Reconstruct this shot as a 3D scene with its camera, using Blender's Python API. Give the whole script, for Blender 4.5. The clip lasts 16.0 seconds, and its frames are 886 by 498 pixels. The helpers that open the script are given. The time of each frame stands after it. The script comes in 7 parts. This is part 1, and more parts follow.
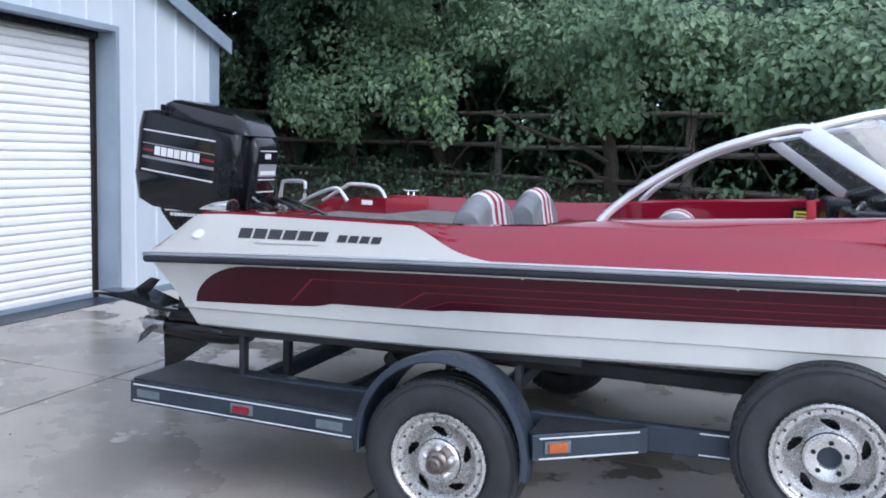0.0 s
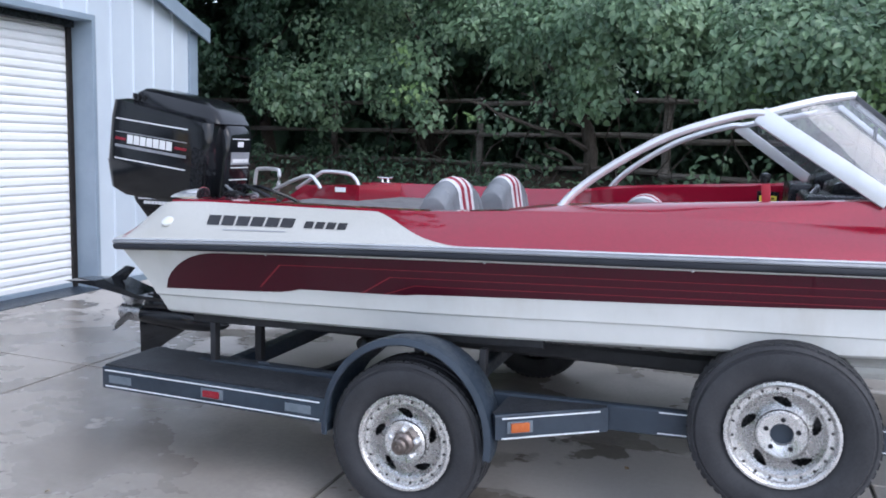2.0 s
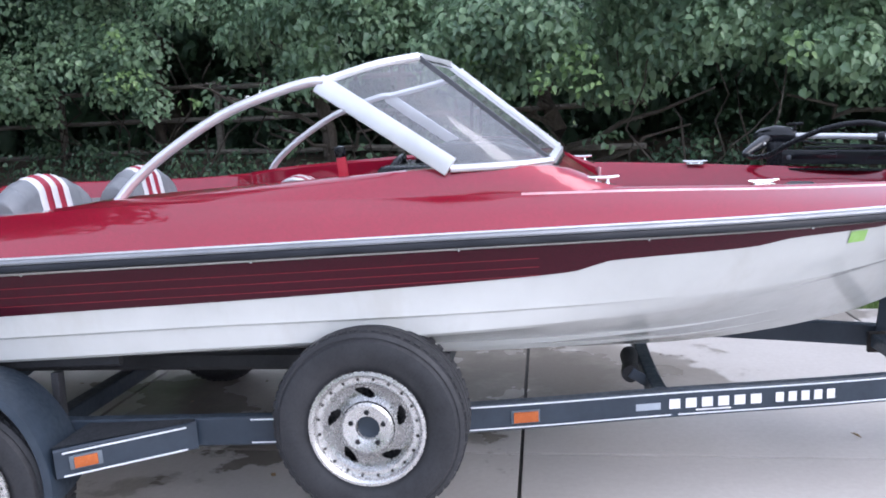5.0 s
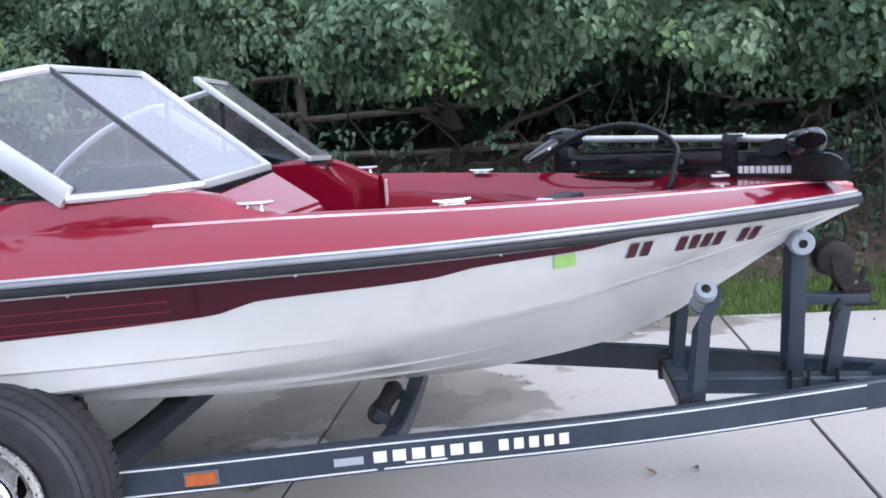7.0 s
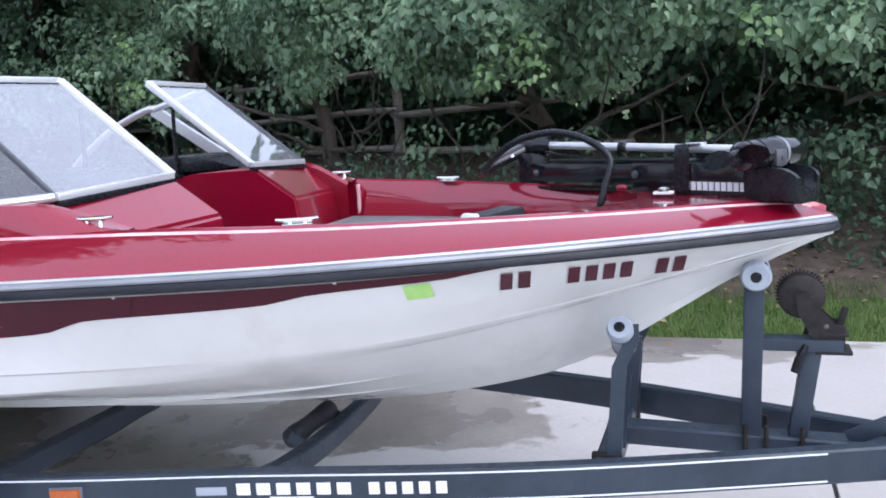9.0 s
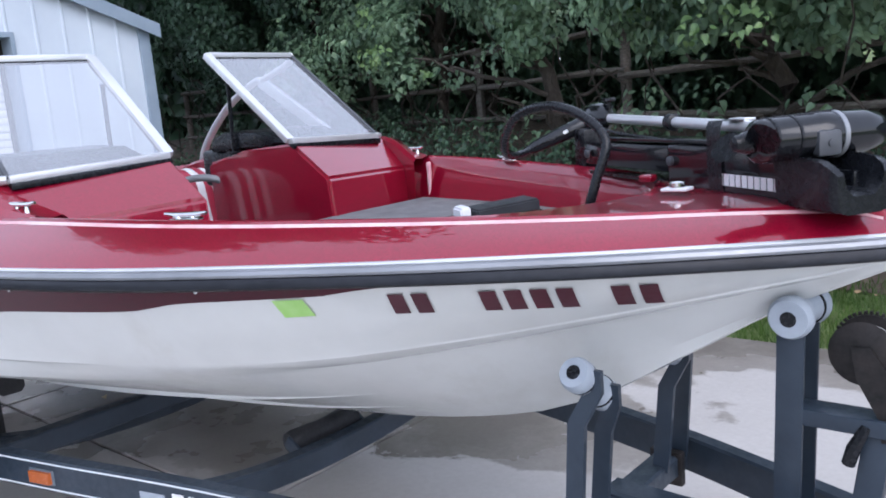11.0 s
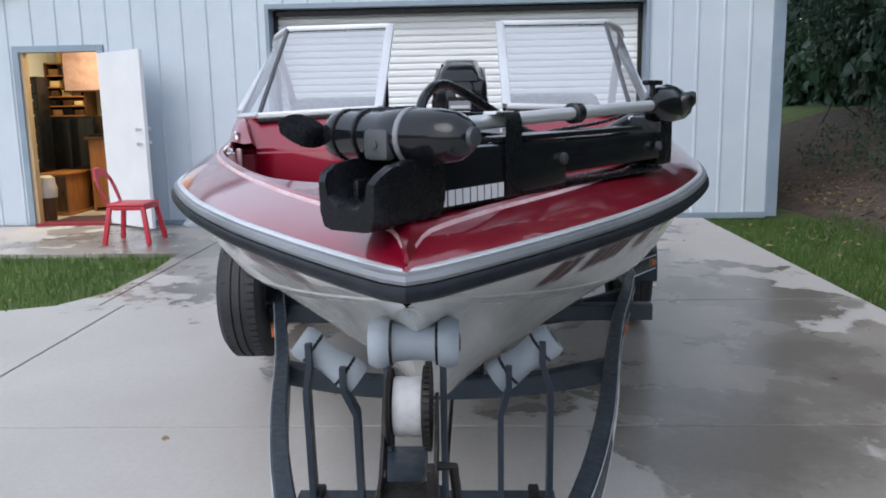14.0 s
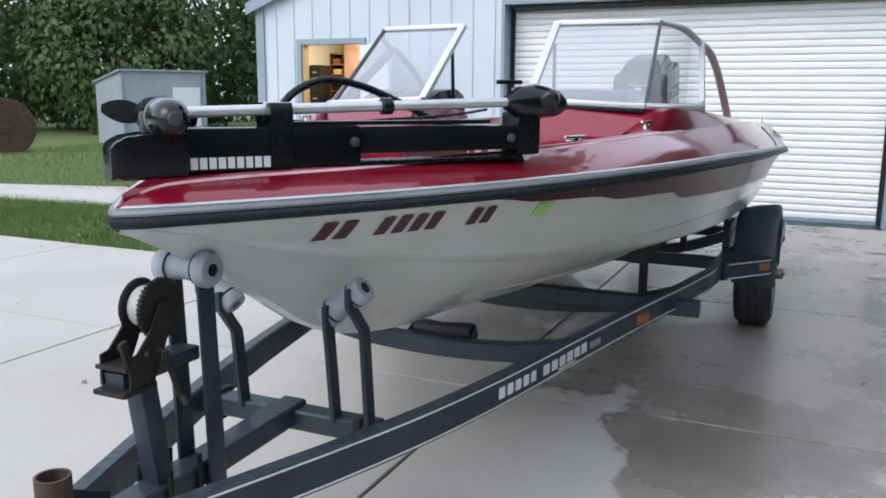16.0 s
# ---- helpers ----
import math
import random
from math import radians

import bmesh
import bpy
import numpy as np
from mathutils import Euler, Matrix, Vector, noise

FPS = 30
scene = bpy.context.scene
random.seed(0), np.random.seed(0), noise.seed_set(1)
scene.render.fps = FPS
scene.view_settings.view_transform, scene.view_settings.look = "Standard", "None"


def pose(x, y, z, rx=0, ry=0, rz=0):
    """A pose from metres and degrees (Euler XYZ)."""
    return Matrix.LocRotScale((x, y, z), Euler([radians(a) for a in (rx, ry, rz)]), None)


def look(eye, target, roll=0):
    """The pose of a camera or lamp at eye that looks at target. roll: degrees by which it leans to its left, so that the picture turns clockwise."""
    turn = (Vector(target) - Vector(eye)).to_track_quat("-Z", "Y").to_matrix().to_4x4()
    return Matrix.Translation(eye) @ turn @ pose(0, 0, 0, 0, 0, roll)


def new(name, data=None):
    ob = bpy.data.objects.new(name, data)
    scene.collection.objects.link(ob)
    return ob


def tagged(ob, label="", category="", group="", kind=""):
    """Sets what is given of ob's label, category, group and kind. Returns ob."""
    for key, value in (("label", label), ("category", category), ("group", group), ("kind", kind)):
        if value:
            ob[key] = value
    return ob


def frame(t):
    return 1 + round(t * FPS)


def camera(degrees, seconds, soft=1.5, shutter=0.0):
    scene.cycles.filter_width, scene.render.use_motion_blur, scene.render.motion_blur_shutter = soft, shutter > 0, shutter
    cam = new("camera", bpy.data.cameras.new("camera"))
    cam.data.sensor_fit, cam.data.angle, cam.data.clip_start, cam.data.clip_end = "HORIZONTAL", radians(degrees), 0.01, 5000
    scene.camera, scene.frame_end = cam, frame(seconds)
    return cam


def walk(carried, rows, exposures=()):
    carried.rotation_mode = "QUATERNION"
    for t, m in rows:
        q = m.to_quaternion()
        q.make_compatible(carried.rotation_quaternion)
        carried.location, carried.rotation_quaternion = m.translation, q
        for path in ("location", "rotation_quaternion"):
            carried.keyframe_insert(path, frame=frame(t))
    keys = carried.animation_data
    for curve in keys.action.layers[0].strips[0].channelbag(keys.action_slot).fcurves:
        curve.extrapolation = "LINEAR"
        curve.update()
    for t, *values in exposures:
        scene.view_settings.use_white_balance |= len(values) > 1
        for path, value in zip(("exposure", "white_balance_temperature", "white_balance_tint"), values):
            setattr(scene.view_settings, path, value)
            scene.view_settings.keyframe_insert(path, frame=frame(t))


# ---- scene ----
cam = camera(56.9, 16.0, 1.8)
PATH = [
    (0, (0.119, 0.178, 1.51), (-0.576, 2.038, 1.275), 2.1),
    (0.5, (0.129, 0.174, 1.521), (-0.569, 2.033, 1.279), 1.9),
    (1, (0.154, 0.168, 1.51), (-0.542, 2.028, 1.27), 1.9),
    (1.5, (0.189, 0.144, 1.498), (-0.502, 2.005, 1.258), 2.1),
    (2, (0.228, 0.159, 1.506), (-0.439, 2.026, 1.244), 1.8),
    (2.5, (0.267, 0.232, 1.498), (-0.211, 2.156, 1.234), 2.4),
    (3, (0.299, 0.393, 1.503), (-0.073, 2.34, 1.239), 2.6),
    (3.5, (0.423, 0.463, 1.484), (0.283, 2.442, 1.236), 1.5),
    (3.7, (0.517, 0.47, 1.481), (0.399, 2.45, 1.22), 1.3),
    (5.8, (1.367, 0.874, 1.527), (1.026, 2.82, 1.214), -4.4),
    (6, (1.475, 0.917, 1.535), (1.126, 2.86, 1.218), -4.6),
    (6.5, (1.731, 1.093, 1.513), (1.387, 3.036, 1.192), -4.6),
    (7, (2.029, 1.208, 1.497), (1.779, 3.167, 1.182), -3.8),
    (7.5, (2.324, 1.242, 1.516), (2.038, 3.195, 1.196), -4.0),
    (8, (2.467, 1.372, 1.5), (2.134, 3.319, 1.182), -4.1),
    (8.5, (2.609, 1.549, 1.503), (2.194, 3.48, 1.186), -3.8),
    (9, (2.846, 1.666, 1.495), (2.186, 3.528, 1.183), -3.9),
    (9.2, (2.912, 1.727, 1.488), (2.137, 3.545, 1.185), -4.1),
    (11.5, (3.587, 2.841, 1.43), (2.153, 4.19, 1.079), -6.1),
    (12, (3.775, 3.137, 1.396), (2.161, 4.27, 1.064), -7.3),
    (12.5, (4.056, 3.41, 1.397), (2.277, 4.255, 1.05), -6.3),
    (13, (4.136, 3.713, 1.398), (2.244, 4.256, 1.041), -4.9),
    (13.5, (4.192, 4.01, 1.403), (2.224, 4.07, 1.052), -3.6),
    (14, (4.273, 4.341, 1.386), (2.305, 4.258, 1.035), -1.1),
    (14.5, (4.343, 4.621, 1.379), (2.388, 4.389, 1.025), -0.5),
    (15, (4.385, 4.947, 1.381), (2.503, 4.368, 1.031), -0.8),
    (15.5, (4.456, 5.284, 1.380), (2.619, 4.583, 1.018), -0.2),
    (16, (4.407, 5.568, 1.388), (2.614, 4.762, 1.019), 0.4),
]
walk(cam, [(t, look(eye, target, roll)) for t, eye, target, roll in PATH], [(0, 0.91, 5710, 13), (1.8, 0.88, 5710, 13), (2.6, 1.20, 5770, 17), (3.5, 1.26, 5790, 18), (6, 1.13, 5850, 17), (9.2, 1.19, 5770, 17), (11.5, 0.88, 5760, 15), (12.5, 0.86, 5810, 13), (13.3, 0.58, 5970, 12), (14, 0.50, 6060, 11), (15.5, 0.67, 6150, 10), (16, 0.76, 6140, 10)])

# ---- light ----
world = bpy.data.worlds.new("overcast_sky")
scene.world = world
world.use_nodes = True
wn = world.node_tree
sky = wn.nodes.new("ShaderNodeTexSky")
sky.sky_type = "NISHITA"
sky.sun_disc = False
sky.sun_elevation, sky.sun_rotation = radians(42), radians(120)
sky.air_density, sky.dust_density, sky.ozone_density = 1.0, 2.5, 1.0
cloud = wn.nodes.new("ShaderNodeMix")  # thin even cloud over the blue
cloud.data_type = "RGBA"
cloud.inputs[0].default_value = 0.6
cloud.inputs[7].default_value = (6.2, 6.5, 6.9, 1)
wn.links.new(sky.outputs[0], cloud.inputs[6])
wn.links.new(cloud.outputs[2], wn.nodes["Background"].inputs[0])
wn.nodes["Background"].inputs[1].default_value = 0.15
sun = new("sun", bpy.data.lights.new("sun", "SUN"))
sun.data.energy, sun.data.angle, sun.data.color = 0.6, radians(40), (1.0, 0.97, 0.93)
sun.matrix_world = look((4.5, -2.6, 4.6), (0, 0, 0))


CY = 4.215  # centre line of boat and trailer

# ---- materials ----


def nodes_of(mat):
    mat.use_nodes = True
    return mat.node_tree, mat.node_tree.nodes["Principled BSDF"]


def ramp(nt, fac, a, b, lo=0.3, hi=0.7):
    r = nt.nodes.new("ShaderNodeValToRGB")
    r.color_ramp.elements[0].position, r.color_ramp.elements[1].position = lo, hi
    r.color_ramp.elements[0].color, r.color_ramp.elements[1].color = (*a, 1), (*b, 1)
    nt.links.new(fac, r.inputs[0])
    return r.outputs[0]


def noise_tex(nt, scale, detail=4.0, rough=0.55, coord="Object", stretch=None):
    tc = nt.nodes.new("ShaderNodeTexCoord")
    out = tc.outputs[coord]
    if stretch:
        mp = nt.nodes.new("ShaderNodeMapping")
        mp.inputs["Scale"].default_value = stretch
        nt.links.new(out, mp.inputs[0])
        out = mp.outputs[0]
    n = nt.nodes.new("ShaderNodeTexNoise")
    n.inputs["Scale"].default_value, n.inputs["Detail"].default_value, n.inputs["Roughness"].default_value = scale, detail, rough
    nt.links.new(out, n.inputs["Vector"])
    return n.outputs["Fac"]


def mix(nt, fac, a, b, kind="MIX"):
    m = nt.nodes.new("ShaderNodeMix")
    m.data_type, m.blend_type = "RGBA", kind
    if isinstance(fac, (int, float)):
        m.inputs[0].default_value = fac
    else:
        nt.links.new(fac, m.inputs[0])
    for k, v in ((6, a), (7, b)):
        if isinstance(v, tuple):
            m.inputs[k].default_value = (*v, 1)
        else:
            nt.links.new(v, m.inputs[k])
    return m.outputs[2]


def bump(nt, p, height, strength=0.3, dist=0.01):
    b = nt.nodes.new("ShaderNodeBump")
    b.inputs["Strength"].default_value, b.inputs["Distance"].default_value = strength, dist
    nt.links.new(height, b.inputs["Height"])
    nt.links.new(b.outputs[0], p.inputs["Normal"])


def surface(name, a, b, scale=6.0, rough=(0.4, 0.6), metal=0.0, coat=0.0, grain=60.0, relief=0.15, depth=0.002, stretch=None, spec=0.5):
    """Two colours blended by a broad noise, with a fine grain in roughness and relief."""
    mat = bpy.data.materials.new(name)
    nt, p = nodes_of(mat)
    broad = noise_tex(nt, scale, 6.0, 0.6, stretch=stretch)
    fine = noise_tex(nt, grain, 3.0, 0.6, stretch=stretch)
    nt.links.new(ramp(nt, broad, a, b), p.inputs["Base Color"])
    rr = ramp(nt, fine, (rough[0],) * 3, (rough[1],) * 3)
    nt.links.new(rr, p.inputs["Roughness"])
    p.inputs["Metallic"].default_value = metal
    p.inputs["Coat Weight"].default_value = coat
    p.inputs["Coat Roughness"].default_value = 0.04
    p.inputs["Specular IOR Level"].default_value = spec
    if relief:
        bump(nt, p, fine, relief, depth)
    return mat


def gelcoat_flake(name, dark, light, rough=0.32, coat=1.0, metal=0.35, ior=1.5):
    """Metal-flake gelcoat: tiny glinting cells under a clear coat."""
    mat = bpy.data.materials.new(name)
    nt, p = nodes_of(mat)
    tc = nt.nodes.new("ShaderNodeTexCoord")
    v = nt.nodes.new("ShaderNodeTexVoronoi")
    v.inputs["Scale"].default_value = 650.0
    nt.links.new(tc.outputs["Object"], v.inputs["Vector"])
    sep = nt.nodes.new("ShaderNodeSeparateColor")
    nt.links.new(v.outputs["Color"], sep.inputs[0])
    flake = ramp(nt, sep.outputs[0], dark, light, 0.2, 1.0)
    cloud = noise_tex(nt, 2.2, 5.0)
    nt.links.new(mix(nt, ramp(nt, cloud, (0, 0, 0), (0.35, 0.35, 0.35)), flake, dark), p.inputs["Base Color"])
    p.inputs["Metallic"].default_value = metal
    p.inputs["Roughness"].default_value = rough
    p.inputs["Specular IOR Level"].default_value = 0.2
    p.inputs["Coat Weight"].default_value = coat
    p.inputs["Coat IOR"].default_value = ior
    scr = noise_tex(nt, 14.0, 6.0, 0.7)
    nt.links.new(ramp(nt, scr, (0.015,) * 3, (0.07,) * 3), p.inputs["Coat Roughness"])
    return mat


M = {}
M["red"] = gelcoat_flake("red_flake_gelcoat", (0.215, 0.002, 0.017), (0.335, 0.004, 0.030), ior=1.65)
M["maroon"] = gelcoat_flake("maroon_flake_gelcoat", (0.042, 0.002, 0.010), (0.080, 0.004, 0.016), 0.35, 0.30, 0.2, 1.45)
M["silver"] = gelcoat_flake("silver_flake_gelcoat", (0.44, 0.435, 0.405), (0.57, 0.56, 0.525), 0.4, 0.6, 0.15)
M["white_gel"] = surface("white_gelcoat", (0.62, 0.63, 0.61), (0.70, 0.71, 0.69), 3.0, (0.16, 0.26), 0, 0.4, 30, 0.02)
nt_w, p_w = M["white_gel"].node_tree, M["white_gel"].node_tree.nodes["Principled BSDF"]
clean = p_w.inputs["Base Color"].links[0].from_socket
scum = ramp(nt_w, noise_tex(nt_w, 2.6, 7.0, 0.65, stretch=(1.0, 1.0, 0.35)), (0, 0, 0), (0.42, 0.42, 0.42), 0.54, 0.78)
nt_w.links.new(mix(nt_w, scum, clean, (0.44, 0.41, 0.34)), p_w.inputs["Base Color"])
M["pedal_grey"] = surface("grey_pedal_plastic", (0.018, 0.020, 0.024), (0.035, 0.038, 0.043), 9, (0.4, 0.55), grain=60, relief=0.1)
M["edge"] = surface("pale_pink_edge", (0.55, 0.25, 0.28), (0.75, 0.6, 0.6), 9, (0.25, 0.4), relief=0)
M["pin"] = surface("red_pinstripe", (0.20, 0.006, 0.018), (0.27, 0.010, 0.026), 8, (0.3, 0.4), relief=0)
M["rubber_rail"] = surface("black_rub_rail_vinyl", (0.010, 0.011, 0.015), (0.024, 0.026, 0.032), 5, (0.30, 0.50), grain=40, relief=0.1, stretch=(1, 6, 6), spec=0.22)
M["alu_strip"] = surface("worn_aluminium_strip", (0.19, 0.20, 0.215), (0.31, 0.32, 0.34), 3, (0.30, 0.44), 0.35, grain=60, relief=0.04)
M["alu"] = surface("brushed_aluminium", (0.62, 0.63, 0.65), (0.73, 0.74, 0.76), 6, (0.3, 0.42), 0.55, grain=120, relief=0.05)
M["chrome"] = surface("chrome", (0.62, 0.60, 0.58), (0.78, 0.77, 0.76), 14, (0.05, 0.2), 1.0, grain=50, relief=0.03)
M["jack_rust"] = surface("rusty_brown_steel", (0.030, 0.024, 0.022), (0.11, 0.066, 0.048), 20, (0.6, 0.85), 0.2, grain=80, relief=0.5)
M["decal_faded"] = surface("faded_blue_grey_decal", (0.10, 0.125, 0.15), (0.15, 0.18, 0.21), 18, (0.5, 0.7), relief=0)
M["rim"] = surface("polished_wheel_aluminium", (0.62, 0.61, 0.60), (0.72, 0.71, 0.70), 5, (0.20, 0.34), 0.8, grain=70, relief=0.015)
M["trailer"] = surface("slate_blue_trailer_paint", (0.017, 0.027, 0.041), (0.034, 0.048, 0.068), 5, (0.35, 0.6), 0, 0.15, 45, 0.15, spec=0.4)
M["trailer_step"] = surface("black_tread_coating", (0.010, 0.012, 0.016), (0.028, 0.032, 0.04), 12, (0.45, 0.75), grain=160, relief=0.5)
M["trailer_line"] = surface("white_pinstripe", (0.62, 0.66, 0.70), (0.74, 0.77, 0.8), 12, (0.4, 0.5), relief=0)
M["tyre"] = surface("tyre_rubber", (0.015, 0.016, 0.019), (0.034, 0.035, 0.040), 9, (0.5, 0.75), grain=120, relief=0.2)
M["black"] = surface("glossy_black_paint", (0.006, 0.007, 0.009), (0.012, 0.013, 0.016), 4, (0.08, 0.18), 0, 0.3, 25, 0.03, spec=0.3)
M["black_plastic"] = surface("black_plastic", (0.005, 0.006, 0.008), (0.011, 0.012, 0.015), 8, (0.18, 0.36), grain=80, relief=0.08, spec=0.3)
M["dark_steel"] = surface("rusty_dark_steel", (0.010, 0.010, 0.010), (0.034, 0.028, 0.026), 22, (0.45, 0.75), 0.4, grain=90, relief=0.4)
M["grey_plastic"] = surface("dark_grey_cast_metal", (0.045, 0.048, 0.055), (0.08, 0.085, 0.095), 12, (0.3, 0.5), grain=80, relief=0.1)
M["prop_steel"] = surface("brushed_stainless", (0.40, 0.40, 0.405), (0.58, 0.58, 0.585), 10, (0.22, 0.38), 0.9, grain=60, relief=0.05)
M["greasy"] = surface("greasy_worn_steel", (0.10, 0.085, 0.078), (0.26, 0.22, 0.20), 30, (0.25, 0.5), 0.8, grain=70, relief=0.3)
M["letter_white"] = surface("white_decal", (0.72, 0.73, 0.74), (0.8, 0.8, 0.81), 10, (0.3, 0.4), relief=0)
M["letter_black"] = surface("black_decal", (0.012, 0.012, 0.015), (0.022, 0.022, 0.025), 10, (0.3, 0.4), relief=0)
M["letter_plum"] = surface("plum_decal", (0.05, 0.004, 0.012), (0.08, 0.008, 0.02), 10, (0.3, 0.45), relief=0)
M["grey_decal"] = surface("grey_decal", (0.2, 0.21, 0.23), (0.3, 0.31, 0.33), 10, (0.3, 0.4), relief=0)
M["lime"] = surface("lime_green_sticker", (0.33, 0.62, 0.14), (0.45, 0.7, 0.25), 20, (0.4, 0.5), relief=0)
M["amber"] = surface("amber_lens", (0.36, 0.085, 0.018), (0.46, 0.12, 0.028), 30, (0.15, 0.3), relief=0.1, grain=200)
M["red_lens"] = surface("red_lens", (0.20, 0.012, 0.022), (0.27, 0.022, 0.035), 30, (0.15, 0.3), relief=0.1, grain=200)
M["roller"] = surface("grey_rubber_roller", (0.26, 0.30, 0.35), (0.36, 0.40, 0.45), 10, (0.5, 0.7), grain=60, relief=0.1)
M["strap"] = surface("white_webbing", (0.38, 0.38, 0.39), (0.52, 0.52, 0.53), 30, (0.7, 0.9), grain=200, relief=0.5)
M["vinyl_grey"] = surface("grey_vinyl", (0.13, 0.14, 0.155), (0.20, 0.21, 0.225), 8, (0.4, 0.6), grain=140, relief=0.25)
M["vinyl_light"] = surface("pale_grey_vinyl", (0.5, 0.5, 0.51), (0.62, 0.62, 0.63), 8, (0.4, 0.6), grain=140, relief=0.25)
M["vinyl_red"] = surface("burgundy_vinyl", (0.22, 0.012, 0.03), (0.3, 0.02, 0.045), 8, (0.35, 0.5), grain=140, relief=0.25)
M["carpet"] = surface("grey_carpet", (0.11, 0.11, 0.115), (0.2, 0.2, 0.2), 10, (0.85, 1.0), grain=260, relief=0.9, depth=0.004)
M["siding"] = surface("pale_blue_steel_siding", (0.50, 0.56, 0.63), (0.58, 0.64, 0.70), 1.2, (0.35, 0.5), grain=20, relief=0.02)
M["steel_trim"] = surface("blue_grey_steel_trim", (0.22, 0.28, 0.34), (0.28, 0.34, 0.41), 3, (0.35, 0.5), grain=20, relief=0.02)
M["roof_steel"] = surface("grey_blue_roof_steel", (0.24, 0.28, 0.33), (0.3, 0.34, 0.39), 3, (0.4, 0.55), grain=20, relief=0.02)
M["garage_white"] = surface("white_roller_door_steel", (0.80, 0.81, 0.82), (0.86, 0.87, 0.87), 1.5, (0.35, 0.5), grain=30, relief=0.02)
M["door_white"] = surface("white_painted_steel", (0.72, 0.74, 0.78), (0.8, 0.81, 0.83), 2, (0.35, 0.5), grain=40, relief=0.03)
M["shed_grey"] = surface("grey_shed_siding", (0.29, 0.33, 0.375), (0.36, 0.40, 0.45), 2, (0.5, 0.65), grain=20)
M["wood_warm"] = surface("varnished_oak", (0.30, 0.12, 0.035), (0.42, 0.19, 0.06), 5, (0.3, 0.5), grain=30, stretch=(6, 6, 0.8))
M["wood_trim"] = surface("pale_pine_jamb", (0.42, 0.30, 0.17), (0.52, 0.38, 0.22), 5, (0.5, 0.6), grain=30, stretch=(6, 6, 0.8))
M["room_wall"] = surface("cream_room_wall", (0.62, 0.48, 0.24), (0.7, 0.55, 0.3), 3, (0.6, 0.8))
M["chair_red"] = surface("red_moulded_plastic", (0.42, 0.012, 0.03), (0.5, 0.02, 0.045), 6, (0.3, 0.45), grain=80, relief=0.05)
M["fence_wood"] = surface("weathered_fence_wood", (0.08, 0.07, 0.06), (0.2, 0.18, 0.155), 5, (0.8, 0.95), grain=60, relief=0.7, depth=0.006, stretch=(1, 9, 9))
M["old_timber"] = surface("dark_brown_timber", (0.045, 0.024, 0.018), (0.085, 0.045, 0.032), 6, (0.7, 0.9), grain=40, relief=0.5)
M["bark"] = surface("dark_bark", (0.035, 0.028, 0.022), (0.09, 0.075, 0.06), 14, (0.85, 1.0), grain=50, relief=0.9, depth=0.012, stretch=(3, 3, 1))
M["litter"] = surface("leaf_litter_soil", (0.055, 0.044, 0.034), (0.16, 0.12, 0.092), 9, (0.9, 1.0), grain=45, relief=0.9, depth=0.02)
M["soil_dark"] = surface("dark_woodland_soil", (0.02, 0.022, 0.015), (0.05, 0.045, 0.03), 2, (0.95, 1.0), grain=25, relief=0.6, depth=0.02)
M["dead_leaf"] = surface("dry_leaf", (0.16, 0.1, 0.05), (0.4, 0.3, 0.16), 9, (0.7, 0.9))
M["joint"] = surface("dark_joint_filler", (0.025, 0.024, 0.022), (0.05, 0.047, 0.044), 12, (0.8, 0.95), grain=60, relief=0.3)


def leaf_material(name, dark, light, rough=0.38):
    mat = bpy.data.materials.new(name)
    nt, p = nodes_of(mat)
    geo = nt.nodes.new("ShaderNodeNewGeometry")
    isl = ramp(nt, geo.outputs["Random Per Island"], dark, light, 0.0, 1.0)
    patch = noise_tex(nt, 0.9, 3.0)
    warm = mix(nt, ramp(nt, patch, (0, 0, 0), (0.4, 0.4, 0.4)), isl, tuple(min(1, c * 1.5) for c in light))
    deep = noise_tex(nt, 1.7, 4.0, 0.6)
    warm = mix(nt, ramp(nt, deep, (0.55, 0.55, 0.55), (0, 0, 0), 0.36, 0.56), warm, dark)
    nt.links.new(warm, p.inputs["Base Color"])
    p.inputs["Roughness"].default_value = rough
    tr = nt.nodes.new("ShaderNodeBsdfTranslucent")
    nt.links.new(warm, tr.inputs[0])
    ms = nt.nodes.new("ShaderNodeMixShader")
    ms.inputs[0].default_value = 0.34
    nt.links.new(p.outputs[0], ms.inputs[1])
    nt.links.new(tr.outputs[0], ms.inputs[2])
    nt.links.new(ms.outputs[0], nt.nodes["Material Output"].inputs[0])
    return mat


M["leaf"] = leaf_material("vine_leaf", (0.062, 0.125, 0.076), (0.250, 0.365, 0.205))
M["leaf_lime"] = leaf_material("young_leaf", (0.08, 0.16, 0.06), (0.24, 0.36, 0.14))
# darker leaf copy; the shade under and behind the trees is in its colour
M["leaf_dark"] = leaf_material("shade_tinted_leaf", (0.034, 0.074, 0.046), (0.085, 0.155, 0.085))
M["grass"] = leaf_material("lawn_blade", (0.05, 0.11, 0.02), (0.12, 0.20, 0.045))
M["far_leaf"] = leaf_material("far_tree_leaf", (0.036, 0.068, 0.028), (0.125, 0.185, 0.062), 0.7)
M["lawn_soil"] = surface("lawn_thatch", (0.085, 0.125, 0.032), (0.15, 0.19, 0.06), 3, (0.9, 1.0), grain=90, relief=0.8, depth=0.015)


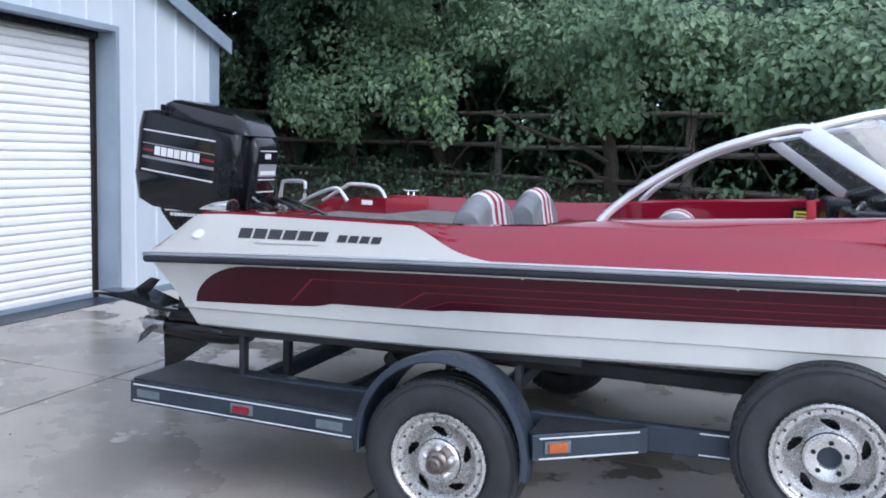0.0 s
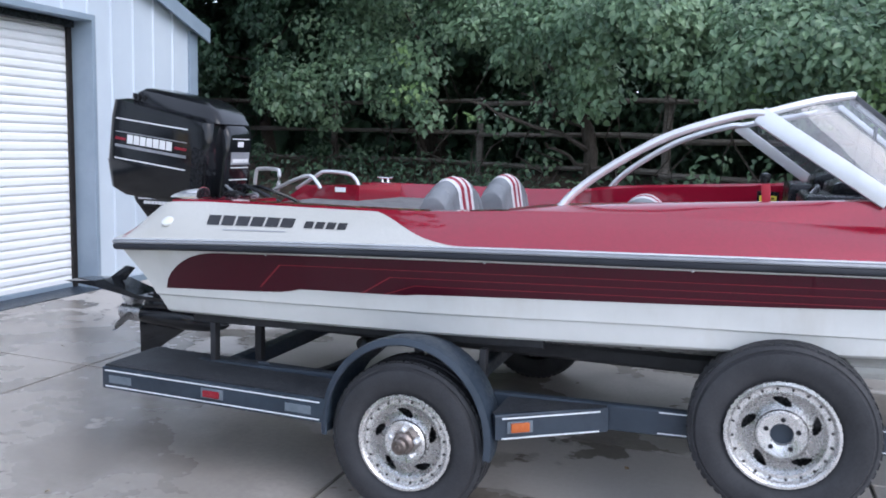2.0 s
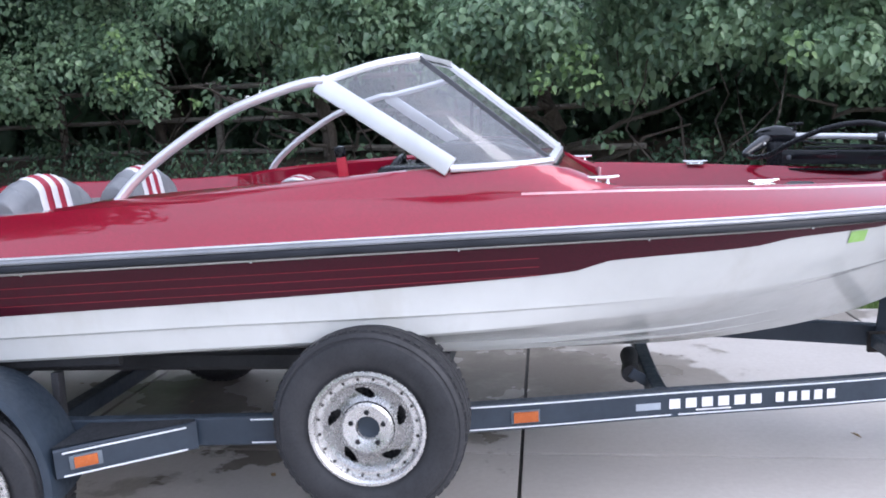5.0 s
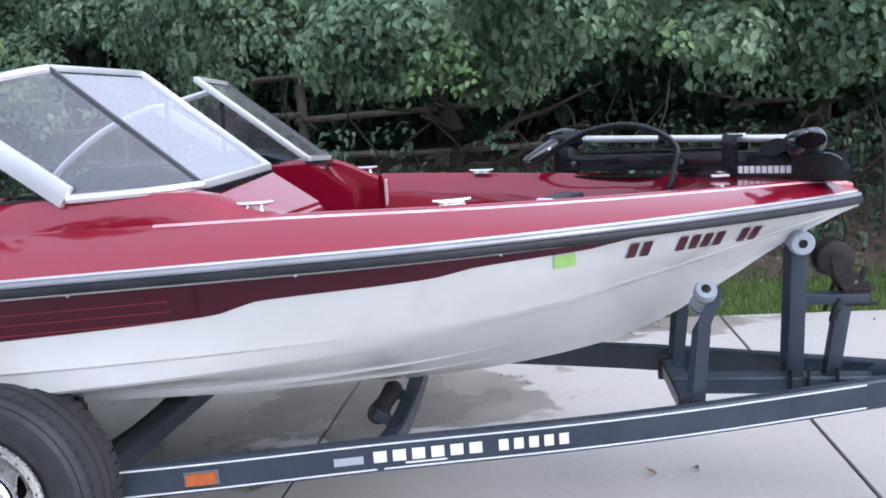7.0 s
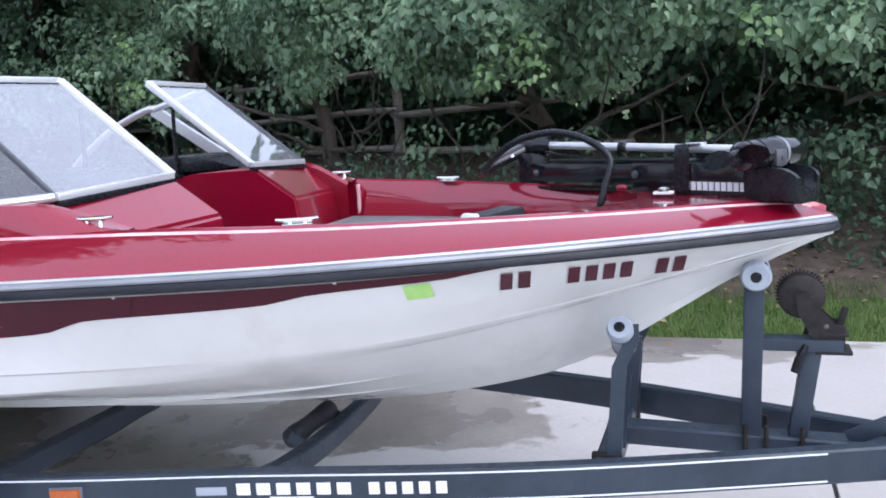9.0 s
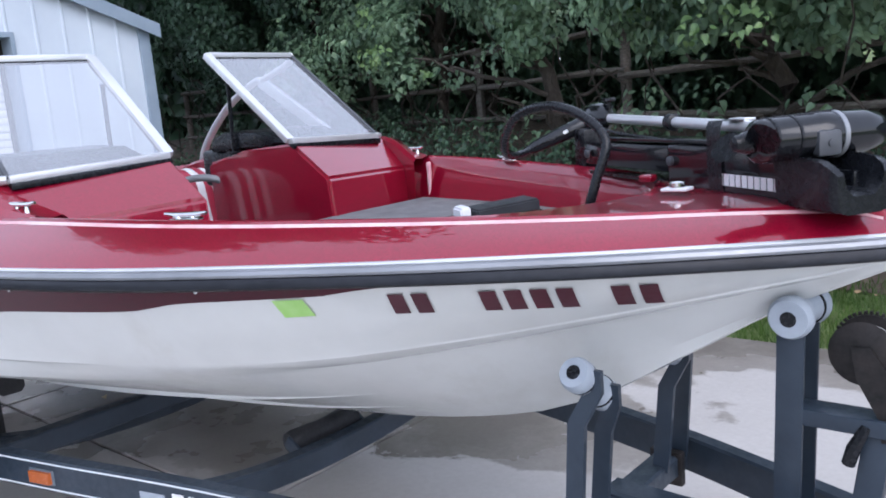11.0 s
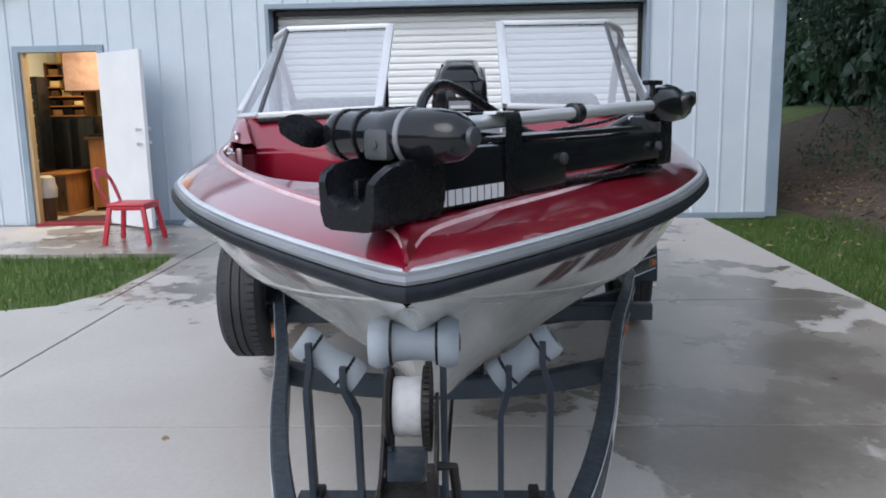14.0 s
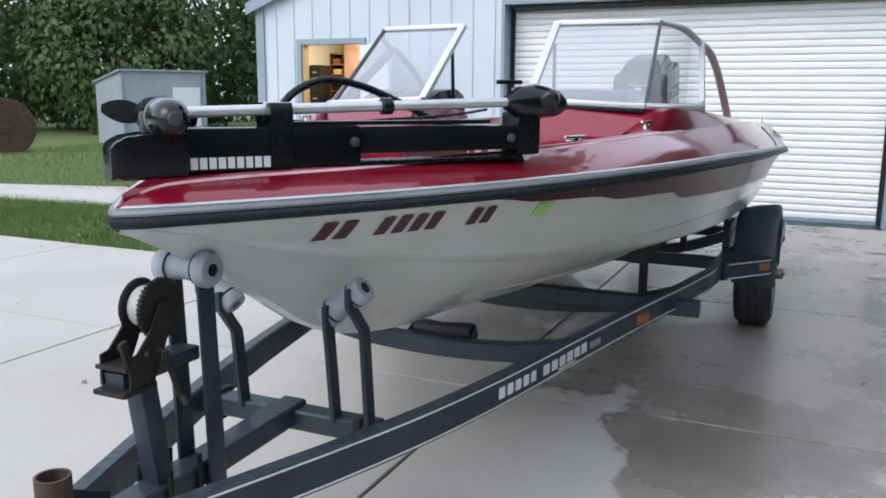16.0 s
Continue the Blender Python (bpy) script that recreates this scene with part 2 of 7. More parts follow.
def glass_material(name, gloss, film, clear=0.88):
    """Slightly smoked acrylic: clear with a sky gloss that grows at grazing angles and a pale diffuse film."""
    mat = bpy.data.materials.new(name)
    nt, p = nodes_of(mat)
    t = nt.nodes.new("ShaderNodeBsdfTransparent")
    t.inputs[0].default_value = (clear * 0.98, clear, clear * 1.03, 1)
    g = nt.nodes.new("ShaderNodeBsdfGlossy")
    g.inputs["Roughness"].default_value = 0.03
    lw = nt.nodes.new("ShaderNodeLayerWeight")
    pw = nt.nodes.new("ShaderNodeMath")
    pw.operation = "POWER"
    pw.inputs[1].default_value = 3.0
    nt.links.new(lw.outputs["Facing"], pw.inputs[0])
    f = nt.nodes.new("ShaderNodeMath")
    f.operation = "MULTIPLY_ADD"
    f.inputs[1].default_value, f.inputs[2].default_value = 0.50, gloss
    nt.links.new(pw.outputs[0], f.inputs[0])
    mx = nt.nodes.new("ShaderNodeMixShader")
    haze = nt.nodes.new("ShaderNodeBsdfDiffuse")
    haze.inputs[0].default_value = (0.74, 0.76, 0.80, 1)
    hz = nt.nodes.new("ShaderNodeMixShader")
    nt.links.new(ramp(nt, noise_tex(nt, 2.0, 2.0, 0.5), (film,) * 3, (film + 0.05,) * 3), hz.inputs[0])
    nt.links.new(t.outputs[0], hz.inputs[1])
    nt.links.new(haze.outputs[0], hz.inputs[2])
    nt.links.new(f.outputs[0], mx.inputs[0])
    nt.links.new(hz.outputs[0], mx.inputs[1])
    nt.links.new(g.outputs[0], mx.inputs[2])
    nt.links.new(mx.outputs[0], nt.nodes["Material Output"].inputs[0])
    return mat


M["glass"] = glass_material("smoked_acrylic", 0.12, 0.05)
M["glass_front"] = glass_material("glossy_front_acrylic", 0.29, 0.15, 0.68)

# centre x, centre y, half length, half width of the wet areas on the concrete
WET = [(-1.2, 5.45, 2.2, 1.3), (1.0, 5.5, 1.1, 0.55), (-0.1, 5.6, 1.05, 1.2), (-4.6, 2.6, 2.9, 3.2), (-0.35, 3.3, 0.62, 0.16), (1.5, 5.25, 0.32, 0.26),
       (1.2, 5.5, 0.45, 0.3), (-1.9, 3.3, 0.9, 0.62), (-2.7, 4.2, 1.2, 0.7), (1.9, 6.8, 1.7, 0.33), (0.4, 6.3, 1.2, 0.65), (0.2, 4.6, 0.65, 0.35)]


def concrete_material():
    mat = bpy.data.materials.new("broom_finished_concrete")
    nt, p = nodes_of(mat)
    geo = nt.nodes.new("ShaderNodeNewGeometry")
    pos = geo.outputs["Position"]
    wob = nt.nodes.new("ShaderNodeTexNoise")
    wob.inputs["Scale"].default_value, wob.inputs["Detail"].default_value, wob.inputs["Roughness"].default_value = 1.9, 7.0, 0.62
    nt.links.new(pos, wob.inputs["Vector"])
    total = None
    for x, y, a, b in WET:
        mp = nt.nodes.new("ShaderNodeMapping")
        mp.inputs["Location"].default_value = (-x / a, -y / b, 0)
        mp.inputs["Scale"].default_value = (1 / a, 1 / b, 0)
        nt.links.new(pos, mp.inputs[0])
        ln = nt.nodes.new("ShaderNodeVectorMath")
        ln.operation = "LENGTH"
        nt.links.new(mp.outputs[0], ln.inputs[0])
        if total is None:
            total = ln.outputs["Value"]
        else:
            mn = nt.nodes.new("ShaderNodeMath")
            mn.operation = "MINIMUM"
            nt.links.new(total, mn.inputs[0])
            nt.links.new(ln.outputs["Value"], mn.inputs[1])
            total = mn.outputs[0]
    ad = nt.nodes.new("ShaderNodeMath")
    ad.operation = "MULTIPLY_ADD"
    nt.links.new(wob.outputs["Fac"], ad.inputs[0])
    ad.inputs[1].default_value = 2.4
    nt.links.new(total, ad.inputs[2])
    wet = ramp(nt, ad.outputs[0], (1, 1, 1), (0, 0, 0), 0.0, 1.0)
    r = wet.node.color_ramp
    # ramps end at 1, so scale the field into range first
    sc = nt.nodes.new("ShaderNodeMath")
    sc.operation = "MULTIPLY"
    sc.inputs[1].default_value = 0.25
    nt.links.new(ad.outputs[0], sc.inputs[0])
    nt.links.new(sc.outputs[0], wet.node.inputs[0])
    r.elements[0].position, r.elements[1].position = 0.543, 0.563
    broad = noise_tex(nt, 0.7, 6.0, 0.6)
    fine = noise_tex(nt, 34.0, 5.0, 0.7)
    speck = noise_tex(nt, 170.0, 2.0, 0.6)
    dry = mix(nt, ramp(nt, fine, (0, 0, 0), (0.35, 0.35, 0.35)), ramp(nt, broad, (0.46, 0.435, 0.405), (0.565, 0.54, 0.515)), (0.37, 0.345, 0.32))
    damp = ramp(nt, broad, (0.225, 0.203, 0.178), (0.405, 0.375, 0.340), 0.42, 0.58)
    damp = mix(nt, ramp(nt, fine, (0, 0, 0), (0.3, 0.3, 0.3)), damp, (0.145, 0.128, 0.111))
    nt.links.new(mix(nt, wet, dry, damp), p.inputs["Base Color"])
    nt.links.new(mix(nt, wet, (0.85, 0.85, 0.85), ramp(nt, broad, (0.16,) * 3, (0.40,) * 3)), p.inputs["Roughness"])
    bump(nt, p, speck, 0.12, 0.002)
    return mat


M["concrete"] = concrete_material()

# ---- mesh helpers ----


def part(name, bm, material, parent=None, label="", smooth=True, kind=""):
    """One mesh object of a bmesh, in world metres, under a thing or under a part."""
    bmesh.ops.recalc_face_normals(bm, faces=bm.faces)
    me = bpy.data.meshes.new(name)
    bm.to_mesh(me)
    bm.free()
    return hang(name, me, material, parent, label, smooth, kind)


def hang(name, me, material, parent=None, label="", smooth=True, kind=""):
    me.materials.append(material)
    if smooth:
        me.polygons.foreach_set("use_smooth", [True] * len(me.polygons))
        me.set_sharp_from_angle(angle=radians(38))
    ob = new(name, me)
    if parent is not None:
        ob.parent = parent
        if parent.data is None:
            ob.matrix_parent_inverse = Matrix.Translation(parent.location).inverted()
    if label:
        ob["label"] = label
    if kind:
        ob["kind"] = kind
    return ob


def thing(name, at, label, category, group=""):
    ob = new(name)
    ob.empty_display_size = 0.1
    ob.location = at
    return tagged(ob, label, category, group)


def box(x0, x1, y0, y1, z0, z1, bevel=0.0, seg=2, bm=None):
    bm = bm or bmesh.new()
    r = bmesh.ops.create_cube(bm, size=1.0, matrix=Matrix.Translation(((x0 + x1) / 2, (y0 + y1) / 2, (z0 + z1) / 2)) @ Matrix.Diagonal((abs(x1 - x0), abs(y1 - y0), abs(z1 - z0), 1)))
    if bevel:
        es = list({e for v in r["verts"] for e in v.link_edges})
        bmesh.ops.bevel(bm, geom=es, offset=bevel, segments=seg, profile=0.6, affect="EDGES")
    return bm


def beam(a, b, w, h, bevel=0.004, up=(0, 0, 1), bm=None):
    """A square bar from a to b, w wide across and h high."""
    bm = bm or bmesh.new()
    a, b = Vector(a), Vector(b)
    d = (b - a).normalized()
    side = d.cross(Vector(up)).normalized()
    top = side.cross(d)
    m = Matrix((side, d, top)).transposed().to_4x4()
    m.translation = (a + b) / 2
    r = bmesh.ops.create_cube(bm, size=1.0, matrix=m @ Matrix.Diagonal((w, (b - a).length, h, 1)))
    if bevel:
        bmesh.ops.bevel(bm, geom=list({e for v in r["verts"] for e in v.link_edges}), offset=bevel, segments=2, profile=0.6, affect="EDGES")
    return bm


def loft(rows, bm=None, closed=False, caps=False):
    """Skin over rows of equally many points."""
    bm = bm or bmesh.new()
    vs = [[bm.verts.new(p) for p in row] for row in rows]
    n = len(rows[0])
    for a, b in zip(vs, vs[1:]):
        for i in range(n if closed else n - 1):
            j = (i + 1) % n
            bm.faces.new((a[i], a[j], b[j], b[i]))
    if caps:
        bm.faces.new(vs[0])
        bm.faces.new(vs[-1])
    return bm


def smooth_path(pts, per=6):
    """A Catmull-Rom line through the points."""
    pts = [Vector(p) for p in pts]
    out = []
    for i in range(len(pts) - 1):
        p0, p1, p2, p3 = pts[max(i - 1, 0)], pts[i], pts[i + 1], pts[min(i + 2, len(pts) - 1)]
        for k in range(per):
            t = k / per
            out.append(0.5 * ((2 * p1) + (p2 - p0) * t + (2 * p0 - 5 * p1 + 4 * p2 - p3) * t * t + (3 * p1 - p0 - 3 * p2 + p3) * t ** 3))
    return out + [pts[-1]]


def tube(pts, r, sides=10, bm=None, flat=1.0):
    """A round pipe along a line; r a number or one per point; flat squeezes it in height."""
    pts = [Vector(p) for p in pts]
    rows, ref = [], Vector((0, 0, 1))
    for i, p in enumerate(pts):
        d = (pts[min(i + 1, len(pts) - 1)] - pts[max(i - 1, 0)]).normalized()
        s = d.cross(ref)
        if s.length < 0.05:
            s = d.cross(Vector((1, 0, 0)))
        s.normalize()
        u = s.cross(d)
        rad = r[i] if isinstance(r, (list, tuple)) else r
        rows.append([p + rad * (math.cos(a) * s + flat * math.sin(a) * u) for a in (2 * math.pi * k / sides for k in range(sides))])
    return loft(rows, bm, True, True)


def lathe(profile, origin, axis, seg=32, bm=None, caps=True):
    """Turns (radius, height) pairs about an axis."""
    o, ax = Vector(origin), Vector(axis).normalized()
    s = ax.cross(Vector((0, 0, 1)))
    if s.length < 0.05:
        s = Vector((1, 0, 0))
    s.normalize()
    u = ax.cross(s)
    rows = [[o + ax * h + max(r, 1e-4) * (math.cos(2 * math.pi * k / seg) * s + math.sin(2 * math.pi * k / seg) * u) for k in range(seg)] for r, h in profile]
    return loft(rows, bm, True, caps)


def prism(outline, y0, y1, bm=None, bevel=0.0):
    """An outline of (x, z) pairs, thick from y0 to y1."""
    bm = bm or bmesh.new()
    a = [bm.verts.new((x, y0, z)) for x, z in outline]
    b = [bm.verts.new((x, y1, z)) for x, z in outline]
    n = len(a)
    fs = [bm.faces.new(a), bm.faces.new(b)] + [bm.faces.new((a[i], a[(i + 1) % n], b[(i + 1) % n], b[i])) for i in range(n)]
    if bevel:
        bmesh.ops.bevel(bm, geom=list({e for f in fs for e in f.edges}), offset=bevel, segments=2, profile=0.6, affect="EDGES")
    return bm


def hermite(xs, ys):
    """A smooth curve through the pairs, without overshoot."""
    n = len(xs)
    d = [(ys[i + 1] - ys[i]) / (xs[i + 1] - xs[i]) for i in range(n - 1)]
    m = [d[0]] + [0 if d[i - 1] * d[i] <= 0 else 2 * d[i - 1] * d[i] / (d[i - 1] + d[i]) for i in range(1, n - 1)] + [d[-1]]

    def f(x):
        i = 0
        while i < n - 2 and x > xs[i + 1]:
            i += 1
        h = xs[i + 1] - xs[i]
        t = min(max((x - xs[i]) / h, 0), 1)
        return ys[i] * (2 * t ** 3 - 3 * t * t + 1) + m[i] * h * (t ** 3 - 2 * t * t + t) + ys[i + 1] * (3 * t * t - 2 * t ** 3) + m[i + 1] * h * (t ** 3 - t * t)
    return f


def steps(a, b, n):
    return [a + (b - a) * i / n for i in range(n + 1)]

# ---- ground ----


def lay(x, y):
    """Height of the ground: level, with a bank that rises towards the fence."""
    rise = 0.30 * max(0.0, y - 8.3) if y < 12 else 1.11 + 0.06 * (y - 12)
    return -0.045 + min(rise, 2.5)


def litter_z(x, y):
    return lay(x, y) + 0.006 + 0.06 * noise.noise((x * 1.3, y * 1.3, 5))


def make_ground():
    xs = sorted(set([-2200, -900, -400, -180, -90, -60, 60, 90, 180, 400, 900, 2200] + [v * 1.0 for v in range(-44, 24)]))
    ys = sorted(set([-2200, -900, -400, -180, -90, -60, 60, 90, 180, 400, 900, 2200] + [v * 1.0 for v in range(-44, 30)] + [8.3, 8.6, 9.5, 10.5, 11.5]))
    rows = [[(x, y, lay(x, y) - (0.12 if 8.4 < y < 13.5 and abs(x) < 13.5 else 0)) for y in ys] for x in xs]
    ob = part("ground", loft(rows), M["lawn_soil"], label="green lawn thatch that runs out to the woods", smooth=False)
    tagged(ob, "green lawn ground running out to the woods", "ground", kind="structure")
    xs = steps(-14, 14, 60)
    ys = steps(8.35, 14, 20)
    rows = [[(x, y + (0.22 * noise.noise((x * 0.8, 0, 9)) if k == 0 else 0), litter_z(x, y) if k else -0.048) for k, y in enumerate(ys)] for x in xs]
    ob = part("woodland_floor", loft(rows), M["litter"])
    tagged(ob, "brown leaf litter on the bank under the trees", "leaf litter", kind="structure")


make_ground()


def slab(outline, parent, name="slab"):
    """A concrete slab with eased edges from a plan outline."""
    bm = bmesh.new()
    c = Vector((sum(p[0] for p in outline) / len(outline), sum(p[1] for p in outline) / len(outline)))

    def ring(inset, z):
        out = []
        for x, y in outline:
            d = (c - Vector((x, y))).normalized()
            out.append(bm.verts.new((x + d.x * inset, y + d.y * inset, z)))
        return out
    r0, r1, r2 = ring(0, -0.09), ring(0, -0.004), ring(0.004, 0.0)
    n = len(outline)
    for a, b in ((r0, r1), (r1, r2)):
        for i in range(n):
            bm.faces.new((a[i], a[(i + 1) % n], b[(i + 1) % n], b[i]))
    bm.faces.new(r2)
    return part(name, bm, M["concrete"], parent, smooth=False)


def make_driveway():
    drive = thing("driveway", (0, 4, 0), "pale concrete driveway slabs with dark damp patches", "driveway")
    tagged(drive, kind="structure")
    g = 0.008
    part("joint_bed", box(-5.4, 9.4, 1.55, 6.98, -0.12, -0.012), M["joint"], drive, smooth=False)
    part("joint_bed", box(-1.0, 9.4, -9.3, 1.55, -0.12, -0.012), M["joint"], drive, smooth=False)
    xj = [-5.42, -3.63, -1.36, 0.90, 3.22, 5.5, 9.4]
    for x0, x1 in zip(xj, xj[1:]):
        slab([(x0 + g, 4.215 + g), (x1 - g, 4.215 + g), (x1 - g, 7.0), (x0 + g, 7.0)], drive)
        lo = 1.80 if x0 > -1.4 else 1.62
        slab([(x0 + g, lo + g), (x1 - g, lo + g), (x1 - g, 4.215 - g), (x0 + g, 4.215 - g)], drive)
    for x0, x1 in ((0.9, 3.22), (3.22, 5.5), (5.5, 9.4)):
        for y0, y1 in ((-0.6, 1.80), (-3.0, -0.6), (-9.3, -3.0)):
            slab([(x0 + g, y0 + g), (x1 - g, y0 + g), (x1 - g, y1 - g), (x0 + g, y1 - g)], drive)
    slab([(-1.06, -9.3), (0.9 - g, -9.3), (0.9 - g, -0.6 - g), (-1.06, -0.6 - g)], drive)
    slab([(-1.06, -0.6 + g), (0.9 - g, -0.6 + g), (0.9 - g, 1.80 - g), (-1.36 + g, 1.80 - g), (-1.36 + g, 1.3), (-1.17, 0.85), (-1.08, 0.4)], drive)
    slab([(-1.36 - g, 1.62 - g), (-3.42, 1.62 - g), (-3.42, 1.45), (-2.6, 1.53), (-1.75, 1.5), (-1.36 - g, 1.3)], drive)
    pad = thing("door_pad", (-4.5, 0, 0), "pale concrete pad before the side door", "concrete pad")
    tagged(pad, kind="structure")
    slab([(-5.42, -1.9), (-3.5, -1.9), (-3.46, 1.61), (-5.42, 1.61)], pad)
    slab([(-5.42, -1.91), (-4.2, -6.2), (-3.1, -6.2), (-3.3, -3.6), (-3.5, -1.91)], pad)
    slab([(-4.2, -6.21), (-3.5, -16.0), (-2.5, -16.0), (-3.1, -6.21)], pad)


make_driveway()

# ---- steel building ----
BX, BY0, BY1, EAVE, PITCH = -5.5, -1.80, 7.86, 2.60, 0.378
RIDGE_Y = (BY0 + BY1) / 2
GY0, GY1, GZ = 1.95, 6.31, 2.50
DY0, DY1, DZ = -1.07, -0.12, 2.07


def roof_z(y):
    return EAVE + PITCH * (RIDGE_Y - BY0 - abs(y - RIDGE_Y))


def ribbed_wall(y0, y1, z0, ztop, name, parent, x=BX, rib=0.3):
    """Steel siding from y0 to y1 with raised ribs; ztop is a function of y."""
    ys, off = [], []
    y = y0
    k = math.ceil(y0 / rib) * rib
    cuts = [y0]
    while k < y1 - 0.03:
        if k > y0 + 0.03:
            cuts += [k - 0.022, k - 0.010, k + 0.010, k + 0.022]
        k += rib
    cuts.append(y1)
    for i, c in enumerate(cuts):
        near = min(abs(c - round(c / rib) * rib), 9)
        ys.append(c)
        off.append(0.015 if near < 0.011 and 0 < i < len(cuts) - 1 else 0.0)
    rows = [[(x - 0.02, c, z0), (x + o, c, z0), (x + o, c, ztop(c)), (x - 0.02, c, ztop(c))] for c, o in zip(ys, off)]
    return part(name, loft(rows, None, True, True), M["siding"], parent, smooth=False)


def make_building():
    b = thing("garage_building", (BX, RIDGE_Y, 0), "pale blue ribbed steel garage with a white roller door", "garage")
    tagged(b, kind="structure")
    ribbed_wall(BY0, DY0 - 0.07, 0.0, roof_z, "wall_panel", b)
    ribbed_wall(DY1 + 0.07, GY0 - 0.04, 0.0, roof_z, "wall_panel", b)
    ribbed_wall(GY1 + 0.04, BY1, 0.0, roof_z, "wall_panel", b)
    ribbed_wall(DY0 - 0.07, DY1 + 0.07, DZ + 0.07, roof_z, "wall_panel", b)
    ribbed_wall(GY0 - 0.04, GY1 + 0.04, GZ + 0.05, roof_z, "wall_panel", b)
    L = 9.0
    part("side_wall", box(BX - L, BX - 0.03, BY1 - 0.1, BY1 - 0.002, 0, EAVE), M["siding"], b, smooth=False)
    part("side_wall", box(BX - L, BX - 0.03, BY0 + 0.002, BY0 + 0.1, 0, EAVE), M["siding"], b, smooth=False)
    part("back_wall", prism([(BX - L, 0), (BX - L + 0.1, 0), (BX - L + 0.1, EAVE), (BX - L, EAVE)], BY0 + 0.1, BY1 - 0.1), M["siding"], b, smooth=False)
    for s in (0, 1):
        ya, yb = (BY0 - 0.12, RIDGE_Y) if s == 0 else (BY1 + 0.12, RIDGE_Y)
        rows = [[(x, ya, roof_z(ya) + 0.02), (x, yb, roof_z(yb) + 0.02), (x, yb, roof_z(yb) + 0.08), (x, ya, roof_z(ya) + 0.08)] for x in (BX + 0.10, BX - L - 0.1)]
        part("roof", loft(rows, None, True, True), M["roof_steel"], b, smooth=False)
        rows = [[(x, ya, roof_z(ya) - 0.06), (x, yb, roof_z(yb) - 0.06), (x, yb, roof_z(yb) + 0.095), (x, ya, roof_z(ya) + 0.095)] for x in (BX + 0.104, BX + 0.128)]
        part("rake_trim", loft(rows, None, True, True), M["steel_trim"], b, smooth=False)
    # corner posts of folded steel
    for y0, y1 in ((BY0 - 0.025, BY0 + 0.11), (BY1 - 0.11, BY1 + 0.025)):
        part("corner_trim", box(BX - 0.10, BX + 0.032, y0, y1, 0.0, EAVE + 0.0, 0.006), M["steel_trim"], b, smooth=False)
    # roller door opening with its deep steel lining
    door = thing("roller_door", (BX - 0.25, (GY0 + GY1) / 2, 0), "closed white roll-up garage door with ribbed slats", "garage door")
    tagged(door, kind="structure")
    n = 31
    for i in range(n):
        z0, z1 = 0.03 + (GZ - 0.03) * i / n, 0.03 + (GZ - 0.03) * (i + 1) / n
        xb = BX - 0.25
        rows = [[(xb - 0.012, y, z0), (xb + 0.004, y, z0 + 0.004), (xb + 0.016, y, z0 + 0.022), (xb + 0.016, y, z1 - 0.022), (xb + 0.004, y, z1 - 0.004), (xb - 0.012, y, z1)] for y in (GY0, GY1)]
        part("slat", loft(rows, None, True, True), M["garage_white"], door, smooth=False)
    part("bottom_bar", box(BX - 0.27, BX - 0.225, GY0, GY1, 0.0, 0.045, 0.004), M["steel_trim"], door, smooth=False)
    part("guide", box(BX - 0.235, BX - 0.205, GY1 - 0.05, GY1 - 0.001, 0, GZ), M["dark_steel"], door, smooth=False)
    part("guide", box(BX - 0.235, BX - 0.205, GY0 + 0.001, GY0 + 0.05, 0, GZ), M["dark_steel"], door, smooth=False)
    # black strip painting in the shadowed gap above the top slat
    part("head_shadow", box(BX - 0.235, BX - 0.12, GY0 + 0.05, GY1 - 0.05, GZ - 0.07, GZ - 0.003, 0.01), M["black_plastic"], door, smooth=False)
    part("jamb_lining", box(BX - 0.3, BX + 0.036, GY0 - 0.045, GY0, 0, GZ, 0.004), M["steel_trim"], b, smooth=False)
    part("jamb_lining", box(BX - 0.3, BX + 0.036, GY1, GY1 + 0.045, 0, GZ, 0.004), M["steel_trim"], b, smooth=False)
    part("head_lining", box(BX - 0.3, BX + 0.036, GY0 - 0.045, GY1 + 0.045, GZ, GZ + 0.055, 0.004), M["steel_trim"], b, smooth=False)
    part("sill_strip", box(BX - 0.3, BX + 0.078, GY0, GY1, -0.05, 0.004), M["trailer"], b, smooth=False)
    part("base_trim", box(BX - 0.02, BX + 0.035, GY1 + 0.05, BY1 - 0.11, -0.02, 0.05), M["steel_trim"], b, smooth=False)
    part("base_trim", box(BX - 0.02, BX + 0.035, DY1 + 0.07, GY0 - 0.05, -0.02, 0.05), M["steel_trim"], b, smooth=False)
    # side door frame
    for y0, y1 in ((DY0 - 0.075, DY0), (DY1, DY1 + 0.075)):
        part("door_frame", box(BX - 0.12, BX + 0.03, y0, y1, 0, DZ + 0.075, 0.004), M["steel_trim"], b, smooth=False)
    part("door_head", box(BX - 0.12, BX + 0.03, DY0, DY1, DZ, DZ + 0.075, 0.004), M["steel_trim"], b, smooth=False)
    part("inner_jamb", box(BX - 0.10, BX - 0.0, DY0, DY0 + 0.045, 0, DZ, 0.003), M["wood_trim"], b, smooth=False)
    part("threshold", box(BX - 0.12, BX + 0.04, DY0, DY1, -0.03, 0.025, 0.004), M["vinyl_red"], b, smooth=False)
    # lit room behind the side door
    part("room_floor", box(BX - 5.0, BX - 0.1, BY0 + 0.1, 1.8, -0.06, 0.0), M["concrete"], b, smooth=False)
    part("room_wall", box(BX - 5.1, BX - 5.0, BY0 + 0.1, 1.8, 0, 2.55), M["room_wall"], b, smooth=False)
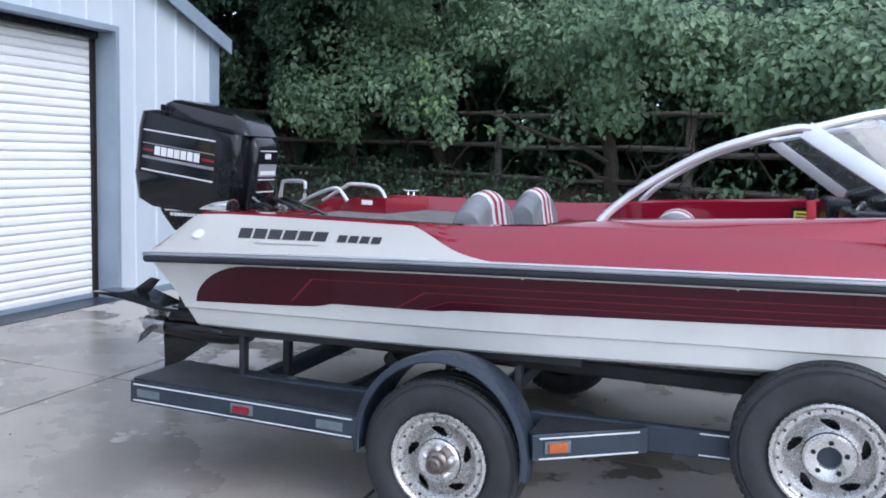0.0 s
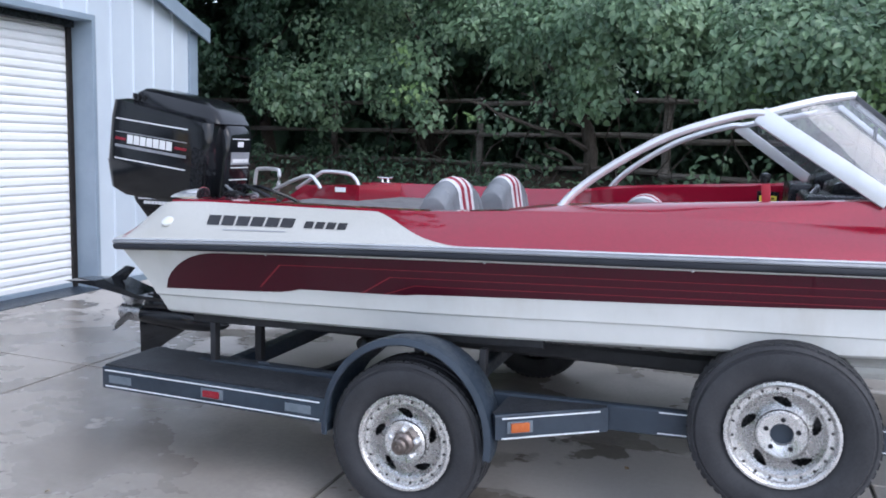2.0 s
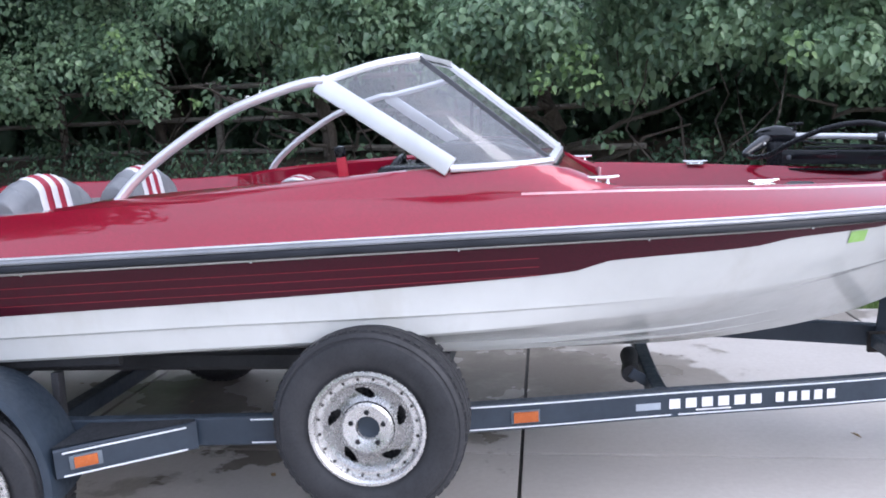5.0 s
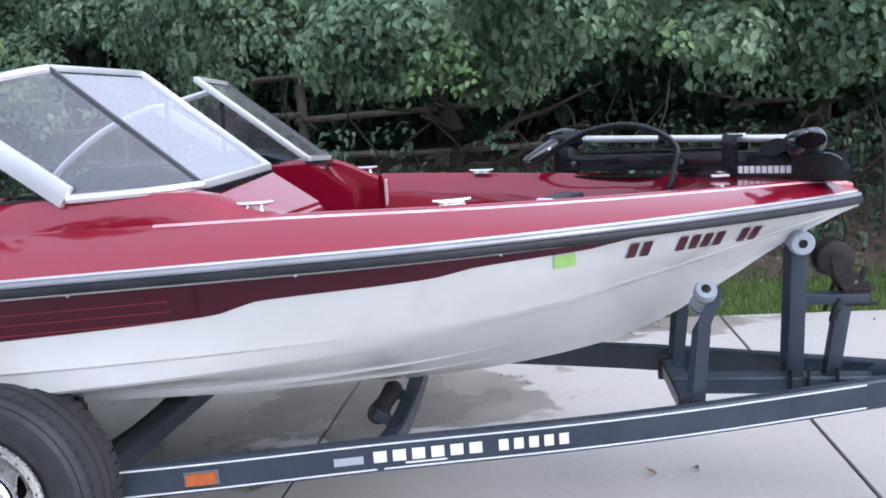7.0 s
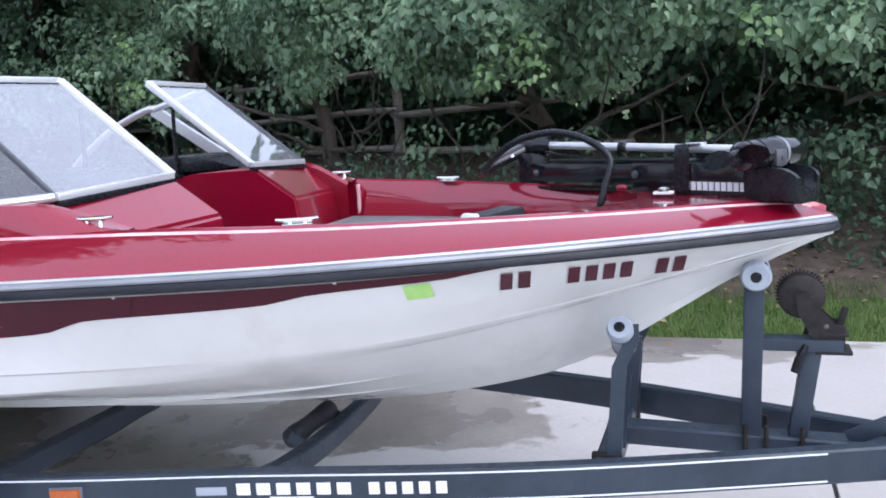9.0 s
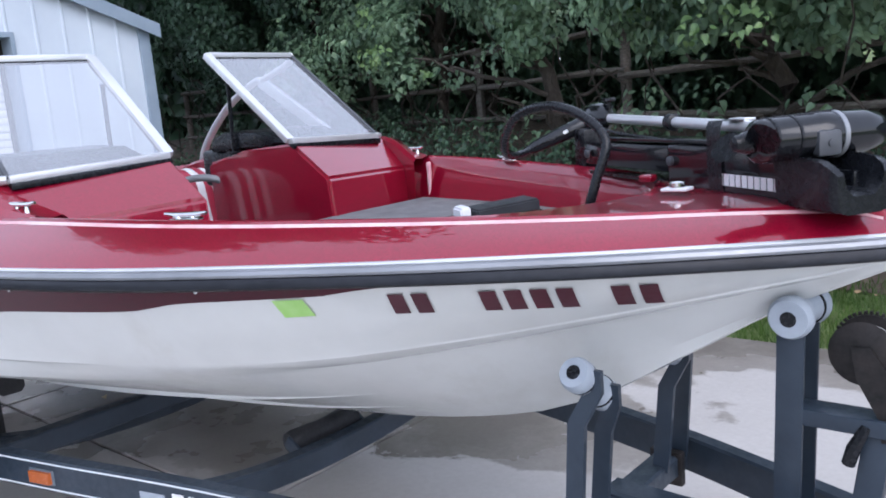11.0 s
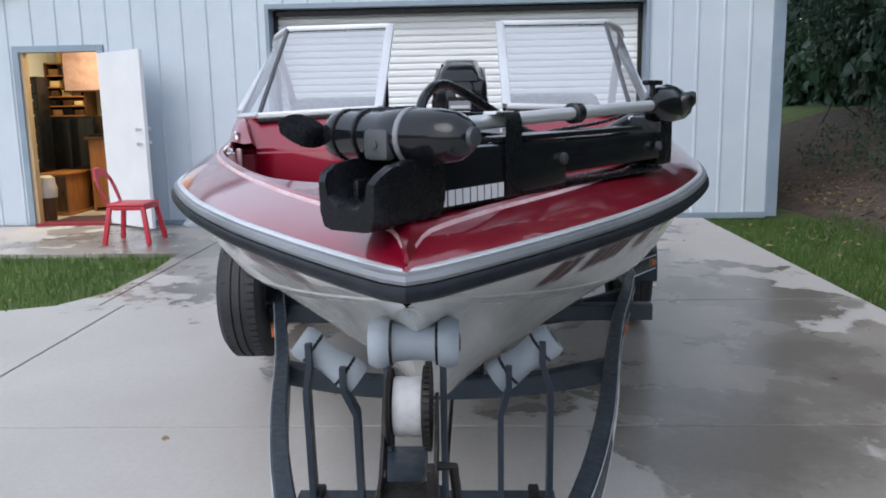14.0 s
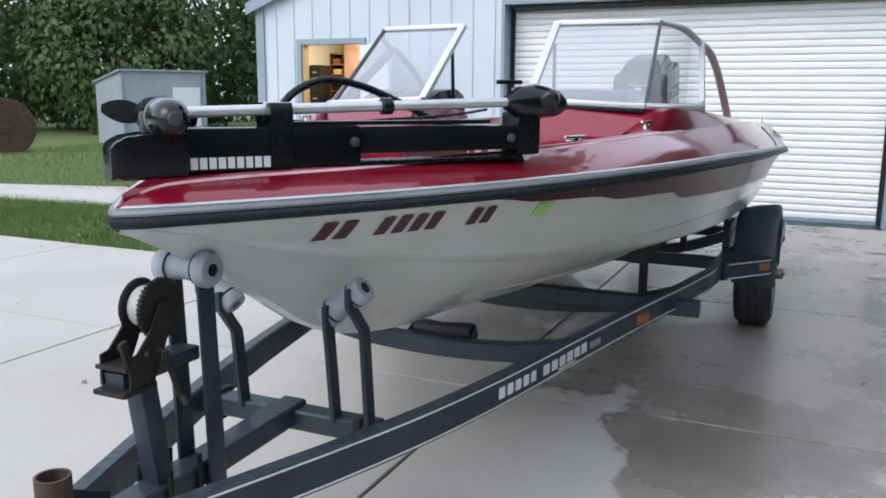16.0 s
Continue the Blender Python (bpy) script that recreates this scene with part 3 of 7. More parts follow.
    part("room_wall", box(BX - 5.0, BX - 0.1, 1.7, 1.8, 0, 2.55), M["room_wall"], b, smooth=False)
    part("room_ceiling", box(BX - 5.0, BX - 0.1, BY0 + 0.1, 1.7, 2.5, 2.56), M["room_wall"], b, smooth=False)
    leaf = thing("open_door", (BX + 0.03, DY1, 0), "white steel side door standing open against the wall", "door")
    tagged(leaf, kind="structure")
    a, e = Vector((BX + 0.03, DY1 + 0.02, 0)), Vector((BX + 0.59, DY1 + 0.75, 0))
    panel = part("door_panel", beam((a.x, a.y, 1.035), (e.x, e.y, 1.035), 0.045, 2.02, 0.004), M["door_white"], leaf, smooth=False)
    d = (e - a).normalized()
    nrm = Vector((d.y, -d.x, 0))
    for z, r in ((1.0, 0.028), (1.16, 0.026)):
        p = a + d * 0.85 + Vector((0, 0, z))
        part("door_knob", lathe([(0.0, 0.07), (r * 0.8, 0.066), (r, 0.05), (r * 0.8, 0.036), (0.014, 0.03), (0.014, 0.0), (0.03, 0.0)], p + nrm * 0.022, nrm, 16), M["alu"], panel)
        part("door_knob", lathe([(0.0, 0.07), (r * 0.8, 0.066), (r, 0.05), (r * 0.8, 0.036), (0.014, 0.03), (0.014, 0.0), (0.03, 0.0)], p - nrm * 0.022, -nrm, 16), M["alu"], panel)


make_building()

# ---- boat ----
HB = hermite([-2.5, -2.35, -1.2, -0.2, 0.8, 1.6, 2.2, 2.6, 2.85, 3.0, 3.08, 3.12], [1.16, 1.165, 1.175, 1.14, 1.02, 0.86, 0.635, 0.418, 0.240, 0.120, 0.050, 0.012])
HC = hermite([-2.5, -1.0, 0.0, 0.5, 1.0, 1.5, 2.0, 2.3, 2.6, 2.85, 3.0, 3.06, 3.12], [0.99, 1.0, 0.97, 0.92, 0.815, 0.65, 0.43, 0.28, 0.158, 0.078, 0.042, 0.025, 0.006])
ZC = hermite([-2.5, -1.9, -1.0, 0.0, 0.5, 1.0, 1.5, 2.0, 2.3, 2.6, 2.85, 3.0, 3.12], [0.685, 0.695, 0.72, 0.765, 0.782, 0.797, 0.815, 0.852, 0.897, 0.96, 1.022, 1.062, 1.099])
ZK = hermite([-2.5, 0.0, 1.0, 1.5, 1.83, 2.235, 2.45, 2.7, 2.87, 3.04, 3.09, 3.12], [0.50, 0.50, 0.50, 0.52, 0.555, 0.635, 0.718, 0.868, 0.975, 1.062, 1.085, 1.095])
ZD = hermite([-2.5, -2.36, -2.22, -2.10, -1.9, -1.0, -0.4, 0.3, 1.2, 2.0, 2.6, 2.9, 3.0, 3.06, 3.10, 3.12], [1.03, 1.05, 1.135, 1.198, 1.208, 1.215, 1.245, 1.255, 1.250, 1.225, 1.205, 1.195, 1.188, 1.174, 1.160, 1.153])
WD = hermite([-2.5, 2.2, 2.7, 2.9, 3.0, 3.06, 3.10, 3.12], [0.125, 0.125, 0.118, 0.100, 0.078, 0.045, 0.016, 0.006])


def ZR(x):
    return 1.133 + 0.027 * x - 0.007 * x * x


def rake(x, z):
    """The raked transom: low points lie further forward at the stern."""
    k = max(0.0, min(1.0, (-1.2 - x) / 1.15))
    return x + 0.5 * k * k * (ZR(x) - z)


STATIONS = steps(-2.36, 2.6, 48) + steps(2.62, 3.0, 12)[1:] + [3.03, 3.06, 3.08, 3.10, 3.12]


def side_point(x, s):
    """A point of the topsides: s from 0 at the chine to 1 under the rail."""
    hc, zc, hs, zt = HC(x), ZC(x), HB(x) - 0.028 * min(1, HB(x) / 0.1), ZR(x) - 0.04
    full = min(1.0, max(0.0, (x - 0.6) / 1.2))  # the bow sections swell outwards above the chine
    q = s ** (1 - 0.38 * full)
    flare = 0.014 * math.sin(math.pi * s) * (1 - full)
    return hc + 0.012 + (hs - hc - 0.012) * q - flare, zc + 0.012 + (zt - zc - 0.012) * s


def hull_half(x):
    hc, zc, zk = HC(x), ZC(x), ZK(x)
    pts = [(0.0, zk), (0.03 * min(1, hc * 8), zk + 0.006)]
    for f in (0.35, 0.62):
        y, z = hc * f, zk + (zc - zk) * (f ** 1.15)
        e = min(1, hc / 0.3) * (1 if x < 0.8 else max(0.0, 1 - (x - 0.8) * 0.9))
        pts += [(y, z), (y + 0.018 * e, z - 0.012 * e), (y + 0.022 * e, z + 0.012 * e)]
    pts += [(hc - 0.004, zc), (hc + 0.012, zc + 0.012)]
    sc = 0.25 - 0.10 * min(1.0, max(0.0, x / 2.0))
    for s in (sc * 0.5, sc * 0.95):
        pts.append(side_point(x, s))
    y, z = side_point(x, sc)
    pts.append((y + 0.010 * min(1, HB(x) / 0.3) * (1 if x < 0.6 else max(0.15, 1 - (x - 0.6) * 0.6)), z + 0.004))
    for s in (0.4, 0.6, 0.8, 1.0):
        pts.append(side_point(x, s))
    return pts


def both(half):
    """A whole section, port rail to starboard rail, from the starboard half."""
    return [(-y, z) for y, z in reversed(half)] + [(y, z) for y, z in half if y > 1e-6]


def ease(u):
    u = min(1.0, max(0.0, u))
    return u * u * (3 - 2 * u)


def nose_x(x):
    """The stem reaches a little further than the stations say."""
    return x + 0.012 * ease((x - 2.6) / 0.5)


def askew(x):
    """The hull lies a little off the trailer's centre line towards the bow."""
    return CY + 0.024 * ease((x - 1.5) / 1.1)


def on_boat(x, y, z):
    return (nose_x(rake(x, z)), askew(x) + y, z)


boat = thing("bass_boat", (0, CY, 0.5), "red and white fibreglass bass boat with maroon hull stripes", "boat")
rows = [[on_boat(x, y, z) for y, z in both(hull_half(x))] for x in STATIONS]
bm = loft(rows)
bm.faces.new([bm.verts.new(p) for p in rows[0]])
bmesh.ops.remove_doubles(bm, verts=bm.verts, dist=0.0004)
hull = part("hull", bm, M["white_gel"], boat, "white gelcoat hull")
hull.data.set_sharp_from_angle(angle=radians(15))


def sheer_line():
    """Plan of the sheer from the starboard quarter round the nose to port: place, outward normal, height."""
    pts = [(x, -HB(x)) for x in STATIONS[:-1]] + [(3.122, 0.0)] + [(x, HB(x)) for x in reversed(STATIONS[:-1])]
    out = []
    for i, (x, y) in enumerate(pts):
        a, b = pts[max(i - 1, 0)], pts[min(i + 1, len(pts) - 1)]
        t = Vector((b[0] - a[0], b[1] - a[1])).normalized()
        out.append((x, y, t.y, -t.x, ZR(x)))
    return out


def both_sides(prof, name, mat, label=""):
    """A moulding that runs round the sheer from quarter to quarter."""
    ring = []
    for x, y, nx, ny, z in sheer_line():
        ring.append([(nose_x(rake(x, z + dz)) + nx * dn, askew(x) + y + ny * dn, z + dz) for dn, dz in prof])
    return part(name, loft(ring, None, True, True), mat, boat, label)


both_sides([(-0.03, -0.042), (-0.008, -0.047), (0.010, -0.044), (0.017, -0.038), (0.017, -0.028), (0.011, -0.020), (-0.03, -0.018)], "rub_rail", M["rubber_rail"], "black vinyl rub rail")
both_sides([(-0.03, -0.016), (0.008, -0.018), (0.010, -0.012), (0.006, -0.005), (-0.004, -0.002), (-0.03, -0.002)], "rail_strip", M["alu_strip"], "worn grey strip above the rub rail")
both_sides([(-0.03, -0.003), (-0.005, -0.003), (-0.003, 0.000), (-0.006, 0.003), (-0.010, 0.004), (-0.03, 0.004)], "rail_bead", M["alu"], "bright bead along the deck joint")


def band_row(x, sgn, t0=0.0, t1=1.0, lift=0.0, n=4):
    h, z0, z1, w = HB(x) - 0.012, ZR(x), ZD(x), WD(x)
    out = []
    for t in steps(t0, t1, n):
        y = max(h - w * t - 0.012 * math.sin(math.pi * t) * -1 * min(1, h / 0.2), 0)
        out.append(on_boat(x, sgn * (y + lift), z0 + (z1 - z0) * t + lift * 0.6))
    return out


for sgn in (-1, 1):
    part("deck_side", loft([band_row(x, sgn) for x in STATIONS]), M["red"], boat, "metal-flake red deck side")
    # silver panel towards the stern, its forward end cut on a slant
    rows = []
    for t in steps(0, 1, 14):
        end = -0.845 - 0.26 * t + 0.10 * (1 - t) ** 7 - 0.03 * t ** 8
        rows.append([band_row(x, sgn, t, t, 0.003, 1)[0] for x in steps(-2.36, end, 30)])
    part("stern_panel", loft(rows), M["silver"], boat, "cream silver-flake panel at the stern")


# thin pale strip along the crease of the deck edge
for sgn in (-1, 1):
    rows = []
    for x in [v for v in STATIONS if 0.9 < v < 3.07]:
        h, z = HB(x) - 0.012 - WD(x), ZD(x)
        k = min(1, h / 0.05)
        rows.append([on_boat(x, sgn * (h + 0.004 * k), z - 0.002), on_boat(x, sgn * (h + 0.001 * k), z + 0.003), on_boat(x, sgn * (h - 0.004 * k), z + 0.005), on_boat(x, sgn * (h - 0.004 * k), z - 0.004)])
    part("edge_line", loft(rows, None, True, True), M["edge"], boat, "pale line along the deck edge")


def hull_strip(x0s, x1s, s0, s1, sgn, lift, n=40):
    """A decal on the topsides: its ends given at lower and upper edge, s0 and s1 functions of x."""
    rows = []
    for k in range(n + 1):
        row = []
        for j in range(5):
            t = j / 4
            x = (x0s[0] + (x0s[1] - x0s[0]) * t) * (1 - k / n) + (x1s[0] + (x1s[1] - x1s[0]) * t) * (k / n)
            s = s0(x) + (s1(x) - s0(x)) * t
            y, z = side_point(x, s)
            row.append(on_boat(x, sgn * (y + lift), z))
        rows.append(row)
    return loft(rows)


STRIPE_LOW = hermite([-2.3, -1.55, -1.5, -1.2, -1.0, -0.95, 0.0, 0.6, 1.1, 1.24, 1.7, 1.84, 2.1, 2.25], [0.36, 0.42, 0.47, 0.47, 0.47, 0.49, 0.527, 0.562, 0.617, 0.725, 0.765, 0.835, 0.860, 0.880])


def stripe_top(x):
    """Upper edge of the stripe, rounded down at the stern."""
    u = min(1.0, max(0.0, (x + 2.27) / 0.42))
    return STRIPE_LOW(x) + (0.945 - STRIPE_LOW(x)) * math.sin(math.pi / 2 * u) ** 0.8


for sgn in (-1, 1):
    part("hull_stripe", hull_strip((-2.27, -2.27), (2.16, 2.30), STRIPE_LOW, stripe_top, sgn, 0.003, 90), M["maroon"], boat, "dark maroon stripe along the hull side")
    for a, s in ((-1.55, 0.80), (-1.05, 0.70), (-0.95, 0.60)):
        part("pinstripe", hull_strip((a, a), (1.0, 1.0), lambda x, s=s: s, lambda x, s=s: s + 0.009, sgn, 0.004, 40), M["pin"], boat)
        part("pinstripe", hull_strip((a - 0.14, a), (a - 0.130, a + 0.010), lambda x, a=a: 0.47, lambda x, s=s: s + 0.01, sgn, 0.005, 3), M["pin"], boat)

# deck top and inner liner
INNER = hermite([-2.5, 0.9, 1.35, 2.6], [0.095, 0.095, 0.034, 0.030])


def floor_z(x):
    return 1.12 if x < -1.32 else (0.80 if x < 1.22 else 0.93)


OPEN_BOW = hermite([2.30, 2.40, 2.46, 2.50, 2.54, 2.565, 2.58], [0.416, 0.355, 0.292, 0.225, 0.135, 0.062, 0.008])


def open_half(x):
    """Half width of the cockpit opening, rounded off at the bow."""
    return HB(x) - 0.012 - WD(x) - INNER(x) if x < 2.30 else OPEN_BOW(x)


for sgn in (-1, 1):
    rows = []
    for x in steps(-2.1, 2.3, 56) + [2.34, 2.38, 2.41, 2.44, 2.46, 2.48, 2.50, 2.515, 2.53, 2.545, 2.556, 2.566, 2.574, 2.58]:
        h, zd = HB(x) - 0.012 - WD(x), ZD(x)
        i = open_half(x)
        rows.append([on_boat(x, sgn * h, zd), on_boat(x, sgn * (h - 0.012), zd + 0.010), on_boat(x, sgn * (i + 0.012), zd + 0.012), on_boat(x, sgn * i, zd), on_boat(x, sgn * max(i - 0.02, 0.002), 1.06 if x < 1.2 else 1.15), on_boat(x, sgn * max(i - 0.03, 0.001), 0.78 if x < 1.1 else (0.965 if x < 1.25 else 1.085))])
    part("gunwale", loft(rows), M["red"], boat, "red gunwale and inner liner")


def plate(xs, half, z, thick, name, mat, label=""):
    """A level plate across the boat, with its half width as a function of x."""
    rows = [[on_boat(x, -half(x), z(x)), on_boat(x, half(x), z(x)), on_boat(x, half(x), z(x) - thick), on_boat(x, -half(x), z(x) - thick)] for x in xs]
    return part(name, loft(rows, None, True, True), mat, boat, label, smooth=False)


def liner_half(x):
    return open_half(x) - 0.005


plate(steps(-2.2, -1.32, 8), liner_half, lambda x: 1.13, 0.05, "rear_deck", M["carpet"], "grey carpeted rear casting deck")
plate(steps(-1.32, 1.26, 20), lambda x: min(liner_half(x) - 0.02, 0.50 if x > 0.5 else 0.72), lambda x: 0.80, 0.04, "cockpit_floor", M["carpet"], "grey carpeted cockpit floor")
plate(steps(1.27, 2.70, 24), lambda x: HB(x) - 0.09, lambda x: 1.10, 0.03, "bow_floor", M["carpet"], "grey carpeted bow floor")
plate([-1.33, -1.30], lambda x: 0.86, lambda x: 1.13, 0.36, "rear_bulkhead", M["red"])
# solid bow deck
rows = []
for x in [2.579] + [v for v in STATIONS if 2.59 < v < 3.105]:
    h, zd = max(HB(x) - 0.012 - WD(x), 0.004), ZD(x)
    e, arch = max(h - 0.012, h * 0.5), 0.006 * min(max((x - 2.58) / 0.3, 0), 1)
    rows.append([on_boat(x, -h, zd), on_boat(x, -e, zd + 0.010), on_boat(x, 0, zd + 0.012 + arch), on_boat(x, e, zd + 0.010), on_boat(x, h, zd), on_boat(x, h * 0.97, zd - 0.06), on_boat(x, -h * 0.97, zd - 0.06)])
part("bow_deck", loft(rows, None, True, True), M["red"], boat, "red fibreglass bow deck")
# stern deck strip and motor well
part("stern_deck", box(-2.16, -1.98, CY - 0.98, CY - 0.42, 1.15, 1.195, 0.01), M["red"], boat)
part("motor_well", box(-2.34, -1.98, CY - 0.42, CY + 0.42, 0.98, 1.02, 0.01), M["red"], boat)
part("transom_cap", box(-2.32, -2.22, CY - 0.45, CY + 0.45, 0.95, 1.09, 0.012), M["white_gel"], boat)
part("well_side", prism([(-2.3, 1.0), (-1.85, 1.0), (-1.85, 1.14), (-2.05, 1.18), (-2.3, 1.18)], CY - 0.44, CY - 0.40, bevel=0.006), M["red"], boat)
# raised starboard quarter: a flat face towards the well, falling away in a slope aft
bm = bmesh.new()
inner = [(-2.46, 1.085), (-2.27, 1.00), (-1.93, 1.00), (-1.93, 1.226), (-2.20, 1.213), (-2.30, 1.209)]
outer = [(-2.46, 1.085), (-2.27, 1.00), (-1.86, 1.00), (-1.86, 1.215), (-2.20, 1.205), (-2.33, 1.200)]
a = [bm.verts.new((x, CY + (0.36 if k == 0 else 0.43), z)) for k, (x, z) in enumerate(inner)]
b = [bm.verts.new((x, CY + 0.955, z)) for x, z in outer]
fs = [bm.faces.new((a[1], a[2], a[3], a[4])), bm.faces.new((a[0], a[1], a[4], a[5])), bm.faces.new(b)] + [bm.faces.new((a[i], a[(i + 1) % 6], b[(i + 1) % 6], b[i])) for i in range(6)]
bmesh.ops.recalc_face_normals(bm, faces=bm.faces[:])
bmesh.ops.bevel(bm, geom=list({e for f in fs for e in f.edges}), offset=0.008, segments=2, affect="EDGES")
part("stern_quarter", bm, M["red"], boat, "raised red quarter beside the motor well", smooth=False)

# raised coaming and consoles under the windscreen
COAM_TOP = hermite([-0.62, -0.42, 0.0, 0.4, 0.75, 1.02, 1.28], [1.245, 1.272, 1.30, 1.325, 1.345, 1.341, 1.252])
COAM_Y = hermite([-0.62, -0.42, 0.0, 0.7, 0.95, 1.10, 1.28], [0.93, 0.905, 0.90, 0.87, 0.835, 0.795, 0.725])
for sgn in (-1, 1):
    rows = []
    for x in steps(-0.6, 1.28, 32):
        h = HB(x) - 0.012 - WD(x)
        y1, z1 = COAM_Y(x), COAM_TOP(x)
        rows.append([(x, CY + sgn * (h - 0.004), ZD(x) + 0.002), (x, CY + sgn * ((h + y1) / 2 + 0.004), (ZD(x) + z1) / 2 + 0.012), (x, CY + sgn * y1, z1), (x, CY + sgn * (y1 - 0.03), z1 + 0.004), (x, CY + sgn * (y1 - 0.045), z1 - 0.01), (x, CY + sgn * (y1 - 0.05), 0.95)])
    part("coaming", loft(rows, None, False), M["red"], boat, "raised red coaming below the windscreen")
    # console shell from coaming to the walk-through
    inner = 0.245
    prof = [(0.55, 1.30), (0.80, 1.345), (1.09, 1.362), (1.27, 1.235), (1.285, 1.08), (0.75, 0.98), (0.55, 0.98)]
    y0, y1 = CY + sgn * inner, CY + sgn * 0.86
    bm = bmesh.new()
    a = [bm.verts.new((x, y0, z)) for x, z in prof]
    b = [bm.verts.new((x - (0.085 if x > 1 else 0), y1 - (sgn * 0.075 if x > 1 else 0), z - 0.014)) for x, z in prof]
    n = len(prof)
    fs = [bm.faces.new(a), bm.faces.new(b)] + [bm.faces.new((a[i], a[(i + 1) % n], b[(i + 1) % n], b[i])) for i in range(n)]
    bmesh.ops.bevel(bm, geom=list({e for f in fs for e in f.edges}), offset=0.012, segments=2, affect="EDGES")
    part("console", bm, M["red"], boat, "red moulded console")
    part("dash", box(0.46, 0.80, min(y0, y1) + 0.03, max(y0, y1) - 0.05, 1.20, 1.352, 0.03, 3), M["black_plastic"], boat, "black padded dash")

# windscreen: a front pane, a side pane and a wide post a side
for sgn in (-1, 1):
    def w(x, y, z):
        return Vector((x, CY + sgn * y, z))
    fb, fo, ft, fi = w(1.083, 0.246, 1.372), w(1.046, 0.725, 1.352), w(0.60, 0.691, 1.717), w(0.655, 0.235, 1.717)
    aft = -0.08 if sgn > 0 else 0.0  # the starboard side pane reaches further aft
    foot = 0.72 - (0.12 if sgn > 0 else 0.0)
    sb, st = w(foot, 0.888, 1.343), w(0.30 + aft, 0.82, 1.640)
    screen = part("windscreen_frame", beam(fb, fo, 0.03, 0.022), M["alu"], boat, "polished aluminium windscreen frame")
    for a, b, wd in ((fi, ft, 0.026), (fb, fi, 0.034)):
        part("frame_bar", beam(a, b, wd, 0.024, 0.004), M["alu"], screen)
    part("divider", beam(fo, ft, 0.013, 0.018, 0.003), M["grey_plastic"], screen, "dark grey divider between the panes")
    part("gasket", beam(fi + Vector((0.010, 0, -0.014)), ft + Vector((0.010, 0, -0.014)), 0.012, 0.012, 0.002), M["black_plastic"], screen)
    low = smooth_path([fo, w(0.93, 0.83, 1.347), sb], 6)
    top = smooth_path([ft, w(0.47, 0.775, 1.690), st], 6)
    part("frame_bar", tube(low, 0.013, 8), M["alu"], screen)
    part("frame_bar", tube(top, 0.015, 8), M["alu"], screen)
    part("post", beam(w(foot + 0.002, 0.890, 1.348), w(0.282 + aft, 0.824, 1.636), 0.066 if sgn < 0 else 0.056, 0.024, 0.005, (0, sgn, 0.1)), M["alu"], screen, "wide white aluminium post")
    arch = smooth_path([st] + [w(x + aft * 0.85, y, z) for x, y, z in ((0.236, 0.823, 1.637), (0.10, 0.845, 1.598), (-0.06, 0.86, 1.535), (-0.24, 0.876, 1.425), (-0.36, 0.89, 1.33), (-0.42, 0.903, 1.262))], 6)
    part("side_arch", tube(arch, 0.021, 10, None, 0.8), M["alu"], screen, "curved aluminium side rail")
    pane = part("pane", loft([[fb, fi], [fo, ft]]), M["glass_front"], screen, "smoked clear acrylic pane", smooth=False)
    pane.visible_shadow = False
    pane = part("pane", loft([[a, b] for a, b in zip(low, top)]), M["glass"], screen, "curved acrylic side pane")
    pane.visible_shadow = False
    part("seal", beam(fb + Vector((0.006, 0, -0.02)), fo + Vector((0.006, 0, -0.02)), 0.03, 0.02, 0.004), M["black_plastic"], screen)

# ---- trailer ----
trailer = thing("boat_trailer", (0, CY, 0), "slate-blue painted steel boat trailer with fenders", "trailer")


def bar(name, pts, w, h, mat=None, parent=None, label="", bevel=0.006):
    """A box-section bar along a line in plan, bent at its points."""
    pts = [Vector(p) for p in pts]
    rows = []
    for i, p in enumerate(pts):
        d = (pts[min(i + 1, len(pts) - 1)] - pts[max(i - 1, 0)]).normalized()
        s = Vector((d.y, -d.x, 0)).normalized()
        u = s.cross(d)
        c = bevel
        rows.append([p + s * a + u * b for a, b in ((-w / 2 + c, -h / 2), (w / 2 - c, -h / 2), (w / 2, -h / 2 + c), (w / 2, h / 2 - c), (w / 2 - c, h / 2), (-w / 2 + c, h / 2), (-w / 2, h / 2 - c), (-w / 2, -h / 2 + c))])
    return part(name, loft(rows, None, True, True), mat or M["trailer"], parent or trailer, label)


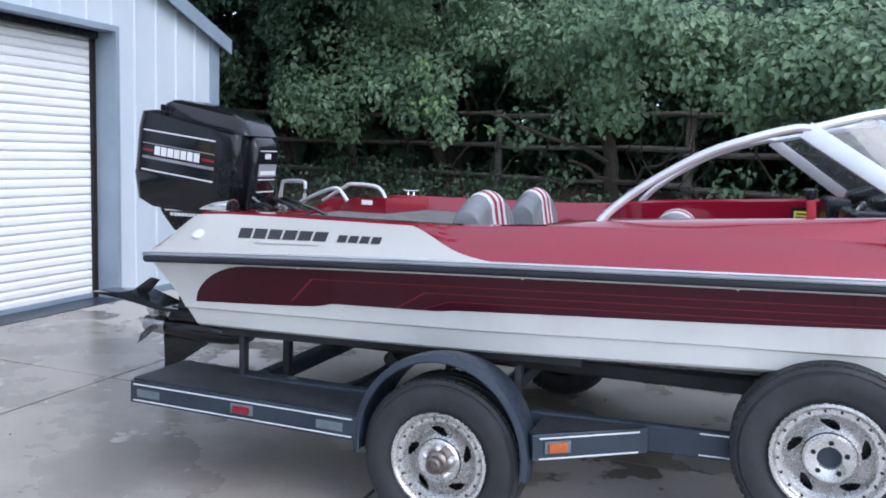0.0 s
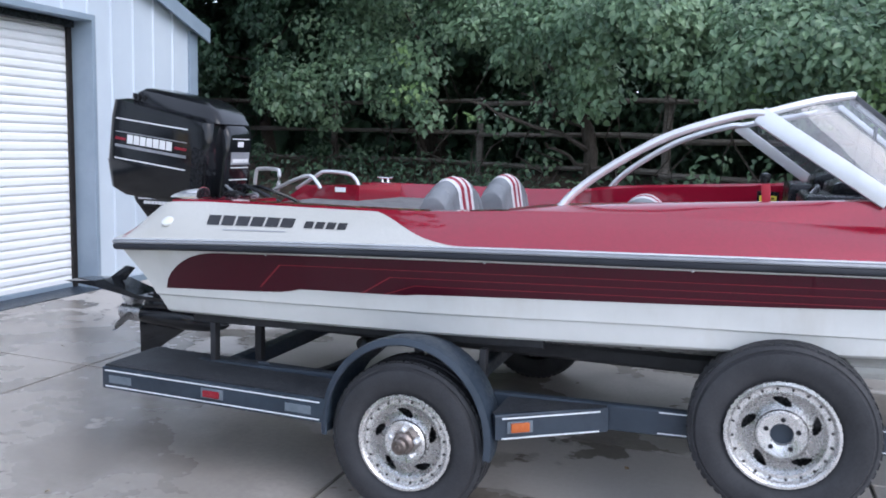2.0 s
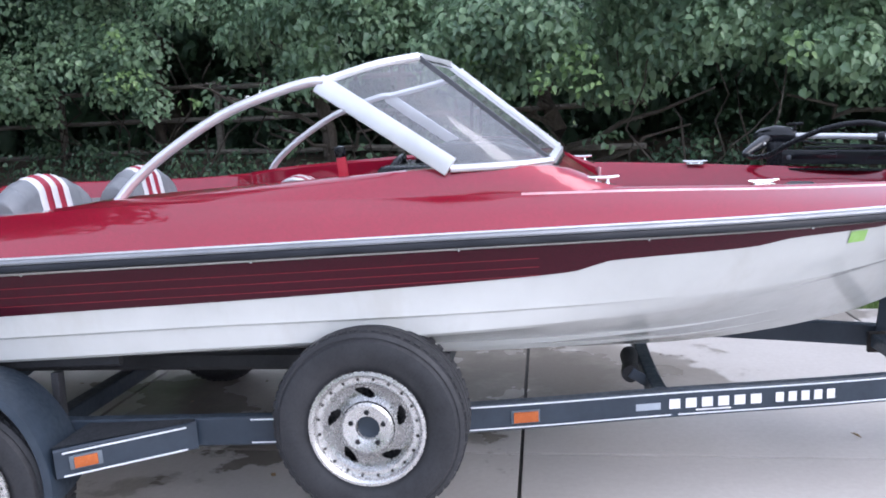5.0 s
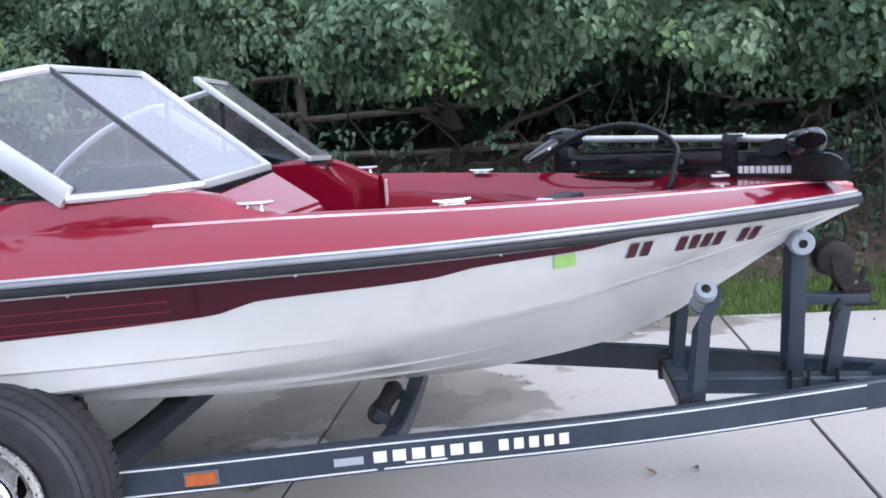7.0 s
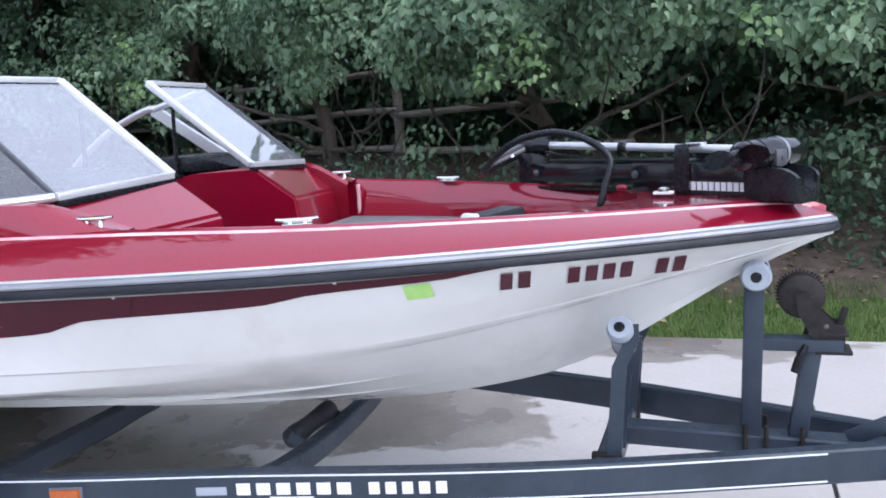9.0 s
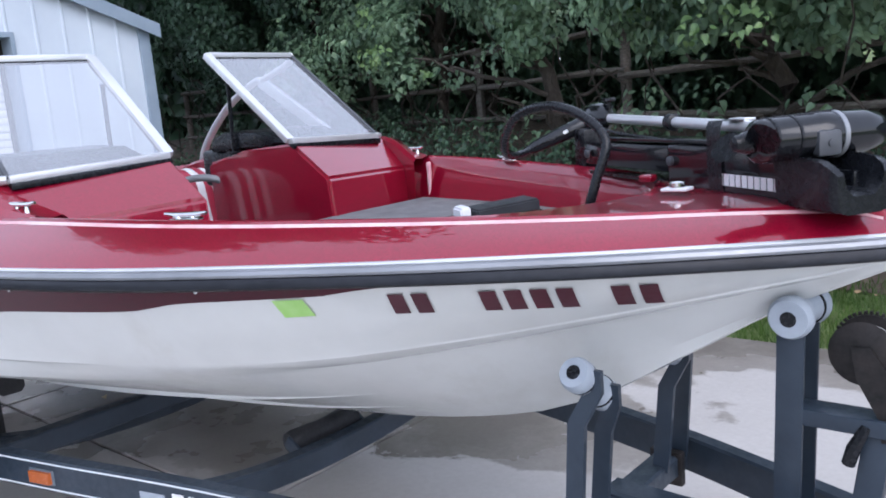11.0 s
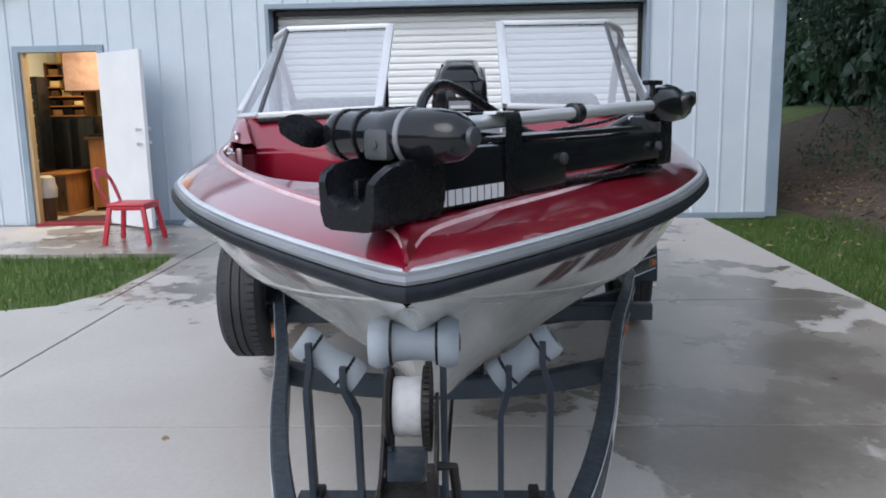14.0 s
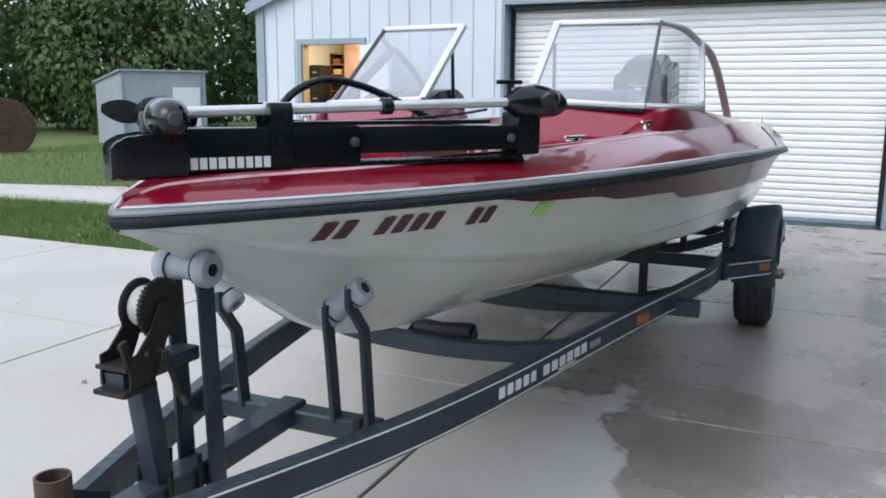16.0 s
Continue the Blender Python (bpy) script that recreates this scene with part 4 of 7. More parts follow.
def wheel(parent, y, x, z, sgn, hub):
    """Tyre, slotted chrome rim and hub; sgn points outwards."""
    R, w = 0.325, 0.10
    ax = (0, sgn, 0)
    o = (x, y, z)
    prof = [(0.20, -0.19), (0.25, -0.205), (0.295, -0.195), (0.318, -0.17), (R, -0.13), (R + 0.001, -0.115), (R - 0.008, -0.112), (R - 0.008, -0.104), (R + 0.001, -0.101), (R + 0.001, -0.075),
            (R - 0.008, -0.072), (R - 0.008, -0.064), (R + 0.001, -0.061), (R, -0.045), (0.318, -0.012), (0.306, -0.002), (0.300, -0.003), (0.292, 0.010), (0.27, 0.016), (0.24, 0.014), (0.215, 0.004), (0.198, -0.006), (0.186, -0.012), (0.186, -0.18)]
    tyre = part("tyre", lathe(prof, o, ax, 56, None, False), M["tyre"], parent, "black ribbed radial tyre")
    # tread blocks along both shoulders
    bm = bmesh.new()
    for k in range(56):
        a = 2 * math.pi * k / 56
        for h0, h1 in ((-0.045, -0.02), (-0.17, -0.13)):
            rr = R - 0.008
            m = Matrix.Translation(Vector(o) + Vector((math.cos(a) * rr, sgn * (h0 + h1) / 2, math.sin(a) * rr))) @ Matrix.Rotation(-a, 4, "Y")
            bmesh.ops.create_cube(bm, size=1.0, matrix=m @ Matrix.Diagonal((0.016, h1 - h0, 0.024, 1)))
    part("tread", bm, M["tyre"], tyre, smooth=False, kind="stuff")
    bm = lathe([(0.186, -0.16), (0.176, -0.03), (0.188, -0.006), (0.196, 0.004), (0.194, 0.010), (0.184, 0.012), (0.176, 0.004), (0.170, -0.010), (0.160, -0.014), (0.152, -0.012)], o, ax, 56, None, False)
    rim = part("rim", bm, M["rim"], parent, "polished aluminium wheel with slanting slots")
    # slotted face: five slanting tear-shaped openings between webs
    seg, nr, nslot = 180, 18, 5
    s, u = Vector((1, 0, 0)), Vector((0, 0, 1))
    bm = bmesh.new()
    vs = []
    for i in range(nr + 1):
        q = i / nr
        r, dd = 0.153 - 0.063 * q, -0.012 - 0.010 * math.sin(math.pi * q)
        vs.append([bm.verts.new(Vector(o) + Vector(ax) * dd + r * (math.cos(2 * math.pi * k / seg) * s + math.sin(2 * math.pi * k / seg) * u)) for k in range(seg)])
    for i in range(nr):
        q = (i + 0.5) / nr
        half = 0.175 * math.sqrt(max(0.0, 1 - ((q - 0.56) / 0.30) ** 2)) * (1.25 - 0.5 * q)
        for k in range(seg):
            ph = ((k + 0.5) / seg * nslot + 0.42 * q) % 1.0
            if abs(ph - 0.5) < half:
                continue
            bm.faces.new((vs[i][k], vs[i][(k + 1) % seg], vs[i + 1][(k + 1) % seg], vs[i + 1][k]))
    bmesh.ops.solidify(bm, geom=list(bm.faces), thickness=0.006)
    part("slotted_face", bm, M["rim"], rim)
    # plain black disc that closes the space behind the slots
    part("slot_backing", lathe([(0.0, -0.06), (0.15, -0.06), (0.15, -0.075), (0.0, -0.075)], o, ax, 40), M["black_plastic"], rim)
    part("hub_dish", lathe([(0.088, -0.004), (0.080, 0.006), (0.070, 0.004), (0.040, -0.006), (0.038, -0.05)], o, ax, 40, None, False), M["rim"], rim)
    for k in range(20):
        a = 2 * math.pi * (k + 0.5) / 20
        p = Vector(o) + Vector((math.cos(a) * 0.165, sgn * -0.011, math.sin(a) * 0.165))
        part("rivet", lathe([(0.005, 0), (0.0045, 0.003), (0.0, 0.004)], p, ax, 8), M["dark_steel"], rim)
    for k in range(5):
        a = 2 * math.pi * k / 5 + 0.3
        p = Vector(o) + Vector((math.cos(a) * 0.056, 0, math.sin(a) * 0.056))
        if hub:
            part("lug_nut", lathe([(0.0115, -0.01), (0.0115, 0.016), (0.006, 0.021), (0.0, 0.021)], p, ax, 6), M["alu"], rim)
        else:
            # raised black discs imitate the dark of empty bolt holes
            part("lug_hole_disc", lathe([(0.0085, 0.0), (0.0085, 0.0035), (0.0, 0.0035)], p, ax, 12), M["black_plastic"], rim)
    if hub:
        part("hub_cap", lathe([(0.044, -0.05), (0.044, 0.014), (0.036, 0.024), (0.032, 0.026), (0.032, 0.055), (0.026, 0.062), (0.012, 0.064), (0.010, 0.070), (0.0, 0.071)], o, ax, 28), M["greasy"], rim, "grease-stained bearing cap")
    return tyre


HX, HZ = -0.935, 0.322
RAILZ = hermite([-2.38, -0.6, -0.2, 0.5, 0.95, 3.35], [0.405, 0.418, 0.462, 0.462, 0.452, 0.455])


def splay(x, sgn):
    """The port rail stands a little wider ahead of the middle."""
    return 0.03 * ease((x - 0.9) / 0.9) * (1 - ease((x - 2.5) / 0.7)) if sgn > 0 else 0.0


for sgn in (-1, 1):
    y = CY + sgn * 1.185
    hubw = part("axle_stub", lathe([(0.03, -0.3), (0.03, -0.02)], (HX, y, HZ), (0, sgn, 0), 16), M["dark_steel"], trailer)
    wheel(hubw, y, HX, HZ, sgn, True)
    # fender: a round hoop with a rolled lip, standing on the side boxes
    rows = []
    for a in steps(-8, 188, 30):
        t = radians(a)
        q = [(0.352, -0.215), (0.362, -0.215), (0.390, -0.10), (0.400, -0.01), (0.396, 0.018), (0.372, 0.026), (0.366, 0.022), (0.388, -0.01), (0.380, -0.10)]
        rows.append([(HX + math.cos(t) * r * 0.905, y + sgn * h, HZ + 0.04 + math.sin(t) * r * 0.97) for r, h in q])
    part("fender", loft(rows, None, True, True), M["trailer"], trailer, "rounded slate-blue wheel fender")
    yo = CY + sgn * 1.205
    # rear side box with its tread top
    part("side_box", box(-2.40, -1.27, yo - sgn * 0.0, yo - sgn * 0.05, 0.355, 0.455, 0.006), M["trailer"], trailer)
    part("step_plate", prism([(-2.39, 0.456), (-1.28, 0.456), (-1.28, 0.464), (-2.39, 0.464)], yo - sgn * 0.01, yo - sgn * 0.36), M["trailer_step"], trailer, "black anti-slip step plate", smooth=False)
    part("rear_panel", box(-2.402, -2.36, yo - sgn * 0.05, CY + sgn * 0.8, 0.355, 0.455, 0.006), M["trailer"], trailer)
    for z in (0.438, 0.366):
        part("pinstripe", box(-2.38, -1.30, yo + sgn * 0.0005, yo + sgn * 0.0035, z, z + 0.005), M["trailer_line"], trailer, smooth=False)
    lens = part("marker_lamp", box(-1.87, -1.76, yo, yo + sgn * 0.006, 0.385, 0.428, 0.002), M["decal_faded"], trailer)
    part("lens", box(-1.855, -1.775, yo + sgn * 0.004, yo + sgn * 0.016, 0.391, 0.421, 0.005), M["red_lens"], lens, "red side marker lens")
    for x0 in (-2.36, -1.46):
        part("plain_decal", box(x0, x0 + 0.12, yo + sgn * 0.0005, yo + sgn * 0.003, 0.385, 0.42), M["decal_faded"], trailer, smooth=False)
    # slanting step ahead of the fender
    p0, p1 = Vector((-0.575, yo, 0.440)), Vector((-0.19, CY + sgn * 0.975, 0.458))
    bar("side_brace", [p0 - Vector((0, sgn * 0.03, 0)), p1 - Vector((0, sgn * 0.03, 0))], 0.05, 0.10)
    part("step_plate", loft([[(-0.58, yo - sgn * 0.02, 0.494), (-0.58, CY + sgn * 0.93, 0.494)], [(-0.20, CY + sgn * 0.985, 0.511), (-0.18, CY + sgn * 0.93, 0.511)]]), M["trailer_step"], trailer, smooth=False)
    dirv = (p1 - p0).normalized()
    out = Vector((dirv.y, -dirv.x, 0)) * (1 if sgn < 0 else -1)
    for dz in (0.036, -0.042):
        part("pinstripe", beam(p0 + dirv * 0.04 + out * 0.002 + Vector((0, 0, dz)), p1 - dirv * 0.02 + out * 0.002 + Vector((0, 0, dz)), 0.004, 0.005, 0), M["trailer_line"], trailer, smooth=False)
    am = part("marker_lamp", beam(p0 + dirv * 0.06 + out * 0.003, p0 + dirv * 0.16 + out * 0.003, 0.008, 0.046, 0.002), M["decal_faded"], trailer)
    part("lens", beam(p0 + dirv * 0.074 + out * 0.009, p0 + dirv * 0.146 + out * 0.009, 0.014, 0.036, 0.004), M["amber"], am, "amber side marker lens")
    # main rail, drawn in towards the tongue
    RAIL = [(-2.38, 0.955), (-0.2, 0.955), (0.3, 0.895), (0.93, 0.741), (1.45, 0.611), (2.08, 0.474), (2.6, 0.33), (3.35, 0.075)]
    line = smooth_path([(x, CY + sgn * (h + splay(x, sgn) - 0.028), RAILZ(x)) for x, h in RAIL], 5)
    bar("main_rail", line, 0.05, 0.102, label="tapering box-section frame rail")
    for dz in (0.040, -0.042):
        seg = [p for p in line if -0.12 < p.x < 3.2]
        rows = []
        for i, p in enumerate(seg):
            d = (seg[min(i + 1, len(seg) - 1)] - seg[max(i - 1, 0)]).normalized()
            o2 = Vector((d.y, -d.x, 0)) * (1 if sgn < 0 else -1)
            q = p + o2 * 0.0265
            rows.append([q + Vector((0, 0, dz)), q + Vector((0, 0, dz + 0.005)), q - o2 * 0.003 + Vector((0, 0, dz + 0.005)), q - o2 * 0.003 + Vector((0, 0, dz))])
        part("pinstripe", loft(rows, None, True, True), M["trailer_line"], trailer, smooth=False)

# cross members, the curved one under the keel among them
for x, zc in ((-2.0, 0.40), (-0.93, 0.36), (0.55, 0.42)):
    bar("cross_member", [(x, CY - 0.93, zc), (x, CY + 0.93, zc)], 0.07, 0.075)
for x, h, dip in ((1.46, 0.60, 0.068), (0.36, 0.84, 0.13), (-1.75, 0.92, 0.20)):
    line = smooth_path([(x, CY - h, 0.445), (x, CY - h * 0.55, 0.445 - dip * 0.75), (x, CY, 0.445 - dip), (x, CY + h * 0.55, 0.445 - dip * 0.75), (x, CY + h, 0.445)], 6)
    bar("curved_cross_member", line, 0.06, 0.075)
for x, za in ((1.37, 0.415), (-1.62, 0.40)):
    a, b = Vector((x, CY - 0.135, za)), Vector((x + 0.02, CY + 0.135, za + 0.012))
    part("keel_roller", lathe([(0.012, 0), (0.036, 0.0), (0.040, 0.02), (0.037, 0.07), (0.032, 0.135), (0.037, 0.20), (0.040, 0.25), (0.036, 0.27), (0.012, 0.27)], a, b - a, 20), M["tyre"], trailer, "black rubber keel roller")
    for sgn in (-1, 1):
        part("roller_arm", beam((x + 0.07, CY + sgn * 0.142, za - 0.03), (x, CY + sgn * 0.142, za + 0.012), 0.012, 0.045), M["trailer"], trailer)
# carpeted bunks that carry the hull
for sgn in (-1, 1):
    for yb, zb in ((0.62, 0.615), ):
        line = [(x, CY + sgn * yb, zb - 0.0 + 0.02 * (x + 2.2) / 2.5) for x in steps(-2.2, 0.5, 6)]
        bar("bunk", line, 0.09, 0.075, M["tyre"], trailer, "black carpeted bunk board", 0.015)
        for x in (-1.95, -1.1, 0.3):
            part("bunk_post", box(x - 0.018, x + 0.018, CY + sgn * yb - 0.02, CY + sgn * yb + 0.02, 0.40, zb - 0.02, 0.004), M["tyre"], trailer)
    line = [(x, CY + sgn * 0.93, 0.672 + 0.036 * (x + 1.9)) for x in steps(-2.1, -0.45, 6)]
    bar("guide_board", line, 0.03, 0.05, M["tyre"], trailer, "black side guide board", 0.006)
    for x in (-2.0, -0.7):
        part("guide_post", box(x - 0.014, x + 0.014, CY + sgn * 0.90, CY + sgn * 0.94, 0.44, 0.67, 0.004), M["tyre"], trailer)

# tongue, winch stand and bow rollers
bar("tongue", [(2.47, CY, 0.468), (3.62, CY, 0.445)], 0.08, 0.062, label="box-section trailer tongue")
bar("cross_member", [(2.50, CY - 0.30, 0.455), (2.50, CY + 0.30, 0.455)], 0.07, 0.06)
part("coupler", box(3.48, 3.80, CY - 0.055, CY + 0.055, 0.45, 0.52, 0.02, 3), M["dark_steel"], trailer, "rusty ball coupler")
part("jack_tube", lathe([(0.036, 0.0), (0.036, 0.20), (0.030, 0.20), (0.030, 0.02)], (3.33, CY + 0.01, 0.43), (0, 0, 1), 24), M["jack_rust"], trailer, "open rusty jack tube")
part("jack_brace", beam((3.17, CY - 0.02, 0.49), (3.28, CY - 0.02, 0.545), 0.006, 0.05, 0.002), M["trailer"], trailer)
part("jack_leg", box(3.31, 3.36, CY - 0.155, CY - 0.105, 0.09, 0.44, 0.006), M["jack_rust"], trailer, "rusty square jack leg")
# short safety chain hanging beside the jack
for k in range(6):
    c = Vector((3.285 + 0.003 * k, CY - 0.10, 0.395 - 0.026 * k))
    u, v = (Vector((1, 0, 0)), Vector((0, 0, 1))) if k % 2 else (Vector((0, 1, 0)), Vector((0, 0, 1)))
    part("chain_link", tube([c + u * 0.010 * math.cos(a) + v * 0.018 * math.sin(a) for a in steps(0, 2 * math.pi, 12)], 0.0035, 6), M["dark_steel"], trailer)
part("jack_wheel", lathe([(0.0, -0.03), (0.06, -0.03), (0.066, -0.02), (0.066, 0.02), (0.06, 0.03), (0.0, 0.03)], (3.33, CY - 0.13, 0.066), (0, 1, 0), 24), M["tyre"], trailer, "black jack wheel")


def bobbin(c, axis, half, rmid=0.027, rend=0.048):
    prof = [(0.014, -half), (rend * 0.86, -half), (rend, -half + 0.012), (rend, -half * 0.62), (rmid + 0.004, -half * 0.42), (rmid, 0), (rmid + 0.004, half * 0.42), (rend, half * 0.62), (rend, half - 0.012), (rend * 0.86, half), (0.014, half)]
    return lathe(prof, c, axis, 26)


def bar_strip(pts, w, h):
    """A flat steel strap in the cross-boat plane, w wide along the boat and h thick."""
    rows = []
    for i, p in enumerate(pts):
        t = (pts[min(i + 1, len(pts) - 1)] - pts[max(i - 1, 0)]).normalized()
        n = Vector((0, -t.z, t.y)).normalized() * (h / 2)
        e = Vector((w / 2, 0, 0))
        rows.append([p - e - n, p + e - n, p + e + n, p - e + n])
    return loft(rows, None, True, True)


part("bow_roller", bobbin((2.92, CY + 0.017, 0.982), (0, 1, 0.0), 0.077, 0.029, 0.044), M["roller"], trailer, "grey rubber bow roller")
for sgn in (-1, 1):
    part("roller_upright", beam((2.90, CY + 0.017 + sgn * 0.048, 0.42), (2.918, CY + 0.017 + sgn * 0.048, 1.0), 0.010, 0.055, 0.003, (1, 0, 0)), M["trailer"], trailer)
    c = Vector((2.55, CY + 0.012 + sgn * 0.215, 0.834))
    ax = Vector((0.0, sgn * 0.80, 0.60)).normalized()
    part("side_roller", bobbin(c, ax, 0.080, 0.031, 0.038), M["roller"], trailer, "grey rubber side roller")
    for k in (-1, 1):
        q = c + ax * (0.045 * k)
        foot = Vector((2.52, CY + 0.014 + sgn * (0.215 + 0.055 * k), 0.47))
        knee = Vector((2.545, CY + 0.014 + sgn * (0.215 + 0.055 * k), q.z - 0.10))
        part("roller_fork", bar_strip([foot, knee, q + Vector((0.030, 0, -0.028)), q + Vector((0.030, 0, 0.022))], 0.042, 0.013), M["trailer"], trailer)
    part("u_bolt", box(2.455, 2.545, CY + sgn * 0.24, CY + sgn * 0.265, 0.40, 0.495, 0.005), M["dark_steel"], trailer)
ends = [(Vector((2.92, CY + 0.017 + 0.077 * k, 0.982)), Vector((0, k, 0)), 0.0395) for k in (-1, 1)]
for sg in (-1, 1):
    ax = Vector((0, sg * 0.80, 0.60))
    ends += [(Vector((2.55, CY + 0.012 + sg * 0.215, 0.834)) + ax * (0.080 * k), ax * k, 0.0375) for k in (-1, 1)]
for c0, a0, rb in ends:
    part("roller_band", lathe([(rb - 0.006, -0.041), (rb, -0.040), (rb, -0.032), (rb - 0.006, -0.031)], c0, a0, 22, None, False), M["black_plastic"], trailer)
    # black disc on the closed end imitates the dark axle hole
    part("end_hole_disc", lathe([(0.016, -0.002), (0.016, 0.001), (0.009, 0.002), (0.0, 0.002)], c0, a0, 14), M["black_plastic"], trailer)
# clamps that hold the winch stand on the tongue
for x in (2.885, 2.945, 3.045):
    for k in (-1, 1):
        part("u_bolt", tube(smooth_path([(x, CY + k * 0.046, 0.525), (x, CY + k * 0.048, 0.47), (x, CY + k * 0.046, 0.405)], 3), 0.007, 8), M["dark_steel"], trailer)
    part("clamp_plate", box(x - 0.018, x + 0.018, CY - 0.060, CY + 0.060, 0.418, 0.426, 0.002), M["dark_steel"], trailer)
part("winch_post", beam((3.03, CY, 0.46), (3.075, CY, 0.76), 0.05, 0.052, 0.006, (1, 0, 0)), M["trailer"], trailer, "square winch post")
part("winch_arm", box(2.91, 3.155, CY - 0.035, CY + 0.035, 0.755, 0.79, 0.005), M["trailer"], trailer)
WP = [(2.975, 0.930), (3.010, 0.932), (3.045, 0.875), (3.085, 0.835), (3.11, 0.83), (3.11, 0.762), (3.04, 0.762), (2.985, 0.865)]
WY = CY + 0.015
wn2 = part("winch_frame", prism(WP, WY - 0.040, WY - 0.035), M["dark_steel"], trailer, "rusty hand winch")
part("frame_side", prism(WP, WY + 0.042, WY + 0.047), M["dark_steel"], wn2)
part("drum_flange", lathe([(0.0, -0.034), (0.058, -0.034), (0.064, -0.030), (0.060, -0.025), (0, -0.025)], (2.995, WY, 0.915), (0, 1, 0), 32), M["dark_steel"], wn2)
bm = bmesh.new()
for k in range(40):
    a = 2 * math.pi * k / 40
    m = Matrix.Translation((2.995 + 0.066 * math.cos(a), WY + 0.032, 0.915 + 0.066 * math.sin(a))) @ Matrix.Rotation(-a, 4, "Y")
    bmesh.ops.create_cube(bm, size=1.0, matrix=m @ Matrix.Diagonal((0.009, 0.009, 0.005, 1)))
lathe([(0.0, 0.024), (0.064, 0.024), (0.064, 0.036), (0.0, 0.036)], (2.995, WY, 0.915), (0, 1, 0), 40, bm)
part("gear", bm, M["dark_steel"], wn2, "toothed winch gear", smooth=False)
part("strap_roll", lathe([(0.0, -0.022), (0.046, -0.022), (0.048, -0.012), (0.046, 0.0), (0.048, 0.010), (0.046, 0.022), (0, 0.022)], (2.995, WY, 0.915), (0, 1, 0), 32), M["strap"], wn2, "rolled white winch strap")
part("winch_tray", box(3.03, 3.13, WY - 0.045, WY + 0.045, 0.745, 0.757, 0.003), M["dark_steel"], wn2)
part("winch_tray", box(3.04, 3.12, WY - 0.045, WY + 0.045, 0.80, 0.81, 0.003), M["dark_steel"], wn2)
part("pawl", beam((3.10, WY + 0.04, 0.80), (3.12, WY + 0.04, 0.87), 0.012, 0.02, 0.003, (1, 0, 0)), M["dark_steel"], wn2)
for yy in (-0.036, 0.044):
    part("tie_bolt", lathe([(0.007, -0.004), (0.007, 0.004), (0.0, 0.006)], (3.06, WY + yy, 0.83), (0, 1 if yy > 0 else -1, 0), 8), M["greasy"], wn2)
part("crank", tube([(3.03, WY + 0.045, 0.83), (3.03, WY + 0.07, 0.83), (3.0, WY + 0.08, 0.72), (3.0, WY + 0.10, 0.70)], 0.008, 8), M["dark_steel"], wn2)

part("handle", tube([(3.005, WY - 0.045, 0.775), (2.985, WY - 0.055, 0.73), (2.975, WY - 0.055, 0.695)], [0.010, 0.014, 0.013], 8), M["black_plastic"], wn2, "short black crank handle")
wn2.location.x += 0.05

# spare wheel on its bracket
spare = thing("spare_wheel", (0.44, 3.2, 0.18), "upright spare tyre on a chrome slotted rim beside the trailer", "wheel")
wheel(spare, 3.175, 0.437, 0.517, -1, False)
part("mount_plate", box(0.40, 0.48, 3.20, 3.42, 0.46, 0.56, 0.006), M["trailer"], spare)

# ---- writing, drawn as plain blocks ----


def blocks(words, origin, along, up, out, height, width, gap, mat, parent, name="letter_block", lift=0.002, slant=0.0):
    """Rows of plain blocks: words are counts of letters; width and gap of one block; gaps between words are doubled."""
    o, a, u, n = Vector(origin), Vector(along).normalized(), Vector(up).normalized(), Vector(out).normalized()
    x = 0.0
    for k in words:
        for _ in range(k):
            q = [o + a * (x + slant * v) + u * v + n * lift for v in (0, height)]
            r = [p + a * width for p in q]
            bm = bmesh.new()
            top = [bm.verts.new(p) for p in (q[0], r[0], r[1], q[1])]
            low = [bm.verts.new(p - n * (lift + 0.001)) for p in (q[0], r[0], r[1], q[1])]
            bm.faces.new(top)
            for i in range(4):
                bm.faces.new((top[i], top[(i + 1) % 4], low[(i + 1) % 4], low[i]))
            part(name, bm, mat, parent, smooth=False)
            x += width + gap
        x += gap + width * 0.55


def band_point(x, sgn, t, lift=0.005):
    return Vector(band_row(x, sgn, t, t, lift, 1)[0])


def band_blocks(x0, count, wd, gap, t0, t1, sgn, mat, pitch=0.0):
    for k in range(count):
        a = x0 + k * (wd + gap)
        rows = [[band_point(a + pitch * t, sgn, t) for t in (t0, t1)], [band_point(a + wd + pitch * t, sgn, t) for t in (t0, t1)]]
        part("letter_block", loft(rows), mat, boat, smooth=False)


def side_blocks(x0, count, wd, gap, low, high, sgn, mat, lean=0.014):
    """Blocks on the topsides between two distances below the rail."""
    for k in range(count):
        a = x0 + k * (wd + gap)
        rows = []
        for x in (a, a + wd / 2, a + wd):
            row = []
            for t in steps(0, 1, 4):
                xx = x + lean * t
                s = 1 - (low + (high - low) * t) / (ZR(xx) - 0.062 - ZC(xx))
                y, z = side_point(xx, s)
                row.append(on_boat(xx, sgn * (y + 0.003), z - 0.002))
            rows.append(row)
        part("letter_block", loft(rows), mat, boat, smooth=False)


